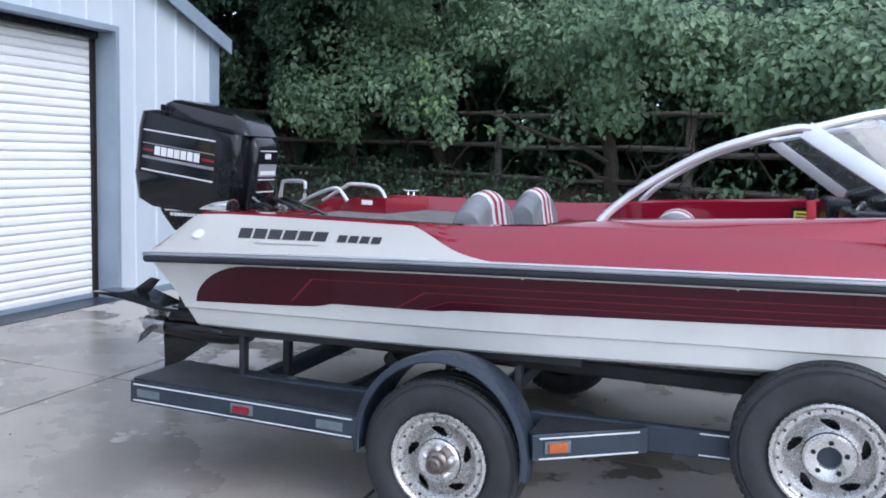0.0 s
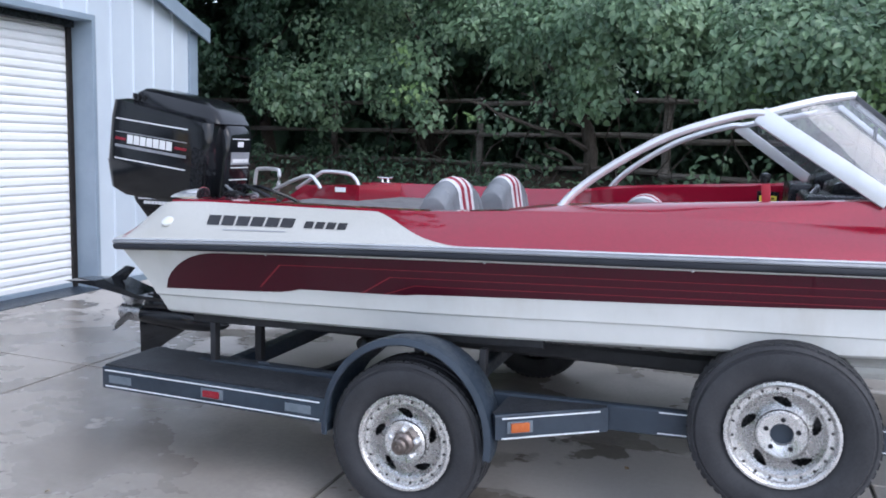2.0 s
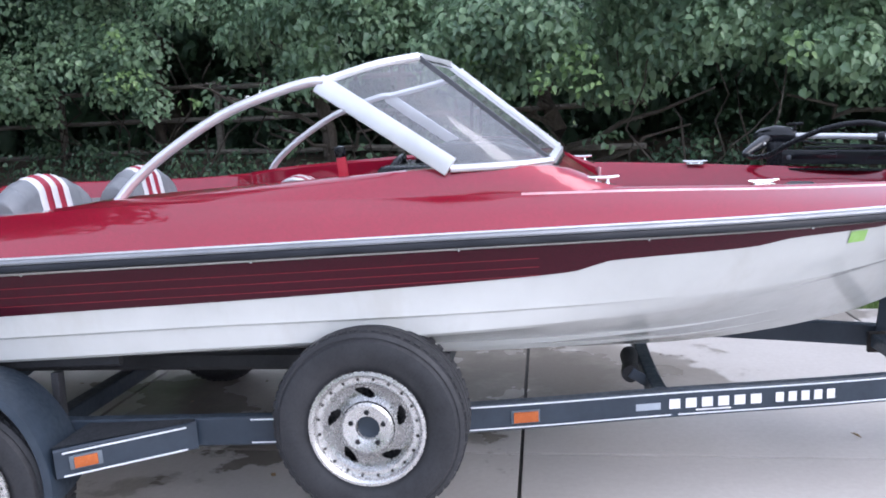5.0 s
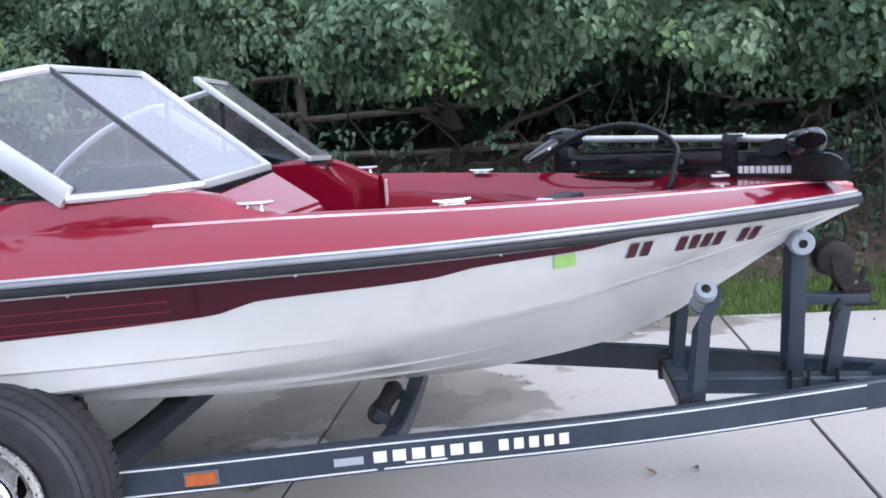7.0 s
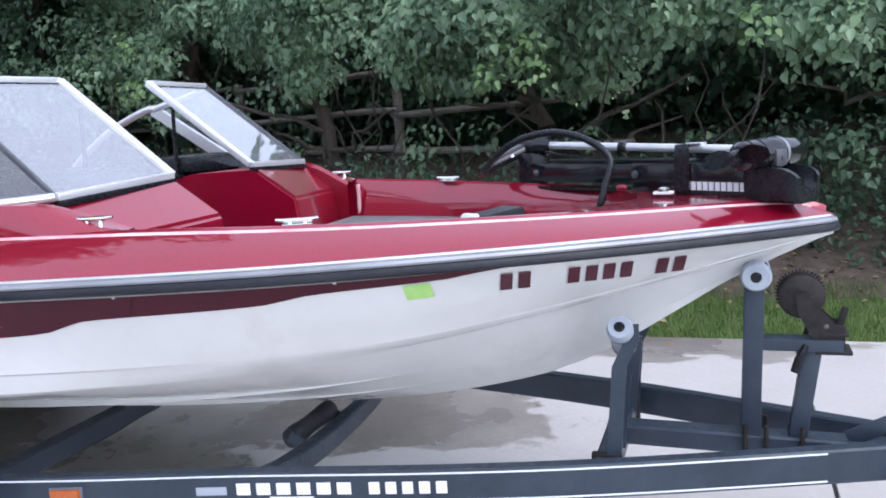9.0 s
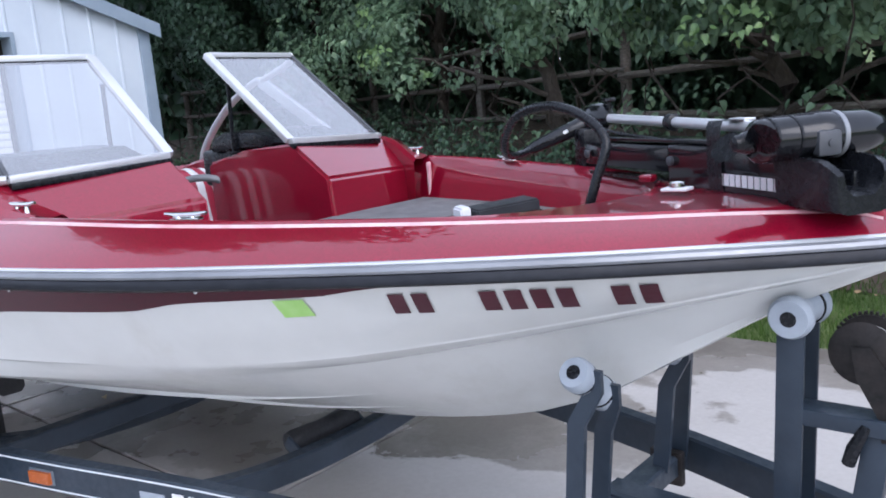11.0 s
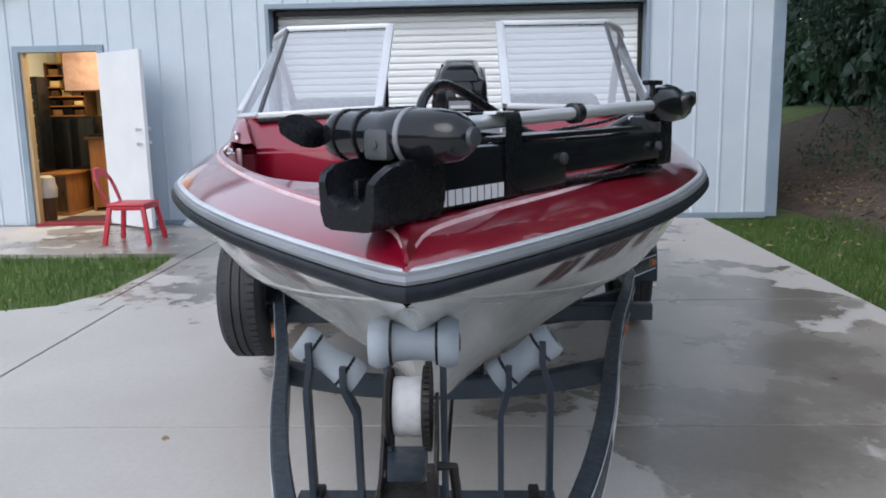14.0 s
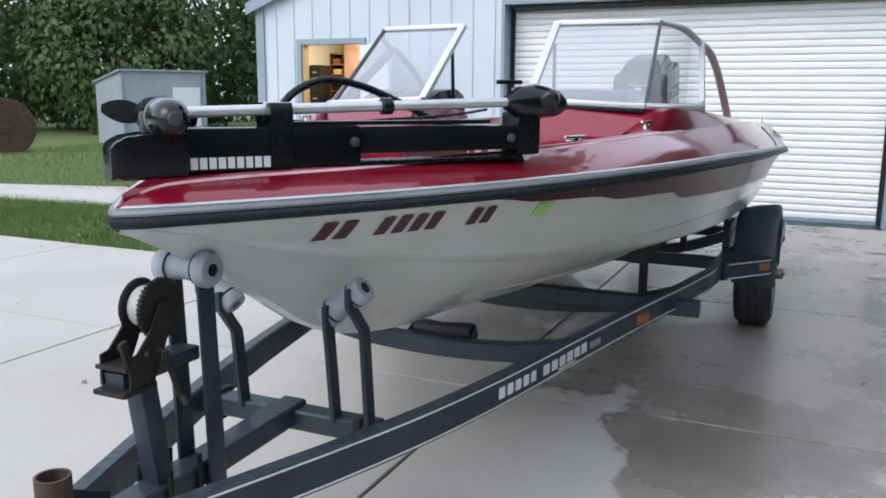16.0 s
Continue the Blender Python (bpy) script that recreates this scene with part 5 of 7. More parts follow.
for sgn in (-1, 1):
    band_blocks(-1.885, 6, 0.060, 0.010, 0.40, 0.66, sgn, M["letter_black"])
    band_blocks(-1.425, 4, 0.040, 0.010, 0.40, 0.60, sgn, M["letter_black"])
    band_blocks(-1.80, 1, 0.30, 0.0, 0.26, 0.29, sgn, M["grey_decal"])
    for x0, k in ((2.270, 2), (2.432, 4), (2.650, 2)):
        side_blocks(x0, k, 0.029, 0.014, 0.076, 0.028, sgn, M["letter_plum"])
    part("sticker", hull_strip((2.05, 2.05), (2.115, 2.115), lambda x: 0.66, lambda x: 0.84, sgn, 0.004, 2), M["lime"], boat, "lime green sticker", smooth=False)
    p = band_point(-2.085, sgn, 0.47, 0.0)
    nrm = Vector((0, sgn * 0.6, 0.8)).normalized()
    part("filler_cap", lathe([(0.0, 0.012), (0.02, 0.012), (0.028, 0.008), (0.03, 0.0)], p, nrm, 24), M["white_gel"], boat, "round white filler cap")
    # small screws along the hull under the rail
    for x in (-2.25, -1.6, -0.65, 0.1, 0.75, 1.35, 1.9, 2.45, 2.93):
        y, z = side_point(x, 0.95)
        part("screw", lathe([(0.006, 0.0), (0.005, 0.003), (0.0, 0.004)], on_boat(x, sgn * (y + 0.002), z), (0, sgn, 0), 8), M["alu"], boat)


def cleat(x, y, z, yaw, folded=False):
    t = thing("mooring_cleat", (x, y, z), "small chrome mooring cleat on the red gunwale", "cleat", "cleats on the gunwale")
    d = Vector((math.cos(yaw), math.sin(yaw), 0))
    o = Vector((x, y, z))
    h = 0.012 if folded else 0.032
    part("horn", tube([o - d * 0.058 + Vector((0, 0, h + 0.004)), o - d * 0.03 + Vector((0, 0, h)), o + d * 0.03 + Vector((0, 0, h)), o + d * 0.058 + Vector((0, 0, h + 0.004))], [0.004, 0.007, 0.007, 0.004], 8), M["chrome"], t)
    for k in (-1, 1):
        part("stem", lathe([(0.012, 0), (0.007, 0.006), (0.006, h)], o + d * 0.02 * k, (0, 0, 1), 10), M["chrome"], t)
    part("base", beam(o - d * 0.04 + Vector((0, 0, 0.002)), o + d * 0.04 + Vector((0, 0, 0.002)), 0.024, 0.006, 0.002), M["chrome"], t)


for sgn in (-1, 1):
    def deck_at(x, inb):
        return askew(x) + sgn * (HB(x) - 0.012 - WD(x) - inb), ZD(x) + 0.010
    y, z = deck_at(1.21, 0.045)
    cleat(1.21, y, z, sgn * -0.18)
    y, z = deck_at(1.76, 0.04)
    cleat(1.76, y, z, sgn * -0.35, True)
    if sgn > 0:
        y, z = deck_at(-2.0, 0.045)
        cleat(-2.0, y, z, 0)

# ---- seats ----


def backrest_slice(y0, y1, x, z0, z1, thick, bow, mat, parent, name, crown=0.0):
    """One upholstered channel of a backrest, rounded over its top."""
    rows = []
    for y in (y0, y0 + 0.006, (y0 + y1) / 2, y1 - 0.006, y1):
        e = 0.0 if y in (y0, y1) else (0.006 if abs(y - (y0 + y1) / 2) > 1e-6 else 0.010)
        c = crown * abs(y - bow) ** 2
        prof = []
        for a in steps(-90, 90, 10):
            prof.append((x + thick * 0.5 * math.sin(radians(a)) * 1.0, z1 - c - thick * 0.5 + (thick * 0.5 + e) * math.cos(radians(a))))
        prof = [(x - thick * 0.5 - 0.02 - e, z0)] + prof + [(x + thick * 0.5 + 0.05 + e, z0)]
        rows.append([(px, y, pz) for px, pz in prof])
    part(name, loft(rows, None, True, True), mat, parent)


def seat(x, y, top, label, deep=0.13):
    s = thing("fishing_chair", (x, y, 0.8), label, "chair", "fishing chairs in the cockpit")
    part("cushion", box(x - 0.02, x + 0.42, y - 0.26, y + 0.26, top - 0.38, top - 0.26, 0.045, 4), M["vinyl_grey"], s)
    part("pedestal", lathe([(0.11, 0.0), (0.10, 0.012), (0.035, 0.02), (0.035, top - 0.38 - 0.8)], (x + 0.18, y, 0.80), (0, 0, 1), 24), M["alu"], s)
    widths = [(-0.275, -0.19, "vinyl_grey"), (-0.19, -0.105, "vinyl_grey"), (-0.105, -0.063, "vinyl_light"), (-0.063, -0.021, "vinyl_red"), (-0.021, 0.021, "vinyl_light"), (0.021, 0.063, "vinyl_red"), (0.063, 0.105, "vinyl_light"), (0.105, 0.19, "vinyl_grey"), (0.19, 0.275, "vinyl_grey")]
    for a, b, m in widths:
        backrest_slice(y + a, y + b, x - 0.02, top - 0.36, top, deep, y, M[m], s, "back_channel", 1.1)
    for k in (-1, 1):
        part("seat_hinge", lathe([(0.02, 0.0), (0.02, 0.014), (0.012, 0.018), (0.0, 0.018)], (x + 0.02, y + k * 0.276, top - 0.30), (0, k, 0), 14), M["black_plastic"], s)


seat(-1.025, 3.84, 1.332, "grey vinyl fishing chair with red and white stripes")
seat(-0.98, 4.60, 1.325, "grey vinyl fishing chair with red and white stripes")
seat(-0.235, 4.86, 1.238, "low grey vinyl fishing chair with red and white stripes", 0.24)
seat(-0.22, 3.74, 1.20, "low grey vinyl fishing chair with red and white stripes")

# ---- fittings inside the boat ----
lever = thing("throttle_lever", (0.33, 3.47, 1.25), "red upright throttle lever with a black knob", "lever")
part("lever_bar", beam((0.345, 3.47, 1.20), (0.325, 3.47, 1.385), 0.02, 0.032, 0.004, (1, 0, 0)), M["chair_red"], lever)
part("knob", lathe([(0.0, -0.02), (0.016, -0.018), (0.021, 0.0), (0.018, 0.016), (0.0, 0.021)], (0.322, 3.47, 1.405), (0, 0, 1), 18), M["black_plastic"], lever)
part("lever_box", box(0.26, 0.42, 3.43, 3.50, 1.12, 1.22, 0.012), M["black_plastic"], lever)
plate_l = thing("capacity_label", (0.42, 5.02, 1.22), "small yellow and black label on the inner side", "label")
M["yellow"] = surface("yellow_label", (0.75, 0.6, 0.05), (0.8, 0.66, 0.08), 20, (0.4, 0.5), relief=0)
part("backing", box(0.33, 0.445, 5.022, 5.026, 1.205, 1.285), M["black_plastic"], plate_l, smooth=False)
part("yellow_field", box(0.342, 0.433, 5.018, 5.0225, 1.215, 1.262), M["yellow"], plate_l, smooth=False)
part("text_bar", box(0.355, 0.42, 5.016, 5.0185, 1.244, 1.251), M["black_plastic"], plate_l, smooth=False)
part("text_bar", box(0.355, 0.42, 5.016, 5.0185, 1.226, 1.231), M["black_plastic"], plate_l, smooth=False)
wheel_t = thing("steering_wheel", (0.44, 3.62, 1.2), "black boat steering wheel at the console", "steering wheel")
ring = []
c, n1 = Vector((0.43, 3.62, 1.24)), Vector((-0.85, 0, 0.53))
e1, e2 = Vector((0, 1, 0)), n1.cross(Vector((0, 1, 0))).normalized()
part("wheel_rim", tube([c + 0.16 * (math.cos(a) * e1 + math.sin(a) * e2) for a in steps(0, 2 * math.pi, 28)], 0.012, 8), M["black_plastic"], wheel_t)
for a in (0.5, 2.6, 4.7):
    part("spoke", tube([c, c + 0.15 * (math.cos(a) * e1 + math.sin(a) * e2)], 0.008, 6), M["alu"], wheel_t)
part("column", tube([c, c - n1 * 0.12], 0.02, 10), M["black_plastic"], wheel_t)
for sgn in (-1, 1):
    st = thing("windscreen_strut", (0.72, CY + sgn * 0.25, 1.3), "thin black strut behind the walk-through windscreen", "strut", "windscreen struts")
    part("rod", tube([(0.73, CY + sgn * 0.25, 1.34), (0.745, CY + sgn * 0.252, 1.62)], 0.008, 8), M["black_plastic"], st)
    part("foot", box(0.70, 0.76, CY + sgn * 0.25 - 0.014, CY + sgn * 0.25 + 0.014, 1.332, 1.345, 0.004), M["black_plastic"], st)
    # padded dash end beside the walk-through
    part("dash_pad", prism([(0.56, 1.34), (0.90, 1.356), (1.0, 1.366), (0.86, 1.41), (0.66, 1.42), (0.57, 1.39)], CY + sgn * 0.26, CY + sgn * 0.62, bevel=0.012), M["black_plastic"], boat, "black dash pad")
    # upright corner of the inner liner ahead of the console
    part("liner_post", box(1.296, 1.312, CY + sgn * (liner_half(1.304) - 0.014) - 0.008, CY + sgn * (liner_half(1.304) - 0.014) + 0.008, 1.09, 1.238, 0.005, 3), M["edge"], boat, "pale strip at the corner of the inner liner")
ladder = thing("grab_rails", (-2.191, 4.65, 1.179), "bent aluminium grab rails at the stern", "grab rail")
part("hoop", tube(smooth_path([(-2.648, 4.62, 1.106), (-2.630, 4.62, 1.271), (-2.602, 4.62, 1.296), (-2.501, 4.62, 1.299), (-2.465, 4.62, 1.281), (-2.474, 4.62, 1.161)], 4), 0.012, 8), M["alu"], ladder)
part("hoop", tube(smooth_path([(-2.481, 4.58, 1.171), (-2.334, 4.58, 1.240), (-2.252, 4.58, 1.267), (-2.206, 4.58, 1.262), (-2.151, 4.58, 1.198)], 4), 0.012, 8), M["alu"], ladder)
part("hoop", tube(smooth_path([(-2.396, 4.72, 1.179), (-2.249, 4.72, 1.271), (-2.194, 4.72, 1.294), (-2.047, 4.72, 1.289), (-1.991, 4.72, 1.262), (-1.964, 4.72, 1.216)], 4), 0.012, 8), M["alu"], ladder)
part("cross_tube", tube([(-2.483, 4.62, 1.171), (-2.481, 4.58, 1.171)], 0.010, 8), M["alu"], ladder)
part("walkway_hoop", tube(smooth_path([(0.45, 4.29, 0.80), (0.45, 4.30, 1.05), (0.455, 4.315, 1.17), (0.50, 4.36, 1.235), (0.57, 4.43, 1.245), (0.63, 4.49, 1.21), (0.64, 4.50, 1.12)], 6), 0.015, 10), M["vinyl_grey"], boat, "pale grey padded hoop in the walk-through")
cowlv = thing("stern_vent", (-2.25, 3.5, 1.2), "silver clam-shell vent on the stern deck", "vent")
part("shell", loft([[(-2.36 + 0.15 * u, 3.5 + 0.055 * math.cos(a), 1.195 + (0.008 + 0.046 * u ** 0.5) * math.sin(a) ** 0.6) for a in steps(0, math.pi, 12)] for u in steps(0, 1, 6)], None, True, True), M["chrome"], cowlv)
# the shell is capped; this dark plate paints in its shaded mouth
part("mouth", loft([[(-2.208 + 0.003 * u, 3.5 + 0.047 * math.cos(a), 1.199 + 0.044 * math.sin(a) ** 0.6) for a in steps(0, math.pi, 12)] for u in (0, 1)], None, True, True), M["black_plastic"], cowlv, "dark plate standing for the shaded opening")
pl = part("stern_tag", box(-2.085, -2.015, CY + 0.424, CY + 0.428, 1.178, 1.206), M["door_white"], boat, "small white sticker", smooth=False)
pedal = thing("foot_pedal", (2.06, 4.30, 1.10), "black foot pedal with a white block on the bow floor", "pedal")
pa, pd = Vector((1.97, 4.15, 0)), Vector((0.518, 0.855, 0))


def pedal_slab(u0, u1, w, z00, z01, z10, z11, name, mat, label=""):
    """A slab along the pedal, its heights given at both ends."""
    bm = bmesh.new()
    side = Vector((-pd.y, pd.x, 0)) * w / 2
    rows = [[pa + pd * u + side * k + Vector((0, 0, z)) for k, z in ((-1, lo), (1, lo), (1, hi), (-1, hi))] for u, lo, hi in ((u0, z00, z01), (u1, z10, z11))]
    loft(rows, bm, True, True)
    bmesh.ops.bevel(bm, geom=list(bm.edges), offset=0.005, segments=2, affect="EDGES")
    part(name, bm, mat, pedal, label)


pedal_slab(0.0, 0.34, 0.11, 1.10, 1.150, 1.10, 1.150, "pedal_base", M["black_plastic"])
pedal_slab(0.145, 0.33, 0.105, 1.146, 1.170, 1.146, 1.182, "foot_plate", M["pedal_grey"], "sloping dark grey foot plate")
pedal_slab(0.105, 0.135, 0.07, 1.148, 1.176, 1.148, 1.180, "block", M["door_white"], "white block")
hatch = thing("bow_fitting", (2.65, 4.24, 1.22), "white plate with a small bow light base", "fitting")
part("plate", box(2.63, 2.69, 4.218, 4.262, 1.226, 1.233, 0.003), M["door_white"], hatch)
part("socket", lathe([(0.018, 0), (0.018, 0.010), (0.010, 0.013), (0.0, 0.013)], (2.66, 4.24, 1.234), (0, 0, 1), 18), M["chrome"], hatch)
part("red_cap", box(2.50, 2.535, 4.37, 4.405, 1.226, 1.246, 0.008), M["red"], hatch)

# ---- outboard motor ----
motor = thing("outboard_motor", (-2.6, CY, 0.6), "large black outboard motor with white and red striping", "outboard motor")


def rounded(x0, x1, half, z, r=0.06, n=5, lean=0.0):
    out = []
    for cx, cy, a0 in ((x1 - r, half - r, 0), (x0 + r, half - r, 90), (x0 + r, -half + r, 180), (x1 - r, -half + r, 270)):
        for k in range(n + 1):
            a = radians(a0 + 90 * k / n)
            out.append((cx + r * math.cos(a), CY + cy + r * math.sin(a), z + lean * (cx - x0)))
    return out


cowl = part("cowling", loft([rounded(-3.10, -2.52, 0.17, 1.15, 0.05), rounded(-3.165, -2.50, 0.205, 1.19, 0.05), rounded(-3.19, -2.475, 0.222, 1.345, 0.05, 5, -0.02), rounded(-3.180, -2.47, 0.226, 1.355, 0.05, 5, -0.02), rounded(-3.175, -2.475, 0.224, 1.60, 0.05, 5, -0.05), rounded(-3.165, -2.49, 0.215, 1.70, 0.05, 5, -0.12), rounded(-3.11, -2.53, 0.175, 1.714, 0.05, 5, -0.12)], None, True, True), M["black"], motor, "glossy black cowling")
lid = part("cowl_lid", loft([rounded(-3.09, -2.455, 0.165, 1.705, 0.05, 5, -0.13), rounded(-3.05, -2.50, 0.150, 1.755, 0.04, 5, -0.12), rounded(-3.02, -2.60, 0.125, 1.778, 0.04, 5, -0.09), rounded(-3.00, -2.66, 0.10, 1.782, 0.04, 5, -0.08)], None, True, True), M["black"], cowl)
for k in range(3):
    part("air_slot", box(-3.055 + k * 0.032, -3.038 + k * 0.032, CY - 0.168, CY - 0.150, 1.712 - k * 0.003, 1.742 - k * 0.003, 0.002), M["black_plastic"], cowl)
part("front_column", loft([rounded(-2.50, -2.435, 0.11, 1.17, 0.03), rounded(-2.50, -2.420, 0.125, 1.42, 0.03), rounded(-2.50, -2.420, 0.122, 1.56, 0.03), rounded(-2.52, -2.435, 0.115, 1.595, 0.03), rounded(-2.58, -2.465, 0.10, 1.63, 0.03)], None, True, True), M["black"], cowl, "black front column")
part("lower_cowl", loft([rounded(-3.02, -2.60, 0.12, 1.00, 0.05), rounded(-3.07, -2.55, 0.165, 1.10, 0.05), rounded(-3.09, -2.53, 0.17, 1.152, 0.05)], None, True, True), M["black_plastic"], motor)
for sgn in (-1, 1):
    yo = CY + sgn * 0.2275

    def cowl_strip(x0, x1, z0, z1, name, mat, lift=0.001):
        ya = CY + sgn * (0.2285 + lift)
        bm = bmesh.new()
        v = [bm.verts.new(p) for p in ((x0, ya, z0 - 0.028 * (x0 + 3.14)), (x1, ya, z0 - 0.028 * (x1 + 3.14)), (x1, ya, z1 - 0.028 * (x1 + 3.14)), (x0, ya, z1 - 0.028 * (x0 + 3.14)))]
        bm.faces.new(v)
        r = bmesh.ops.extrude_face_region(bm, geom=list(bm.faces))
        bmesh.ops.translate(bm, verts=[q for q in r["geom"] if isinstance(q, bmesh.types.BMVert)], vec=(0, -sgn * 0.004, 0))
        part(name, bm, mat, cowl, smooth=False)
    cowl_strip(-3.11, -2.62, 1.588, 1.595, "cowl_line", M["letter_white"])
    cowl_strip(-3.11, -2.62, 1.362, 1.369, "cowl_line", M["letter_white"])
    cowl_strip(-3.11, -2.62, 1.430, 1.446, "cowl_line", M["grey_decal"])
    cowl_strip(-3.11, -2.62, 1.515, 1.520, "cowl_line", M["grey_decal"])
    cowl_strip(-3.11, -3.04, 1.472, 1.486, "cowl_line", M["pin"])
    cowl_strip(-2.70, -2.62, 1.472, 1.486, "cowl_line", M["pin"])
    for k in range(7):
        x0 = -3.025 + k * 0.045
        cowl_strip(x0, x0 + 0.037, 1.458, 1.508, "letter_block", M["letter_white"], 0.002)
    cowl_strip(-2.58, -2.50, 1.24, 1.50, "side_panel", M["black_plastic"], 0.004)
    part("low_line", box(-3.02, -2.72, CY + sgn * 0.168, CY + sgn * 0.171, 1.118, 1.124), M["letter_white"], motor, smooth=False)
    for k in range(8):
        part("letter_block", box(-2.98 + k * 0.026, -2.96 + k * 0.026, CY + sgn * 0.166, CY + sgn * 0.1705, 1.09, 1.108), M["letter_white"], motor, smooth=False)
xf = -2.4185
part("front_plate", box(xf - 0.004, xf + 0.001, CY - 0.09, CY + 0.09, 1.405, 1.475), M["grey_decal"], cowl, smooth=False)
for k in range(7):
    part("letter_block", box(xf, xf + 0.003, CY - 0.075 + k * 0.022, CY - 0.057 + k * 0.022, 1.415, 1.437), M["letter_white"], cowl, smooth=False)
for k in range(3):
    part("letter_block", box(xf - 0.004, xf + 0.000, CY - 0.03 + k * 0.02, CY - 0.014 + k * 0.02, 1.505, 1.535), M["letter_white"], cowl, smooth=False)
for z in (1.548, 1.385, 1.315):
    part("front_line", box(xf - 0.008, xf + 0.0005, CY - 0.085, CY + 0.085, z, z + 0.005), M["letter_white"], cowl, smooth=False)
part("midsection", loft([rounded(-3.02, -2.72, 0.075, 0.52, 0.03), rounded(-2.98, -2.66, 0.085, 0.75, 0.03), rounded(-2.96, -2.58, 0.10, 1.03, 0.03)], None, True, True), M["black"], motor)
part("clamp_bracket", loft([rounded(-2.62, -2.30, 0.13, 0.78, 0.03), rounded(-2.60, -2.24, 0.15, 1.10, 0.03)], None, True, True), M["black_plastic"], motor)
part("cavitation_plate", prism([(-3.66, 0.565), (-3.40, 0.545), (-3.10, 0.50), (-2.7, 0.50), (-2.7, 0.515), (-3.10, 0.52), (-3.36, 0.60), (-3.42, 0.585)], CY - 0.10, CY + 0.10, bevel=0.004), M["black"], motor)
part("trim_fin", prism([(-3.42, 0.57), (-3.28, 0.585), (-3.20, 0.67), (-3.26, 0.68)], CY - 0.012, CY + 0.012, bevel=0.004), M["black"], motor)
part("gearcase", lathe([(0.0, -0.62), (0.03, -0.58), (0.055, -0.48), (0.068, -0.3), (0.066, -0.12), (0.055, 0.0), (0.0, 0.0)], (-3.13, CY, 0.39), (-1, 0, 0.02), 28), M["black"], motor)
part("gearcase_strut", prism([(-3.14, 0.39), (-2.72, 0.39), (-2.70, 0.52), (-3.08, 0.53)], CY - 0.035, CY + 0.035, bevel=0.015), M["black"], motor)
part("skeg", prism([(-3.16, 0.36), (-3.155, 0.13), (-3.12, 0.12), (-2.78, 0.35)], CY - 0.012, CY + 0.012, bevel=0.004), M["black"], motor)
prop = part("propeller_hub", lathe([(0.05, 0.0), (0.056, 0.04), (0.050, 0.16), (0.035, 0.165), (0.0, 0.165)], (-3.13, CY, 0.39), (-1, 0, 0.02), 28), M["prop_steel"], motor, "polished three-blade propeller")
for k in range(3):
    a0 = radians(82 + 120 * k)
    e, tng = Vector((0, math.cos(a0), math.sin(a0))), Vector((0, -math.sin(a0), math.cos(a0)))
    chord = (tng * 0.80 + Vector((-1, 0, 0)) * 0.60).normalized()
    face = e.cross(chord)
    rows = []
    for r in steps(0.0, 1.0, 9):
        wd = 0.024 + 0.046 * math.sin(math.pi * (0.12 + 0.80 * r)) if r < 0.99 else 0.018
        rows.append([Vector((-3.215, CY, 0.39)) + e * (0.042 + 0.125 * r) + chord * (u * wd + 0.022 * r * r) + face * (0.012 * (1 - u * u) - 0.014 * r) for u in steps(-1, 1, 6)])
    bm = loft(rows)
    bmesh.ops.solidify(bm, geom=list(bm.faces), thickness=0.006)
    part("blade", bm, M["prop_steel"], prop)
for y0, z0, x1 in ((-0.10, 1.16, -2.0), (-0.04, 1.14, -1.95), (0.05, 1.15, -2.05), (-0.2, 1.13, -2.0)):
    part("control_cable", tube(smooth_path([(-2.45, CY + y0, z0), (-2.36, CY + y0 - 0.03, z0 + 0.06), (-2.24, CY + y0 - 0.06, z0 + 0.05), (-2.10, CY + y0 * 1.6, z0 - 0.02), (x1, CY + y0 * 2.0 - 0.05, 1.06)], 5), 0.011, 7), M["black_plastic"], motor)
part("fuel_line", tube(smooth_path([(-2.44, CY - 0.14, 1.22), (-2.30, CY - 0.2, 1.17), (-2.12, CY - 0.33, 1.20), (-2.05, CY - 0.42, 1.16)], 5), 0.008, 7), M["vinyl_grey"], motor)

pivot = Matrix.Translation((-2.75, CY, 1.42))
cowl.matrix_basis = Matrix.Translation((-0.02, 0, -0.042)) @ pivot @ Matrix.Rotation(radians(5), 4, "Y") @ pivot.inverted()
motor.location.x -= 0.04

# ---- bow-mounted electric motor, stowed ----
tm = thing("trolling_motor", (2.6, 4.45, 1.22), "black bow-mounted electric motor folded on its tray", "trolling motor")
A, B = Vector((2.995, 4.19, 1.215)), Vector((2.09, 4.82, 1.215))
d = (B - A).normalized()
nrm = Vector((-d.y, d.x, 0))
if nrm.x > 0:
    nrm = -nrm  # towards the starboard quarter


def tray(u0, u1, w0, w1, z0, z1, name, mat=None, bev=0.008, label=""):
    a, b = A + d * u0, A + d * u1
    off = nrm * ((w0 + w1) / 2)
    return part(name, beam((a.x + off.x, a.y + off.y, (z0 + z1) / 2), (b.x + off.x, b.y + off.y, (z0 + z1) / 2), abs(w1 - w0), z1 - z0, bev), mat or M["black"], tm, label)


base = tray(0.06, 0.52, -0.048, 0.048, 1.214, 1.312, "tray", label="black tray with white lettering blocks")
tray(0.52, 1.05, -0.043, 0.043, 1.240, 1.308, "tray_arm")
tray(0.02, 1.02, -0.046, 0.046, 1.212, 1.222, "deck_plate", M["black_plastic"], 0.003)
tray(0.30, 0.92, -0.036, 0.036, 1.313, 1.324, "tray_rail", M["black"], 0.003)
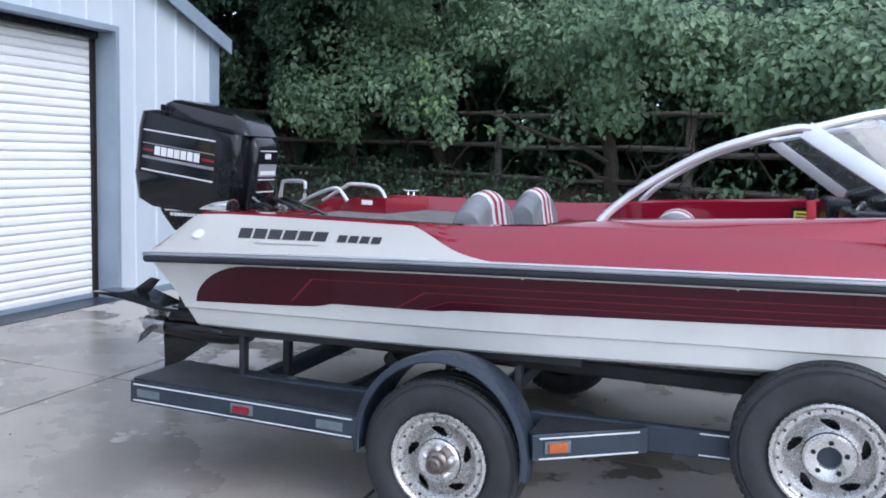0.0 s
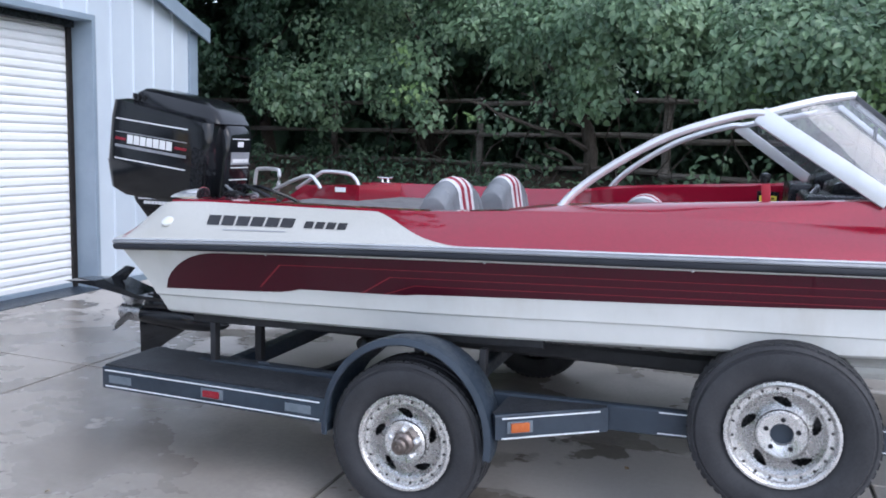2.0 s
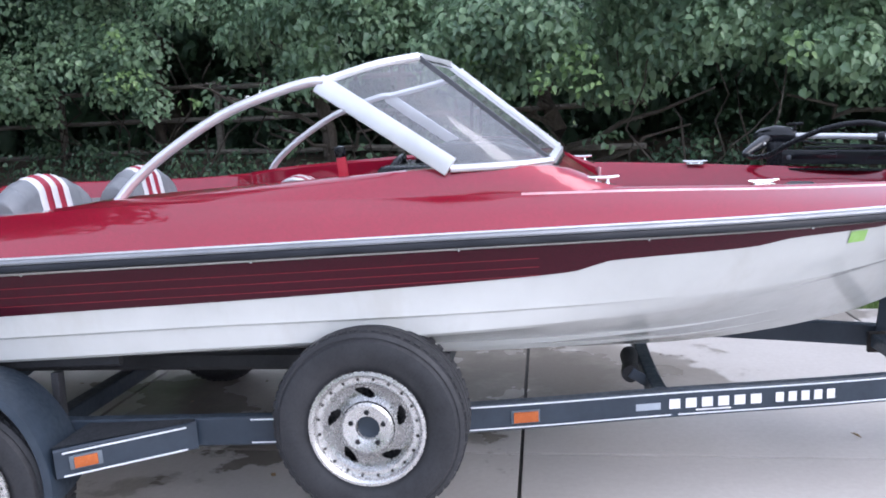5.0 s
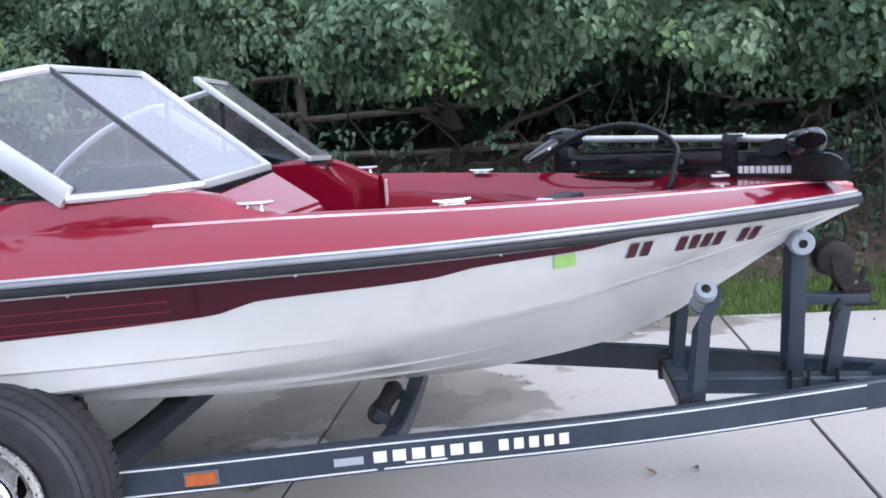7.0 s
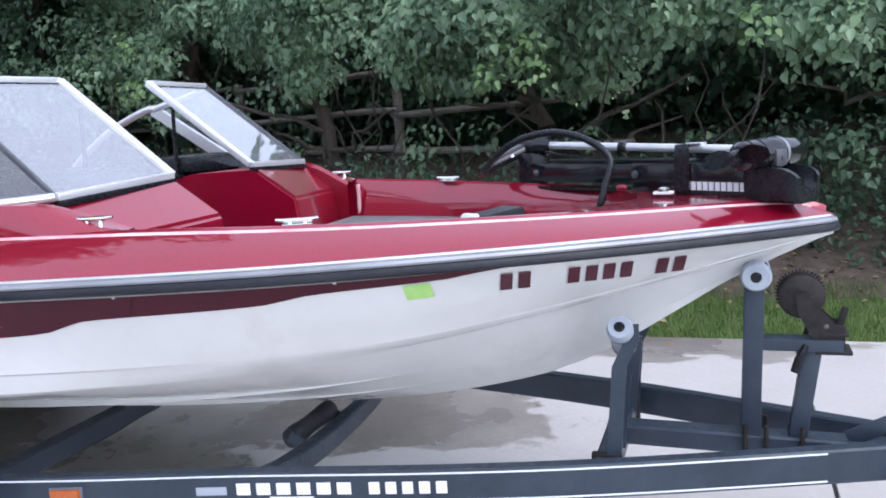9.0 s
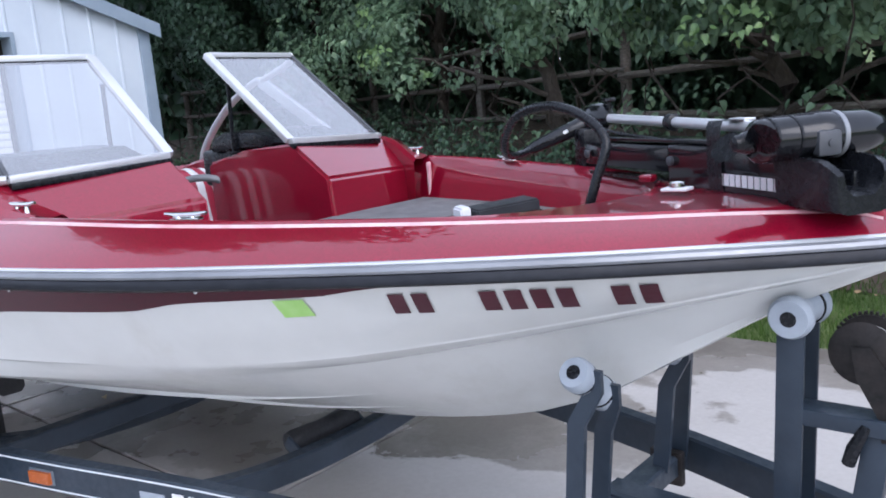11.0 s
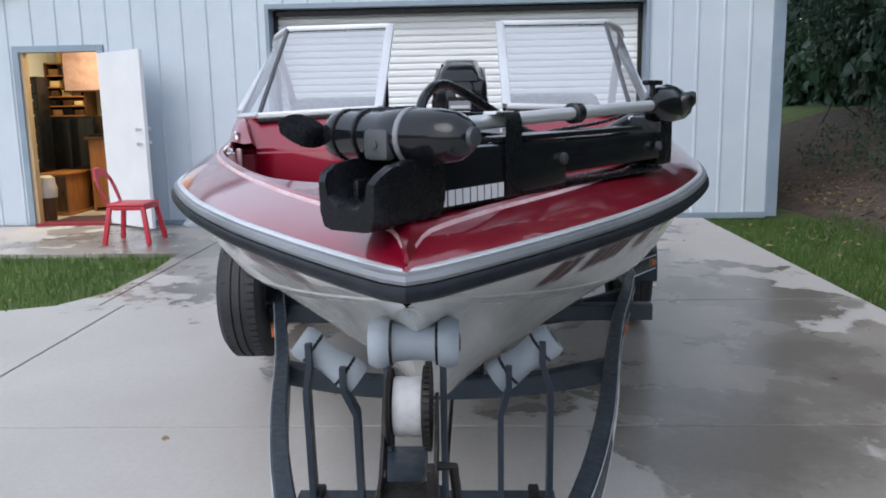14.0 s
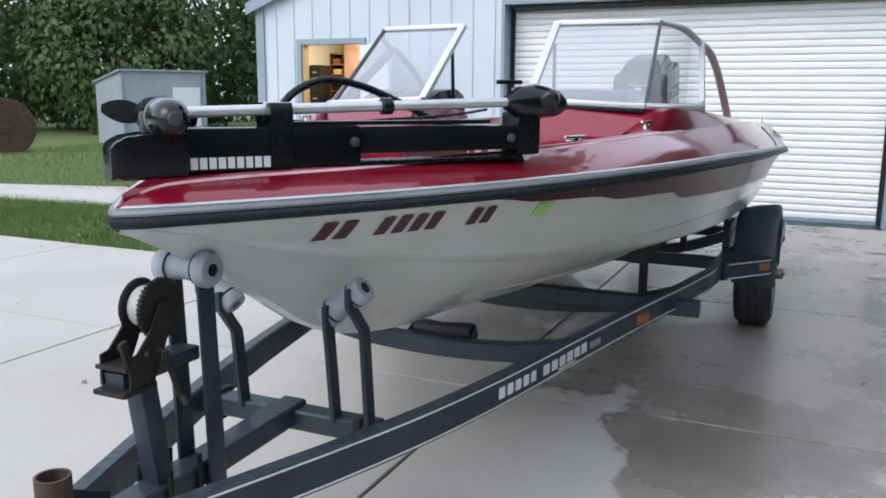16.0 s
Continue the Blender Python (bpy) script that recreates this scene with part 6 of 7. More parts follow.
tray(1.01, 1.09, -0.045, 0.045, 1.222, 1.345, "head_bracket", M["black_plastic"], 0.012)
# moulded nose cradle with its open top
CRADLE = [(-0.066, 1.300), (-0.064, 1.235), (-0.056, 1.206), (-0.040, 1.196), (0.040, 1.196), (0.056, 1.206), (0.064, 1.235), (0.066, 1.300), (0.050, 1.302), (0.044, 1.268), (0.026, 1.246), (-0.026, 1.246), (-0.044, 1.268), (-0.050, 1.302)]
rows = []
for u, k, cut in ((-0.078, 0.86, 0.030), (-0.068, 0.96, 0.018), (-0.045, 1.0, 0.006), (0.0, 1.0, 0.0), (0.085, 1.0, 0.0)):
    c = A + d * u
    rows.append([(c.x + nrm.x * w * k, c.y + nrm.y * w * k, max(1.198, z - cut * (z - 1.196) / 0.104)) for w, z in CRADLE])
part("nose_cradle", loft(rows, None, True, True), M["black_plastic"], tm, "moulded black nose cradle")
for w0 in (-0.022, 0.010):
    tray(-0.04, 0.06, w0, w0 + 0.012, 1.240, 1.272, "cradle_rib", M["black_plastic"], 0.004)
for w0, lab in ((0.0485, 1), (-0.0485, -1)):
    o2 = A + d * (0.07 if lab < 0 else 0.30) + nrm * w0
    al = d if lab < 0 else -d
    zl = 1.218 if lab < 0 else 1.228
    for k in range(10):
        p0 = o2 + al * (k * 0.0215)
        q = p0 + al * 0.0165
        bm = bmesh.new()
        vs = [bm.verts.new(v) for v in ((p0.x, p0.y, zl), (q.x, q.y, zl), (q.x, q.y, zl + 0.026), (p0.x, p0.y, zl + 0.026))]
        f = bm.faces.new(vs)
        r = bmesh.ops.extrude_face_region(bm, geom=[f])
        bmesh.ops.translate(bm, verts=[v for v in r["geom"] if isinstance(v, bmesh.types.BMVert)], vec=nrm * 0.0018 * lab)
        part("letter_block", bm, M["letter_white"], base, smooth=False)
    p0 = o2 + al * 0.235
    part("oval_mark", lathe([(0.008, 0.0), (0.008, 0.0015), (0.0, 0.0015)], (p0.x, p0.y, zl + 0.019), nrm * lab, 16), M["letter_white"], base)
for u in (0.50, 0.98):
    for w0 in (-0.052, 0.052):
        p0 = A + d * u + nrm * w0
        part("pivot_bolt", lathe([(0.012, -0.004), (0.012, 0.004), (0.006, 0.007), (0.0, 0.007)], (p0.x, p0.y, 1.272), nrm * (1 if w0 > 0 else -1), 12), M["grey_plastic"], tm)
s0, s1 = Vector((2.955, 4.225, 1.345)), Vector((2.17, 4.800, 1.372))
part("shaft", tube([s0, s1], 0.0135, 14), M["alu"], tm, "polished steel shaft")
part("shaft_collar", lathe([(0.016, 0), (0.022, 0.004), (0.022, 0.03), (0.016, 0.034)], s0 + (s1 - s0) * 0.55, s1 - s0, 16), M["black_plastic"], tm)
ml = Vector((0.605, 0.797, 0.0)).normalized()
mo = Vector((2.962, 4.222, 1.336))
pod = part("motor_pod", lathe([(0.0, -0.150), (0.03, -0.148), (0.040, -0.138), (0.042, -0.125), (0.042, -0.02), (0.044, -0.016), (0.044, 0.02), (0.043, 0.085), (0.036, 0.120), (0.022, 0.140), (0.008, 0.147), (0.0, 0.148)], mo, ml, 32), M["black"], tm, "torpedo-shaped black motor pod")
part("pod_band", lathe([(0.0435, 0.022), (0.0458, 0.023), (0.0458, 0.032), (0.0435, 0.033)], mo, ml, 32, None, False), M["alu_strip"], pod)
sd = Vector((ml.y, -ml.x, 0))
pc = mo - ml * 0.012 + sd * 0.040 + Vector((0, 0, -0.012))
part("pod_clamp", beam(pc - ml * 0.026 + sd * -0.004, pc + ml * 0.026 + sd * -0.004, 0.026, 0.050, 0.010), M["grey_plastic"], pod, "dark grey cast clamp")
part("clamp_screw", lathe([(0.007, 0.0), (0.007, 0.004), (0.0, 0.005)], pc + sd * 0.008, sd, 10), M["grey_plastic"], pod)
for u in (-0.118, -0.070):
    part("pod_ring", lathe([(0.0415, u), (0.0445, u + 0.001), (0.0445, u + 0.006), (0.0415, u + 0.007)], mo, ml, 32, None, False), M["black_plastic"], pod)
part("nose_ring", lathe([(0.012, 0.140), (0.016, 0.143), (0.014, 0.150), (0.0, 0.151)], mo, ml, 16), M["grey_plastic"], pod)
part("pod_rib", tube([mo + ml * 0.03 + Vector((0, 0, 0.044)), mo - ml * 0.13 + Vector((0, 0, 0.040))], 0.004, 6), M["black_plastic"], pod)
ph = mo - ml * 0.158
for k, a in enumerate((0.12, 0.12 + math.pi)):
    e = Vector((math.cos(a), 0, math.sin(a)))
    e = (e - ml * e.dot(ml)).normalized()
    f2 = ml.cross(e)
    rows = []
    for r in steps(0.010, 0.112, 8):
        wd = 0.006 + 0.024 * math.sin(math.pi * min(1.0, (r - 0.004) / 0.112)) ** 0.8
        rows.append([ph + e * r + (f2 * math.cos(0.4) + ml * math.sin(0.4)) * (u * wd) - ml * (r * 0.06) for u in steps(-1, 1, 4)])
    bm = loft(rows)
    bmesh.ops.solidify(bm, geom=list(bm.faces), thickness=0.004)
    part("weedless_blade", bm, M["black_plastic"], tm)
part("prop_hub", lathe([(0.0, -0.03), (0.014, -0.026), (0.022, 0.0), (0.022, 0.02)], ph, ml, 16), M["black_plastic"], tm)
# steering head with its foot pedal mount
hd = part("steering_head", loft([[s1 + (s1 - s0).normalized() * u + Vector((0, 0, 0.0)) + Vector((d.y, -d.x, 0)) * (wy * math.cos(a)) + Vector((0, 0, 1)) * (wz * math.sin(a) - dz) for a in steps(0, 2 * math.pi, 12)[:-1]] for u, wy, wz, dz in ((-0.05, 0.02, 0.02, 0.0), (-0.02, 0.04, 0.042, 0.0), (0.05, 0.048, 0.05, 0.0), (0.12, 0.042, 0.040, 0.006), (0.15, 0.022, 0.022, 0.01))], None, True, True), M["black"], tm, "black steering head")
pk = s1 - (s1 - s0).normalized() * 0.03
part("head_lever", beam(pk + Vector((-0.02, 0.02, 0.055)), pk + Vector((0.04, -0.03, 0.055)), 0.016, 0.012), M["black_plastic"], tm)
part("lever_stem", lathe([(0.007, 0), (0.007, 0.05)], pk + Vector((0.01, -0.005, 0.01)), (0, 0, 1), 10), M["black_plastic"], tm)
st_c = A + d * 0.31
part("tie_strap", loft([[Vector((st_c.x, st_c.y, 0)) + d * u + nrm * (0.053 * max(-1, min(1, 1.5 * math.cos(a)))) + Vector((0, 0, 1.291 + 0.077 * max(-1, min(1, 1.4 * math.sin(a))))) for a in steps(0, 2 * math.pi, 20)] for u in (-0.028, 0.028)]), M["black_plastic"], tm, "black tie-down strap")
part("strap_buckle", beam(st_c + nrm * -0.02 + Vector((0, 0, 0.152)) - d * 0.03, st_c + nrm * -0.02 + Vector((0, 0, 0.152)) + d * 0.03, 0.03, 0.006, 0.002), M["alu"], tm)
part("cable_loop", tube(smooth_path([(1.97, 4.70, 1.292), (1.975, 4.60, 1.283), (2.02, 4.49, 1.30), (2.09, 4.40, 1.355), (2.20, 4.31, 1.412), (2.33, 4.26, 1.430), (2.44, 4.23, 1.40), (2.505, 4.213, 1.34), (2.49, 4.19, 1.26), (2.47, 4.18, 1.19), (2.43, 4.20, 1.11)], 6), 0.0115, 10), M["black_plastic"], tm, "thick dark grey control cable")
part("thin_wire", tube(smooth_path([(2.75, 4.34, 1.33), (2.6, 4.43, 1.318), (2.45, 4.53, 1.325), (2.3, 4.64, 1.335), (2.2, 4.71, 1.35)], 5), 0.004, 6), M["black_plastic"], tm)

# long tapering control head that carries the cable
h0, h1 = Vector((1.955, 4.695, 1.288)), Vector((2.15, 4.885, 1.405))
hd_d = (h1 - h0).normalized()
hd_s = hd_d.cross(Vector((0, 0, 1))).normalized()
hd_u = hd_s.cross(hd_d)
rows = []
for u, wa, wb, dz in ((0.0, 0.012, 0.012, 0.0), (0.02, 0.020, 0.018, 0.0), (0.10, 0.030, 0.024, -0.004), (0.19, 0.038, 0.030, -0.012), (0.25, 0.038, 0.030, -0.020), (0.285, 0.030, 0.018, -0.016), (0.30, 0.012, 0.008, -0.010)):
    rows.append([h0 + hd_d * u + hd_s * (wa * math.cos(a)) + hd_u * (wb * math.copysign(abs(math.sin(a)) ** 0.7, math.sin(a)) + dz) for a in steps(0, 2 * math.pi, 16)[:-1]])
wedge = part("control_head", loft(rows, None, True, True), M["black"], tm, "long tapering black control head")
part("head_mark", beam(h0 + hd_d * 0.12 + hd_s * 0.032, h0 + hd_d * 0.135 + hd_s * 0.032, 0.004, 0.010, 0), M["letter_white"], wedge, smooth=False)

# ---- writing and lamps on the trailer rails ----
RAILF = hermite([x for x, h in RAIL], [h for x, h in RAIL])


def rail_face(x, sgn, z, lift):
    dd = (RAILF(x + 0.02) - RAILF(x - 0.02)) / 0.04
    n = Vector((-dd, 1, 0)).normalized()
    return Vector((x, CY + sgn * (RAILF(x) + splay(x, sgn) - 0.028), z)) + Vector((n.x, sgn * n.y, 0)) * (0.026 + lift)


def rail_patch(x0, x1, z0, z1, sgn, mat, name, label="", lift=0.002):
    rows = [[rail_face(x, sgn, z, lift) for z in (z0, z1)] for x in (x0, x1)]
    bm = loft(rows)
    r = bmesh.ops.extrude_face_region(bm, geom=list(bm.faces))
    bmesh.ops.translate(bm, verts=[v for v in r["geom"] if isinstance(v, bmesh.types.BMVert)], vec=(0, -sgn * (lift + 0.001), 0))
    return part(name, bm, mat, trailer, label, smooth=False)


for sgn in (-1, 1):
    for x0, k in ((1.452, 6), (1.845, 5)):
        for i in range(k):
            a = x0 + i * 0.060 if k == 6 else x0 + i * 0.048
            rail_patch(a, a + (0.040 if k == 6 else 0.030), 0.436, 0.472, sgn, M["letter_white"], "letter_block")
    rail_patch(1.55, 1.68, 0.424, 0.429, sgn, M["letter_white"], "letter_block")
    rail_patch(1.33, 1.42, 0.437, 0.462, sgn, M["roller"], "plain_decal")
    rail_patch(0.885, 0.985, 0.428, 0.474, sgn, M["decal_faded"], "marker_lamp", "", 0.004)
    rail_patch(0.892, 0.978, 0.433, 0.469, sgn, M["amber"], "marker_lens", "amber side marker lens", 0.014)

# ---- lit workshop seen through the side door ----
lamp = new("workshop_lamp", bpy.data.lights.new("workshop_lamp", "AREA"))
lamp.data.energy, lamp.data.size, lamp.data.color = 34, 0.8, (1.0, 0.74, 0.36)
lamp.matrix_world = look((BX - 0.9, -0.55, 2.44), (BX - 1.0, -0.6, 0))
M["pink"] = surface("pink_poster", (0.42, 0.26, 0.27), (0.62, 0.45, 0.46), 7, (0.4, 0.6))
M["bag"] = surface("white_bin_liner", (0.5, 0.47, 0.42), (0.66, 0.62, 0.55), 9, (0.3, 0.5), grain=30, relief=0.6, depth=0.01)
M["brown_box"] = surface("brown_card", (0.16, 0.085, 0.035), (0.3, 0.17, 0.07), 9, (0.6, 0.8))
M["dark_wood"] = surface("dark_varnished_wood", (0.05, 0.022, 0.01), (0.11, 0.05, 0.02), 5, (0.3, 0.5), grain=30, stretch=(6, 6, 0.8))

screen = thing("partition", (BX - 2.1, -0.4, 0), "cream partition wall in the workshop", "partition")
part("board", box(BX - 2.18, BX - 2.08, -1.68, 1.68, 0, 2.5), M["room_wall"], screen, smooth=False)
cab = thing("wood_cabinet", (BX - 1.2, -1.3, 0), "low orange-brown wooden cabinet inside the doorway", "cabinet")
part("body", box(BX - 1.55, BX - 0.88, -1.49, -1.09, 0.03, 0.54, 0.006), M["wood_warm"], cab)
part("top", box(BX - 1.58, BX - 0.85, -1.52, -1.06, 0.54, 0.565, 0.005), M["wood_warm"], cab)
part("plinth", box(BX - 1.56, BX - 0.86, -1.50, -1.07, 0.0, 0.035, 0.004), M["wood_warm"], cab)
dr = part("door", box(BX - 0.884, BX - 0.868, -1.47, -1.11, 0.06, 0.52, 0.004), M["dark_wood"], cab)
part("handle", box(BX - 0.868, BX - 0.855, -1.16, -1.145, 0.26, 0.34, 0.003), M["dark_steel"], dr)
blk = thing("black_locker", (BX - 1.4, -1.3, 0), "wide black metal locker behind the wooden cabinet", "locker")
part("body", box(BX - 1.95, BX - 1.60, -1.66, -1.00, 0.02, 1.30, 0.008), M["black_plastic"], blk)
for y0 in (-1.64, -1.32):
    part("door", box(BX - 1.602, BX - 1.588, y0, y0 + 0.30, 0.06, 1.27, 0.004), M["black"], blk)
tall = thing("drawer_tower", (BX - 1.3, -1.6, 0), "tall black drawer tower with pale label slots", "drawers")
part("body", box(BX - 1.42, BX - 1.12, -1.69, -1.50, 0.0, 1.84, 0.006), M["black_plastic"], tall)
for i in range(6):
    z = 0.62 + 0.2 * i
    dw = part("drawer", box(BX - 1.121, BX - 1.108, -1.68, -1.51, z, z + 0.18, 0.003), M["black"], tall)
    part("label_slot", box(BX - 1.109, BX - 1.105, -1.63, -1.56, z + 0.10, z + 0.115), M["alu"], dw, smooth=False)
rack = thing("shelf_rack", (BX - 1.8, -1.4, 0), "brown wooden shelving crammed with small boxes", "shelf")
for y in (-1.69, -1.16):
    part("upright", box(BX - 2.06, BX - 1.72, y, y + 0.02, 1.30, 2.05), M["dark_wood"], rack, smooth=False)
for z in (1.305, 1.44, 1.57, 1.70, 1.86, 2.03):
    part("shelf", box(BX - 2.06, BX - 1.72, -1.67, -1.16, z, z + 0.015), M["wood_warm"], rack, smooth=False)
for i in range(15):
    z = (1.321, 1.456, 1.586, 1.716, 1.876)[i % 5]
    y = -1.65 + 0.16 * (i // 5) + random.uniform(0, 0.02)
    bx = thing("storage_box", (BX - 1.9, y, z), "small box standing on the workshop shelf", "box", "boxes on the shelf")
    part("carton", box(BX - 2.0, BX - 1.74, y, y + random.uniform(0.09, 0.14), z, z + random.uniform(0.06, 0.10), 0.004), M[("brown_box", "black_plastic", "dark_wood", "room_wall")[i % 4]], bx)
poster = thing("framed_picture", (BX - 1.7, -1.2, 1.6), "pink and white framed picture hung high", "picture")
part("frame", box(BX - 1.72, BX - 1.69, -1.42, -0.72, 1.64, 2.20, 0.008), M["dark_wood"], poster)
part("sheet", box(BX - 1.692, BX - 1.684, -1.40, -0.74, 1.66, 2.18), M["pink"], poster, smooth=False)
desk = thing("wooden_desk", (BX - 1.5, -0.6, 0), "orange-brown wooden desk with a dark top", "desk")
part("side_panel", box(BX - 2.0, BX - 1.35, -0.98, -0.94, 0.0, 0.98, 0.006), M["wood_warm"], desk)
part("front_panel", box(BX - 1.38, BX - 1.35, -0.94, 0.4, 0.05, 0.98, 0.004), M["wood_warm"], desk)
part("top", box(BX - 2.04, BX - 1.30, -1.02, 0.45, 0.98, 1.02, 0.006), M["dark_wood"], desk)
monitor = thing("desk_clutter", (BX - 1.6, -0.7, 1.02), "dark small equipment standing on the desk", "equipment")
part("case", box(BX - 1.9, BX - 1.7, -0.86, -0.55, 1.02, 1.42, 0.02), M["vinyl_grey"], monitor)
part("tray", box(BX - 1.55, BX - 1.38, -0.98, -0.70, 1.02, 1.06, 0.01), M["black_plastic"], monitor)
sack = thing("waste_bin", (BX - 0.5, -1.2, 0), "dark waste bin with a pale liner over its rim", "bin")
bc = Vector((BX - 0.42, -1.14, 0))
part("bin", lathe([(0.0, 0.0), (0.10, 0.0), (0.125, 0.40), (0.12, 0.40), (0.0, 0.38)], bc, (0, 0, 1), 24), M["dark_wood"], sack)
rows = [[bc + Vector((r * math.cos(a) * (1 + 0.10 * noise.noise((math.cos(a) * 3, math.sin(a) * 3, z * 9))), r * math.sin(a), z)) for a in steps(0, 2 * math.pi, 20)[:-1]] for z, r in ((0.30, 0.131), (0.38, 0.136), (0.42, 0.138), (0.47, 0.12), (0.55, 0.115), (0.58, 0.06))]
part("liner", loft(rows, None, True, True), M["bag"], sack)
mat_r = thing("door_mat", (BX - 0.4, -0.6, 0), "dark purple mat on the workshop floor", "mat")
M["purple"] = surface("purple_mat", (0.05, 0.02, 0.035), (0.09, 0.04, 0.06), 12, (0.8, 1.0), grain=160, relief=0.6)
part("mat_sheet", box(BX - 0.75, BX - 0.13, -1.0, -0.15, 0.001, 0.014, 0.004), M["purple"], mat_r)

# ---- red plastic chair ----
chair = thing("plastic_chair", (-4.2, 0.72, 0), "red moulded plastic chair on the concrete pad", "chair")
cx, cy = -4.17, 0.72
part("seat", box(cx - 0.20, cx + 0.20, cy - 0.21, cy + 0.21, 0.395, 0.425, 0.014, 3), M["chair_red"], chair)
part("seat_skirt", box(cx - 0.19, cx + 0.19, cy - 0.20, cy + 0.20, 0.355, 0.397, 0.012), M["chair_red"], chair)
for sx, sy in ((-1, -1), (1, -1), (-1, 1), (1, 1)):
    part("leg", beam((cx + sx * 0.175, cy + sy * 0.175, 0.39), (cx + sx * 0.225, cy + sy * 0.235, 0.001), 0.05, 0.045, 0.014, (sx, 0, 0)), M["chair_red"], chair)
hoop = smooth_path([(cx - 0.175, cy - 0.19, 0.39), (cx - 0.19, cy - 0.25, 0.56), (cx - 0.17, cy - 0.31, 0.70), (cx - 0.09, cy - 0.345, 0.775), (cx, cy - 0.35, 0.79), (cx + 0.09, cy - 0.345, 0.775), (cx + 0.17, cy - 0.31, 0.70), (cx + 0.19, cy - 0.25, 0.56), (cx + 0.175, cy - 0.19, 0.39)], 6)
mid = Vector((cx, cy - 0.26, 0.57))
rows = []
for p in hoop:
    q = p + (mid - p).normalized() * (0.05 if p.z < 0.72 else 0.085)
    n = Vector((0, -0.93, 0.35)) * 0.011
    rows.append([p - n, p + n, (p + q) / 2 + n * 1.4, q + n, q - n, (p + q) / 2 - n * 1.2])
part("back_hoop", loft(rows, None, True, True), M["chair_red"], chair, "rounded back with an open middle")
rock = thing("stone", (-5.2, 1.05, 0), "rough grey stone by the garage wall", "stone")
bm = bmesh.new()
bmesh.ops.create_icosphere(bm, subdivisions=2, radius=1.0)
for v in bm.verts:
    v.co *= 1 + 0.25 * noise.noise(v.co * 1.7)
    v.co = Vector((v.co.x * 0.13, v.co.y * 0.17, max(v.co.z, -0.5) * 0.10)) + Vector((-5.2, 1.05, 0.045))
part("stone_body", bm, M["shed_grey"], rock)

# ---- far shed and round timber ----
shed = thing("garden_shed", (-12.5, -10.8, 0), "small grey garden shed with a white door and lean-to roof", "shed")
S0, SF, SB = Vector((-11.15, -10.2, 0)), Vector((-0.862, 0.507, 0)), Vector((-0.507, -0.862, 0))
f, r = -SB, SF


def shed_pt(u, w, z):
    return S0 + SF * u + SB * w + Vector((0, 0, z))


def shed_panel(u0, u1, w0, w1, z0, z1, name, mat):
    a, b = shed_pt(u0, (w0 + w1) / 2, (z0 + z1) / 2), shed_pt(u1, (w0 + w1) / 2, (z0 + z1) / 2)
    return part(name, beam(a, b, abs(w1 - w0), z1 - z0, 0), mat, shed, smooth=False)


for name, quad in (("front_wall", ((0, 0), (2.12, 0))), ("side_wall", ((0, 0), (0, 2.7))), ("side_wall", ((2.12, 0), (2.12, 2.7))), ("rear_wall", ((0, 2.7), (2.12, 2.7)))):
    (u0, w0), (u1, w1) = quad
    zt = [1.93 - 0.10 * w for w in (w0, w1)]
    iu, iw = (0, 0.05 if w0 == 0 else -0.05) if u0 != u1 else (0.05 if u0 == 0 else -0.05, 0)
    rows = [[shed_pt(u0, w0, 0.05), shed_pt(u1, w1, 0.05), shed_pt(u1, w1, zt[1]), shed_pt(u0, w0, zt[0])], [shed_pt(u0 + iu, w0 + iw, 0.05), shed_pt(u1 + iu, w1 + iw, 0.05), shed_pt(u1 + iu, w1 + iw, zt[1]), shed_pt(u0 + iu, w0 + iw, zt[0])]]
    part(name, loft(rows, None, True, True), M["shed_grey"], shed, smooth=False)
rows = [[shed_pt(-0.06, -0.08, 1.935), shed_pt(2.18, -0.08, 1.935), shed_pt(2.18, -0.08, 1.985), shed_pt(-0.06, -0.08, 1.985)], [shed_pt(-0.06, 2.78, 1.655), shed_pt(2.18, 2.78, 1.655), shed_pt(2.18, 2.78, 1.705), shed_pt(-0.06, 2.78, 1.705)]]
part("roof", loft(rows, None, True, True), M["roof_steel"], shed, smooth=False)
for u in (0.0, 2.03):
    shed_panel(u, u + 0.09, -0.03, -0.002, 0.05, 1.93, "corner_trim", M["steel_trim"])
shed_panel(0.09, 2.03, -0.025, -0.002, 0.02, 0.12, "skirting", M["steel_trim"])
shed_panel(1.26, 1.96, -0.032, -0.003, 0.12, 1.55, "door", M["door_white"])
for u in (0.2, 1.0, 1.9):
    shed_panel(u, u + 0.2, 0.1, 0.4, -0.05, 0.06, "footing", M["bark"])
spool = thing("timber_round", (-9.3, -12.2, 0), "big round brown timber disc beyond the lawn", "timber disc")
part("disc", lathe([(0.0, -0.2), (0.68, -0.2), (0.70, -0.18), (0.70, 0.18), (0.68, 0.2), (0.0, 0.2)], (-9.45, -12.35, 0.56), f, 40), M["old_timber"], spool)
part("hub", lathe([(0.12, 0.2), (0.12, 0.24), (0.0, 0.24)], (-9.45, -12.35, 0.56), f, 20), M["bark"], spool)

# ---- split-rail fence on the bank ----
fence = thing("rail_fence", (0, 9.2, 0.2), "weathered split-rail timber fence under the trees", "fence")


def hedge_y(x):
    """Depth of the leafy hedge: it stands further back towards the garage."""
    return 9.1 - 0.36 * max(-5.0, min(2.6, x))


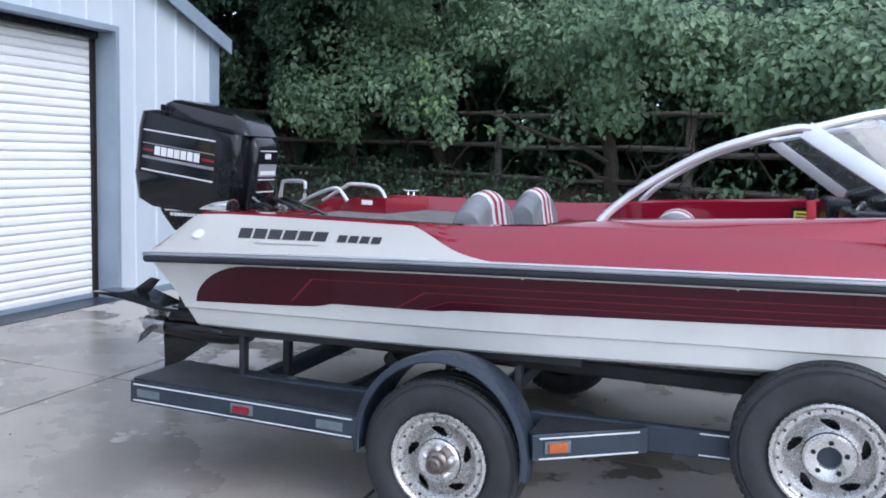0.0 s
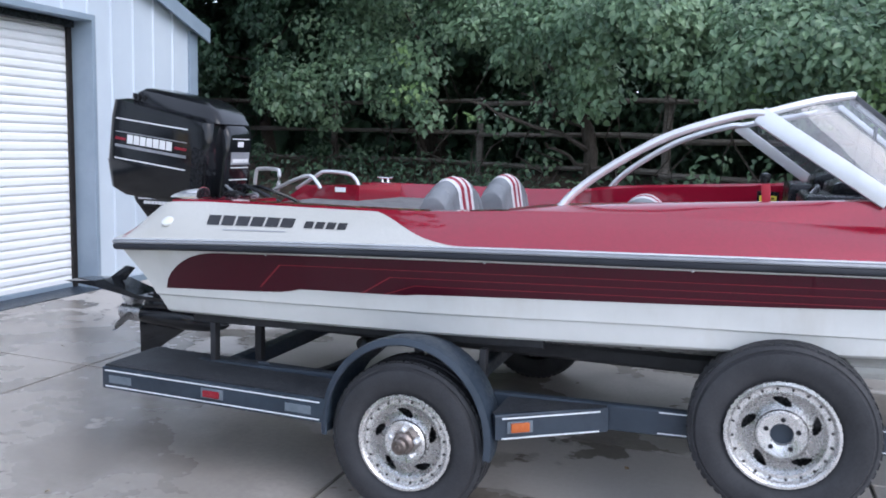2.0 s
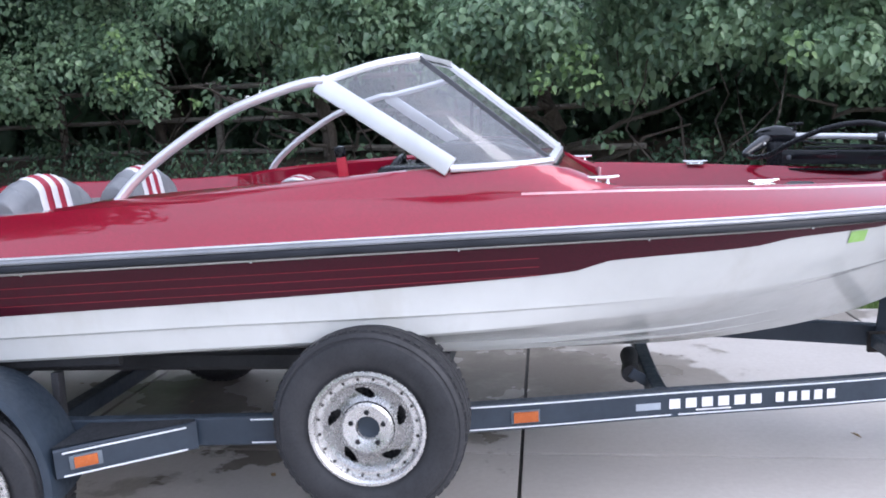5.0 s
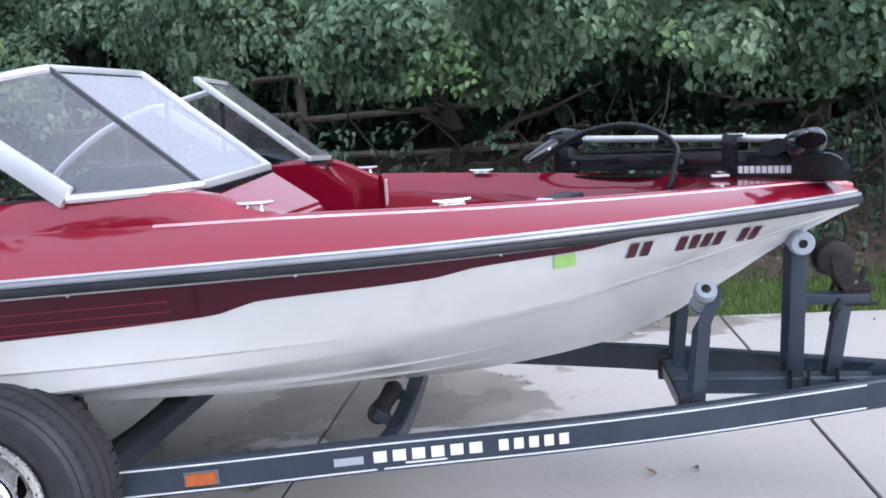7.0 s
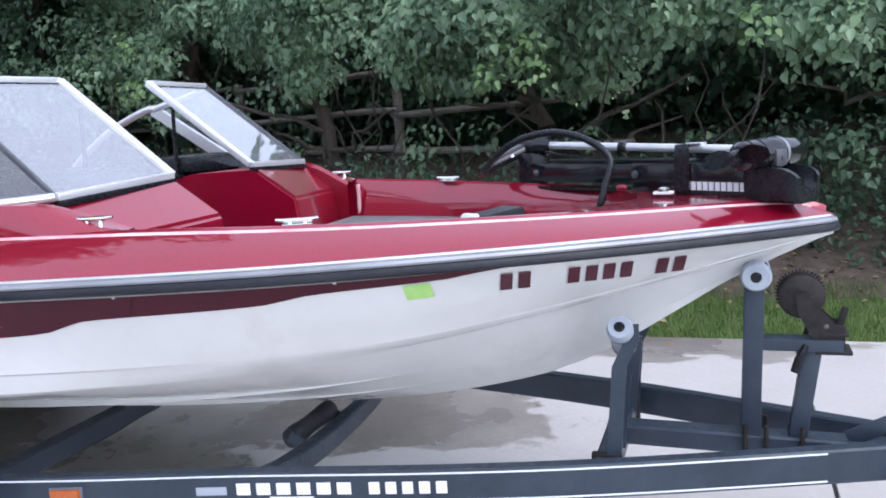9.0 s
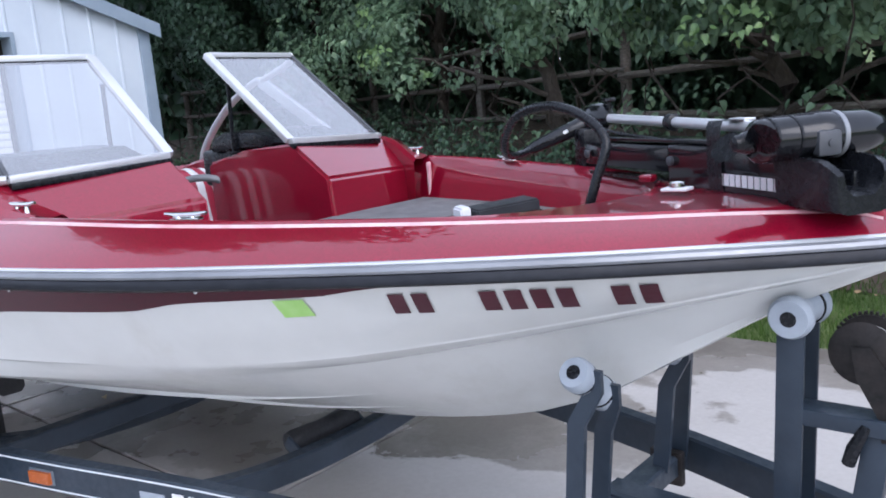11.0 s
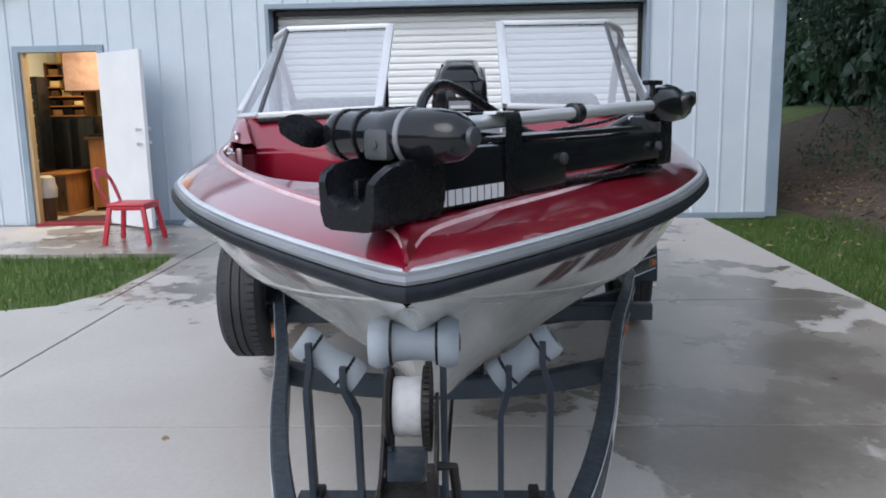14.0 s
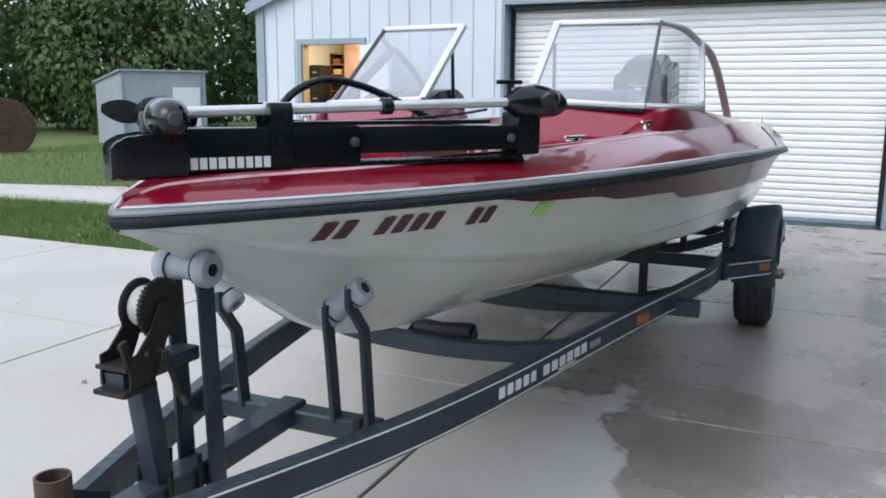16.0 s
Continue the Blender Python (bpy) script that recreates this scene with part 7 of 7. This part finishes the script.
for k in range(5):
    x, x2 = -11.0 + 2.6 * k, -11.0 + 2.6 * (k + 1)
    fy, fy2 = hedge_y(x) + 0.9, hedge_y(x2) + 0.9
    g = lay(x, fy)
    rows = [[(x + (0.055 + 0.01 * noise.noise((x, a, z))) * math.cos(a), fy + 0.055 * math.sin(a), z) for a in steps(0, 2 * math.pi, 8)[:-1]] for z in steps(g - 0.2, 2.12, 5)]
    part("post", loft(rows, None, True, True), M["fence_wood"], fence)
    for z0 in (1.20, 1.62, 2.04):
        zz = [z0 + random.uniform(-0.04, 0.04) for _ in range(2)]
        pts = [Vector((x + (x2 - x) * u, fy + (fy2 - fy) * u - 0.05 + 0.02 * noise.noise((x + u * 3, z0, 1)), zz[0] + (zz[1] - zz[0]) * u + 0.03 * noise.noise((x + u * 2, z0, 7)))) for u in steps(-0.02, 1.02, 6)]
        part("rail", tube(pts, [0.040 + 0.014 * noise.noise((p.x, z0, 2)) for p in pts], 7, None, 0.8), M["fence_wood"], fence)

# ---- foliage ----


def leaf_mesh(name, centres, normals, sizes, rng):
    """Folded heart-shaped leaves hanging tip down from many places, as one mesh."""
    n = len(centres)
    c = np.asarray(centres, float)
    nv = np.asarray(normals, float)
    nv /= np.linalg.norm(nv, axis=1)[:, None]
    down = np.tile(np.array([0.0, 0.0, -1.0]), (n, 1)) + rng.normal(0, 0.70, (n, 3))
    tip = down - nv * (down * nv).sum(1)[:, None]
    tip /= np.linalg.norm(tip, axis=1)[:, None] + 1e-9
    side = np.cross(nv, tip)
    s = np.asarray(sizes, float)[:, None]
    shape = np.array([(0, -0.03, 0), (-0.26, -0.06, 0.08), (-0.43, 0.26, 0.14), (-0.28, 0.66, 0.08), (0, 1.05, -0.14), (0.28, 0.66, 0.08), (0.43, 0.26, 0.14), (0.26, -0.06, 0.08)])
    slim = rng.uniform(0.72, 1.12, n)[:, None]  # leaves differ in breadth
    verts = np.concatenate([c[:, None, :] + s[:, None, :] * (p[0] * slim * side + p[1] * tip + p[2] * nv)[:, None, :] for p in shape], axis=1).reshape(-1, 3)
    base = np.arange(n)[:, None] * 8
    me = bpy.data.meshes.new(name)
    quads = np.concatenate([base + np.array([[0, 1, 2, 3]]), base + np.array([[0, 5, 6, 7]])])
    tris = np.concatenate([base + np.array([[0, 3, 4]]), base + np.array([[0, 4, 5]])])
    loops = np.concatenate([quads.ravel(), tris.ravel()]).astype(np.int32)
    starts = np.concatenate([np.arange(len(quads)) * 4, len(quads) * 4 + np.arange(len(tris)) * 3]).astype(np.int32)
    me.vertices.add(len(verts))
    me.vertices.foreach_set("co", verts.ravel())
    me.loops.add(len(loops))
    me.loops.foreach_set("vertex_index", loops)
    me.polygons.add(len(starts))
    me.polygons.foreach_set("loop_start", starts)
    me.update(calc_edges=True)
    me.validate()
    return me


def clumps(rng, n, xr, yf, zr, rad, per, size, face):
    """Leaves in clumps: yf(x, z) gives the depth of the curtain."""
    C, N, S = [], [], []
    for _ in range(n):
        x, z = rng.uniform(*xr), rng.uniform(*zr)
        y = yf(x, z)
        if y is None:
            continue
        r = rng.uniform(*rad)
        m = int(per * (r / rad[1]) ** 2) + 6
        v = rng.normal(0, 1, (m, 3))
        v /= np.linalg.norm(v, axis=1)[:, None]
        v[:, 1] = -np.abs(v[:, 1]) * 0.9 if face == "front" else v[:, 1]
        p = np.array([x, y, z]) + v * r * np.array([1.15, 0.8, 0.85]) * rng.uniform(0.65, 1.05, (m, 1))
        C.append(p)
        N.append(v * 0.8 + np.array([0.0, -0.55, 0.55]) + rng.normal(0, 0.35, (m, 3)))
        S.append(rng.uniform(*size, m))
    return np.concatenate(C), np.concatenate(N), np.concatenate(S)


def low_edge(x):
    """How far down the hanging leaves reach along the fence."""
    v = 2.08 + 0.55 * noise.noise((x * 0.55, 0.3, 4.0)) + 0.25 * noise.noise((x * 1.7, 2.3, 4.0))
    for c, w, dz in ((-3.9, 0.7, -0.5), (-2.4, 0.5, -0.35), (0.55, 0.5, -0.45), (1.9, 0.5, -0.2), (3.6, 1.1, -0.25), (6.0, 1.5, -0.5)):
        v += dz * math.exp(-((x - c) / w) ** 2)
    return v


def curtain(x, z):
    if z < low_edge(x) or noise.noise((x * 1.15, z * 1.15, 33.0)) + 0.5 * noise.noise((x * 2.7, z * 2.7, 5.0)) < (-0.09 if x < 0.6 or z < 2.0 else -0.32):
        return None
    return hedge_y(x) - 0.1 + 0.9 * noise.noise((x * 0.6, z * 0.8, 1.0)) - 0.75 * noise.noise((x * 1.6, z * 1.5, 8.0)) + 0.10 * max(0, 2.6 - z)


def branch_tube(a, b, r0, r1, rng, n=8, wob=0.12):
    a, b = Vector(a), Vector(b)
    pts = [a.lerp(b, t) + Vector((rng.normal(0, wob), rng.normal(0, wob), rng.normal(0, wob * 0.5))) * math.sin(math.pi * t) for t in steps(0, 1, n)]
    return pts, [r0 + (r1 - r0) * t for t in steps(0, 1, n)]


def fence_tree(x0, x1, seed):
    rng = np.random.default_rng(seed)
    xm = (x0 + x1) / 2 + rng.uniform(-0.4, 0.4)
    y = hedge_y(xm) + 1.0 + rng.uniform(-0.3, 0.4)
    top = 5.0 if xm < -4 else (3.2 if xm < 0 else 2.85)  # lower growth beyond the garage corner
    t = thing("tree", (xm, y, lay(xm, y)), "leafy tree overgrown with broad-leaved vine by the fence", "tree", "trees along the fence")
    pts, rad = branch_tube((xm, y, lay(xm, y) - 0.1), (xm + rng.uniform(-0.3, 0.3), y - 0.1, top - 0.4), 0.11, 0.05, rng, 10, 0.08)
    trunk = part("trunk", tube(pts, rad, 9), M["bark"], t)
    for k in range(7):
        a = pts[3 + k % 6]
        b = a + Vector((rng.uniform(-1.4, 1.4), rng.uniform(-1.3, 0.2), rng.uniform(0.2, 0.25 * top)))
        q, rr = branch_tube(a, b, 0.035, 0.010, rng, 7, 0.1)
        part("limb", tube(q, rr, 6), M["bark"], trunk)
    for k in range(9):
        xx = rng.uniform(x0, x1)
        q, rr = branch_tube((xx + rng.uniform(-0.5, 0.5), hedge_y(xx) + 0.4 + rng.uniform(-0.2, 0.4), lay(0, hedge_y(xx) + 0.4)), (xx, hedge_y(xx) + 0.1 + rng.uniform(-0.2, 0.5), rng.uniform(1.9, 2.8)), 0.014, 0.006, rng, 8, 0.14)
        part("vine_stem", tube(q, rr, 5), M["bark"], trunk)
    w = x1 - x0
    C1 = clumps(rng, int(125 * w), (x0, x1), curtain, (1.0, top), (0.18, 0.42), 96, (0.036, 0.092), "front")
    C2 = clumps(rng, int(26 * w), (x0, x1), lambda x, z: curtain(x, z) - rng.uniform(0.1, 0.35) if curtain(x, z) else None, (1.7, top - 0.3), (0.14, 0.30), 70, (0.035, 0.09), "front")
    args = [np.concatenate([a, b]) for a, b in zip(C1, C2)]
    # crowns by the garage take the dark copy, so their shade is coloured in
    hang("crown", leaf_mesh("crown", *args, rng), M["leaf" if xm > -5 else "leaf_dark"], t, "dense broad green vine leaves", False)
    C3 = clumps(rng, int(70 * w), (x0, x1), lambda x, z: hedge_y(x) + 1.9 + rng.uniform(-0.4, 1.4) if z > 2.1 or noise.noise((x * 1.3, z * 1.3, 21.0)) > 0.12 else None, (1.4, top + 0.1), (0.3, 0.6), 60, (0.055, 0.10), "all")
    hang("inner_leaves", leaf_mesh("inner_leaves", *C3, rng), M["leaf_dark"], t, "leaves deep in the tree, coloured dark as in shade", False)


for k in range(8):
    fence_tree(-12.0 + 3.0 * k, -9.0 + 3.0 * k, 40 + k)


def undergrowth():
    rng = np.random.default_rng(7)
    # low layers in the dark leaf colour, which stands in for deep shade
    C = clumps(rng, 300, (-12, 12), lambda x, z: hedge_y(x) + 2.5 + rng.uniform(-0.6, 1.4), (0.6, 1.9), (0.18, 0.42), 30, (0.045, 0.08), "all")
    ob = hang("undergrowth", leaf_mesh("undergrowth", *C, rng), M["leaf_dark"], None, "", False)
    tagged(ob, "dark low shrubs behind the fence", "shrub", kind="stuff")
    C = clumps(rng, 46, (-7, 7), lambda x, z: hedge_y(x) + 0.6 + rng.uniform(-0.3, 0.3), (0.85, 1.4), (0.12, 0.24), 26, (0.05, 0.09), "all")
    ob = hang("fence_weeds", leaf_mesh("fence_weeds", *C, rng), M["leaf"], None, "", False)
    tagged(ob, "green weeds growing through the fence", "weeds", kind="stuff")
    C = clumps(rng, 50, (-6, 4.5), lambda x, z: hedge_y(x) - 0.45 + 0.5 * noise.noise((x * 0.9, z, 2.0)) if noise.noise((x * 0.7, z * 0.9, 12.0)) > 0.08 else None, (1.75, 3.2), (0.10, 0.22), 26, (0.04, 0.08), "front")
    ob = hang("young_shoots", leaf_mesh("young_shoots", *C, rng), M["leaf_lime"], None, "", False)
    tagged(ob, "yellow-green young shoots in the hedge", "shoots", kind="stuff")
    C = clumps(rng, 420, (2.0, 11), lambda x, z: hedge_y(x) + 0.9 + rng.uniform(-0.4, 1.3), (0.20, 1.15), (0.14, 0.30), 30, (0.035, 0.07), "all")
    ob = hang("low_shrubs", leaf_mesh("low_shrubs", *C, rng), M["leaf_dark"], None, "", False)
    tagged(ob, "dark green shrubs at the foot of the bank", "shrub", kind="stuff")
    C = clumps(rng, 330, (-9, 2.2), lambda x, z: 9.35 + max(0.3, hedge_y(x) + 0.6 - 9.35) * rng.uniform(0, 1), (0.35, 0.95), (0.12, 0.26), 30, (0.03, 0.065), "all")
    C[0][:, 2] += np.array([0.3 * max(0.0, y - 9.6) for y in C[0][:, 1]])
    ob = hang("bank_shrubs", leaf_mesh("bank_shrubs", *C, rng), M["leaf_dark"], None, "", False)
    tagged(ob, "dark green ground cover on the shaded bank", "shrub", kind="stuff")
    # leaf layers out of view, added to block sky light; then the wood behind
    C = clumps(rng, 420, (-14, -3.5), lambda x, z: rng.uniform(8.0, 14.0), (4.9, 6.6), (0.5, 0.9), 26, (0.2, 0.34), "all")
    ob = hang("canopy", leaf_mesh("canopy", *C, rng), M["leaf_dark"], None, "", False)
    tagged(ob, "unseen high leaf layer added to shade the trees by the garage", "canopy", kind="stuff")
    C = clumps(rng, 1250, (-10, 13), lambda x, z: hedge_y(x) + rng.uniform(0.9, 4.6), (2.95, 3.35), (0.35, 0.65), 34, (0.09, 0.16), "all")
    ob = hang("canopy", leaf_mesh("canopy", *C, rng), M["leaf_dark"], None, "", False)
    tagged(ob, "unseen low leaf layer added to shade the ground behind the fence", "canopy", kind="stuff")
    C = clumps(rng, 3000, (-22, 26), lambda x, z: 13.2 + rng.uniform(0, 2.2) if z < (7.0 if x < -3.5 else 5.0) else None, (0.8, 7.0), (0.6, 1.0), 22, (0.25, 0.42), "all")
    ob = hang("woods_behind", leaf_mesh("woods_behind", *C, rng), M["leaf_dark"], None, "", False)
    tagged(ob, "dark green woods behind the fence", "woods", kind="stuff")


undergrowth()


def far_tree(x, y, h, seed, big=1.0):
    rng = np.random.default_rng(seed)
    t = thing("tree", (x, y, 0), "tall leafy tree at the edge of the lawn", "tree", "trees beyond the lawn")
    pts, rad = branch_tube((x, y, -0.1), (x + rng.uniform(-0.5, 0.5), y, h * 0.8), 0.22, 0.07, rng, 8, 0.15)
    trunk = part("trunk", tube(pts, rad, 9), M["bark"], t)
    for k in range(6):
        a = pts[2 + k % 6]
        b = a + Vector((rng.uniform(-2, 2), rng.uniform(-2, 2), rng.uniform(0.5, 2.0)))
        q, rr = branch_tube(a, b, 0.07, 0.02, rng, 6, 0.2)
        part("limb", tube(q, rr, 6), M["bark"], trunk)
    C, N, S = [], [], []
    for _ in range(95):
        u = rng.normal(0, 1, 3)
        u /= np.linalg.norm(u)
        z = h * 0.52 + u[2] * h * 0.47
        cpos = np.array([x + u[0] * 2.6 * big, y + u[1] * 2.6 * big, max(z, 0.5)])
        m = 84
        v = rng.normal(0, 1, (m, 3))
        v /= np.linalg.norm(v, axis=1)[:, None]
        C.append(cpos + v * rng.uniform(0.3, 0.95, (m, 1)))
        N.append(v + np.array([0.2, 0.2, 0.7]))
        S.append(rng.uniform(0.12, 0.25, m))
    hang("crown", leaf_mesh("crown", np.concatenate(C), np.concatenate(N), np.concatenate(S), rng), M["far_leaf"], t, "", False)




def tall_tree():
    rng = np.random.default_rng(515)
    t = thing("tree", (-4.6, 13.4, lay(-4.6, 13.4)), "tall broad-crowned tree reaching high over the garage", "tree")
    pts, rad = branch_tube((-4.6, 13.4, lay(-4.6, 13.4) - 0.1), (-6.6, 9.5, 10.5), 0.34, 0.12, rng, 10, 0.25)
    trunk = part("trunk", tube(pts, rad, 10), M["bark"], t)
    for k in range(9):
        a = pts[5 + k % 5]
        b = a + Vector((rng.uniform(-4, 3), rng.uniform(-4.5, 1.5), rng.uniform(1.0, 3.5)))
        q, rr = branch_tube(a, b, 0.10, 0.03, rng, 7, 0.25)
        part("limb", tube(q, rr, 6), M["bark"], trunk)
    C, N, S = [], [], []
    for _ in range(150):
        u = rng.normal(0, 1, 3)
        u *= rng.uniform(0.4, 1.0) / np.linalg.norm(u)
        v = rng.normal(0, 1, (60, 3))
        v /= np.linalg.norm(v, axis=1)[:, None]
        C.append(np.array([-8.2 + u[0] * 4.3, 7.6 + u[1] * 5.8, 12.0 + u[2] * 2.8]) + v * rng.uniform(0.4, 1.1, (60, 1)))
        N.append(v + np.array([0.0, 0.0, 0.7]))
        S.append(rng.uniform(0.25, 0.45, 60))
    hang("crown", leaf_mesh("crown", np.concatenate(C), np.concatenate(N), np.concatenate(S), rng), M["far_leaf"], t, "", False)


tall_tree()
k = 0
for x, y, h in ((-33, 4, 9), (-30, -1, 8.5), (-29, -6, 8), (-27.5, -10, 9), (-25, -14, 8), (-22.5, -17.5, 9), (-20, -21, 8), (-17, -24, 9), (-13.5, -26, 8.5), (-10, -28, 9), (-6, -29, 9), (-2, -30, 9), (-36, 9, 10), (-24, -8, 5.5), (-19, -18, 5)):
    far_tree(x, y, h, 200 + k, 1.15)
    k += 1
rngw = np.random.default_rng(77)
C, N, S = [], [], []
for _ in range(1000):
    a = rngw.uniform(0, 1)
    ang = radians(150 + 150 * a)
    cpos = np.array([4 + 44 * math.cos(ang), 4 + 44 * math.sin(ang), rngw.uniform(0.3, 5.5)])
    v = rngw.normal(0, 1, (22, 3))
    v /= np.linalg.norm(v, axis=1)[:, None]
    C.append(cpos + v * rngw.uniform(0.5, 1.6, (22, 1)))
    N.append(v + np.array([0.3, 0.3, 0.6]))
    S.append(rngw.uniform(0.3, 0.6, 22))
ob = hang("far_woods", leaf_mesh("far_woods", np.concatenate(C), np.concatenate(N), np.concatenate(S), rngw), M["leaf_dark"], None, "", False)
tagged(ob, "dark far woods round the lawn", "woods", kind="stuff")

# ---- lawn blades and fallen leaves ----


def blades(n, region, seed, name, h=(0.025, 0.06)):
    """Grass: single bent blades, as one mesh; region(rng) gives a place."""
    rng = np.random.default_rng(seed)
    P = np.array([region(rng) for _ in range(n)])
    a = rng.uniform(0, 2 * math.pi, n)
    lean = rng.normal(0, 0.35, (n, 2))
    hh = rng.uniform(*h, n)
    w = rng.uniform(0.0025, 0.005, n)
    dx, dy = np.cos(a) * w, np.sin(a) * w
    z = np.array([lay(x, y) for x, y in P])
    v = np.empty((n, 3, 3))
    v[:, 0] = np.stack([P[:, 0] - dx, P[:, 1] - dy, z], 1)
    v[:, 1] = np.stack([P[:, 0] + dx, P[:, 1] + dy, z], 1)
    v[:, 2] = np.stack([P[:, 0] + lean[:, 0] * hh, P[:, 1] + lean[:, 1] * hh, z + hh], 1)
    me = bpy.data.meshes.new(name)
    me.from_pydata(v.reshape(-1, 3).tolist(), [], np.arange(n * 3).reshape(-1, 3).tolist())
    ob = hang(name, me, M["grass"], None, "", False)
    tagged(ob, "short mown green lawn grass", "grass", kind="stuff")


blades(26000, lambda r: (r.uniform(-5.3, 7.0), 7.02 + 1.5 * r.uniform(0, 1) ** 1.1), 3, "grass_strip", (0.05, 0.10))


def left_lawn(r):
    while True:
        x, y = r.uniform(-3.42, -1.1), r.uniform(-8.0, 1.5)
        if y < 1.44 - 0.6 * max(0, (x + 1.9)) ** 1.6:
            return x, y


blades(30000, left_lawn, 4, "grass_lawn", (0.05, 0.09))
blades(26000, lambda r: (r.uniform(-16, -4.3), -1.9 - 11 * r.uniform(0, 1) ** 1.3), 5, "grass_far", (0.06, 0.12))


def fallen(n, region, seed, name, size):
    rng = np.random.default_rng(seed)
    P = np.array([region(rng) for _ in range(n)])
    C = np.stack([P[:, 0], P[:, 1], P[:, 2]], 1)
    N = np.tile([0.0, 0.0, 1.0], (n, 1)) + rng.normal(0, 0.25, (n, 3))
    ob = hang(name, leaf_mesh(name, C, N, rng.uniform(*size, n), rng), M["dead_leaf"], None, "", False)
    tagged(ob, "scattered dry fallen leaves", "leaves", kind="stuff")


fallen(150, lambda r: (r.uniform(-5, 5), r.uniform(7.05, 8.4), 0.03), 11, "fallen_leaves_grass", (0.03, 0.06))
fallen(2600, lambda r: (lambda x, y: (x, y, litter_z(x, y) + 0.012))(r.uniform(-8, 10), 8.6 + 1.6 * r.uniform(0, 1) ** 1.3), 12, "fallen_leaves_bank", (0.025, 0.065))
fallen(70, lambda r: (r.uniform(-4.5, 5), r.uniform(-2.5, 6.9), 0.008), 13, "fallen_leaves_drive", (0.02, 0.045))
fallen(26, lambda r: (*left_lawn(r), 0.03), 14, "fallen_leaves_lawn", (0.03, 0.05))
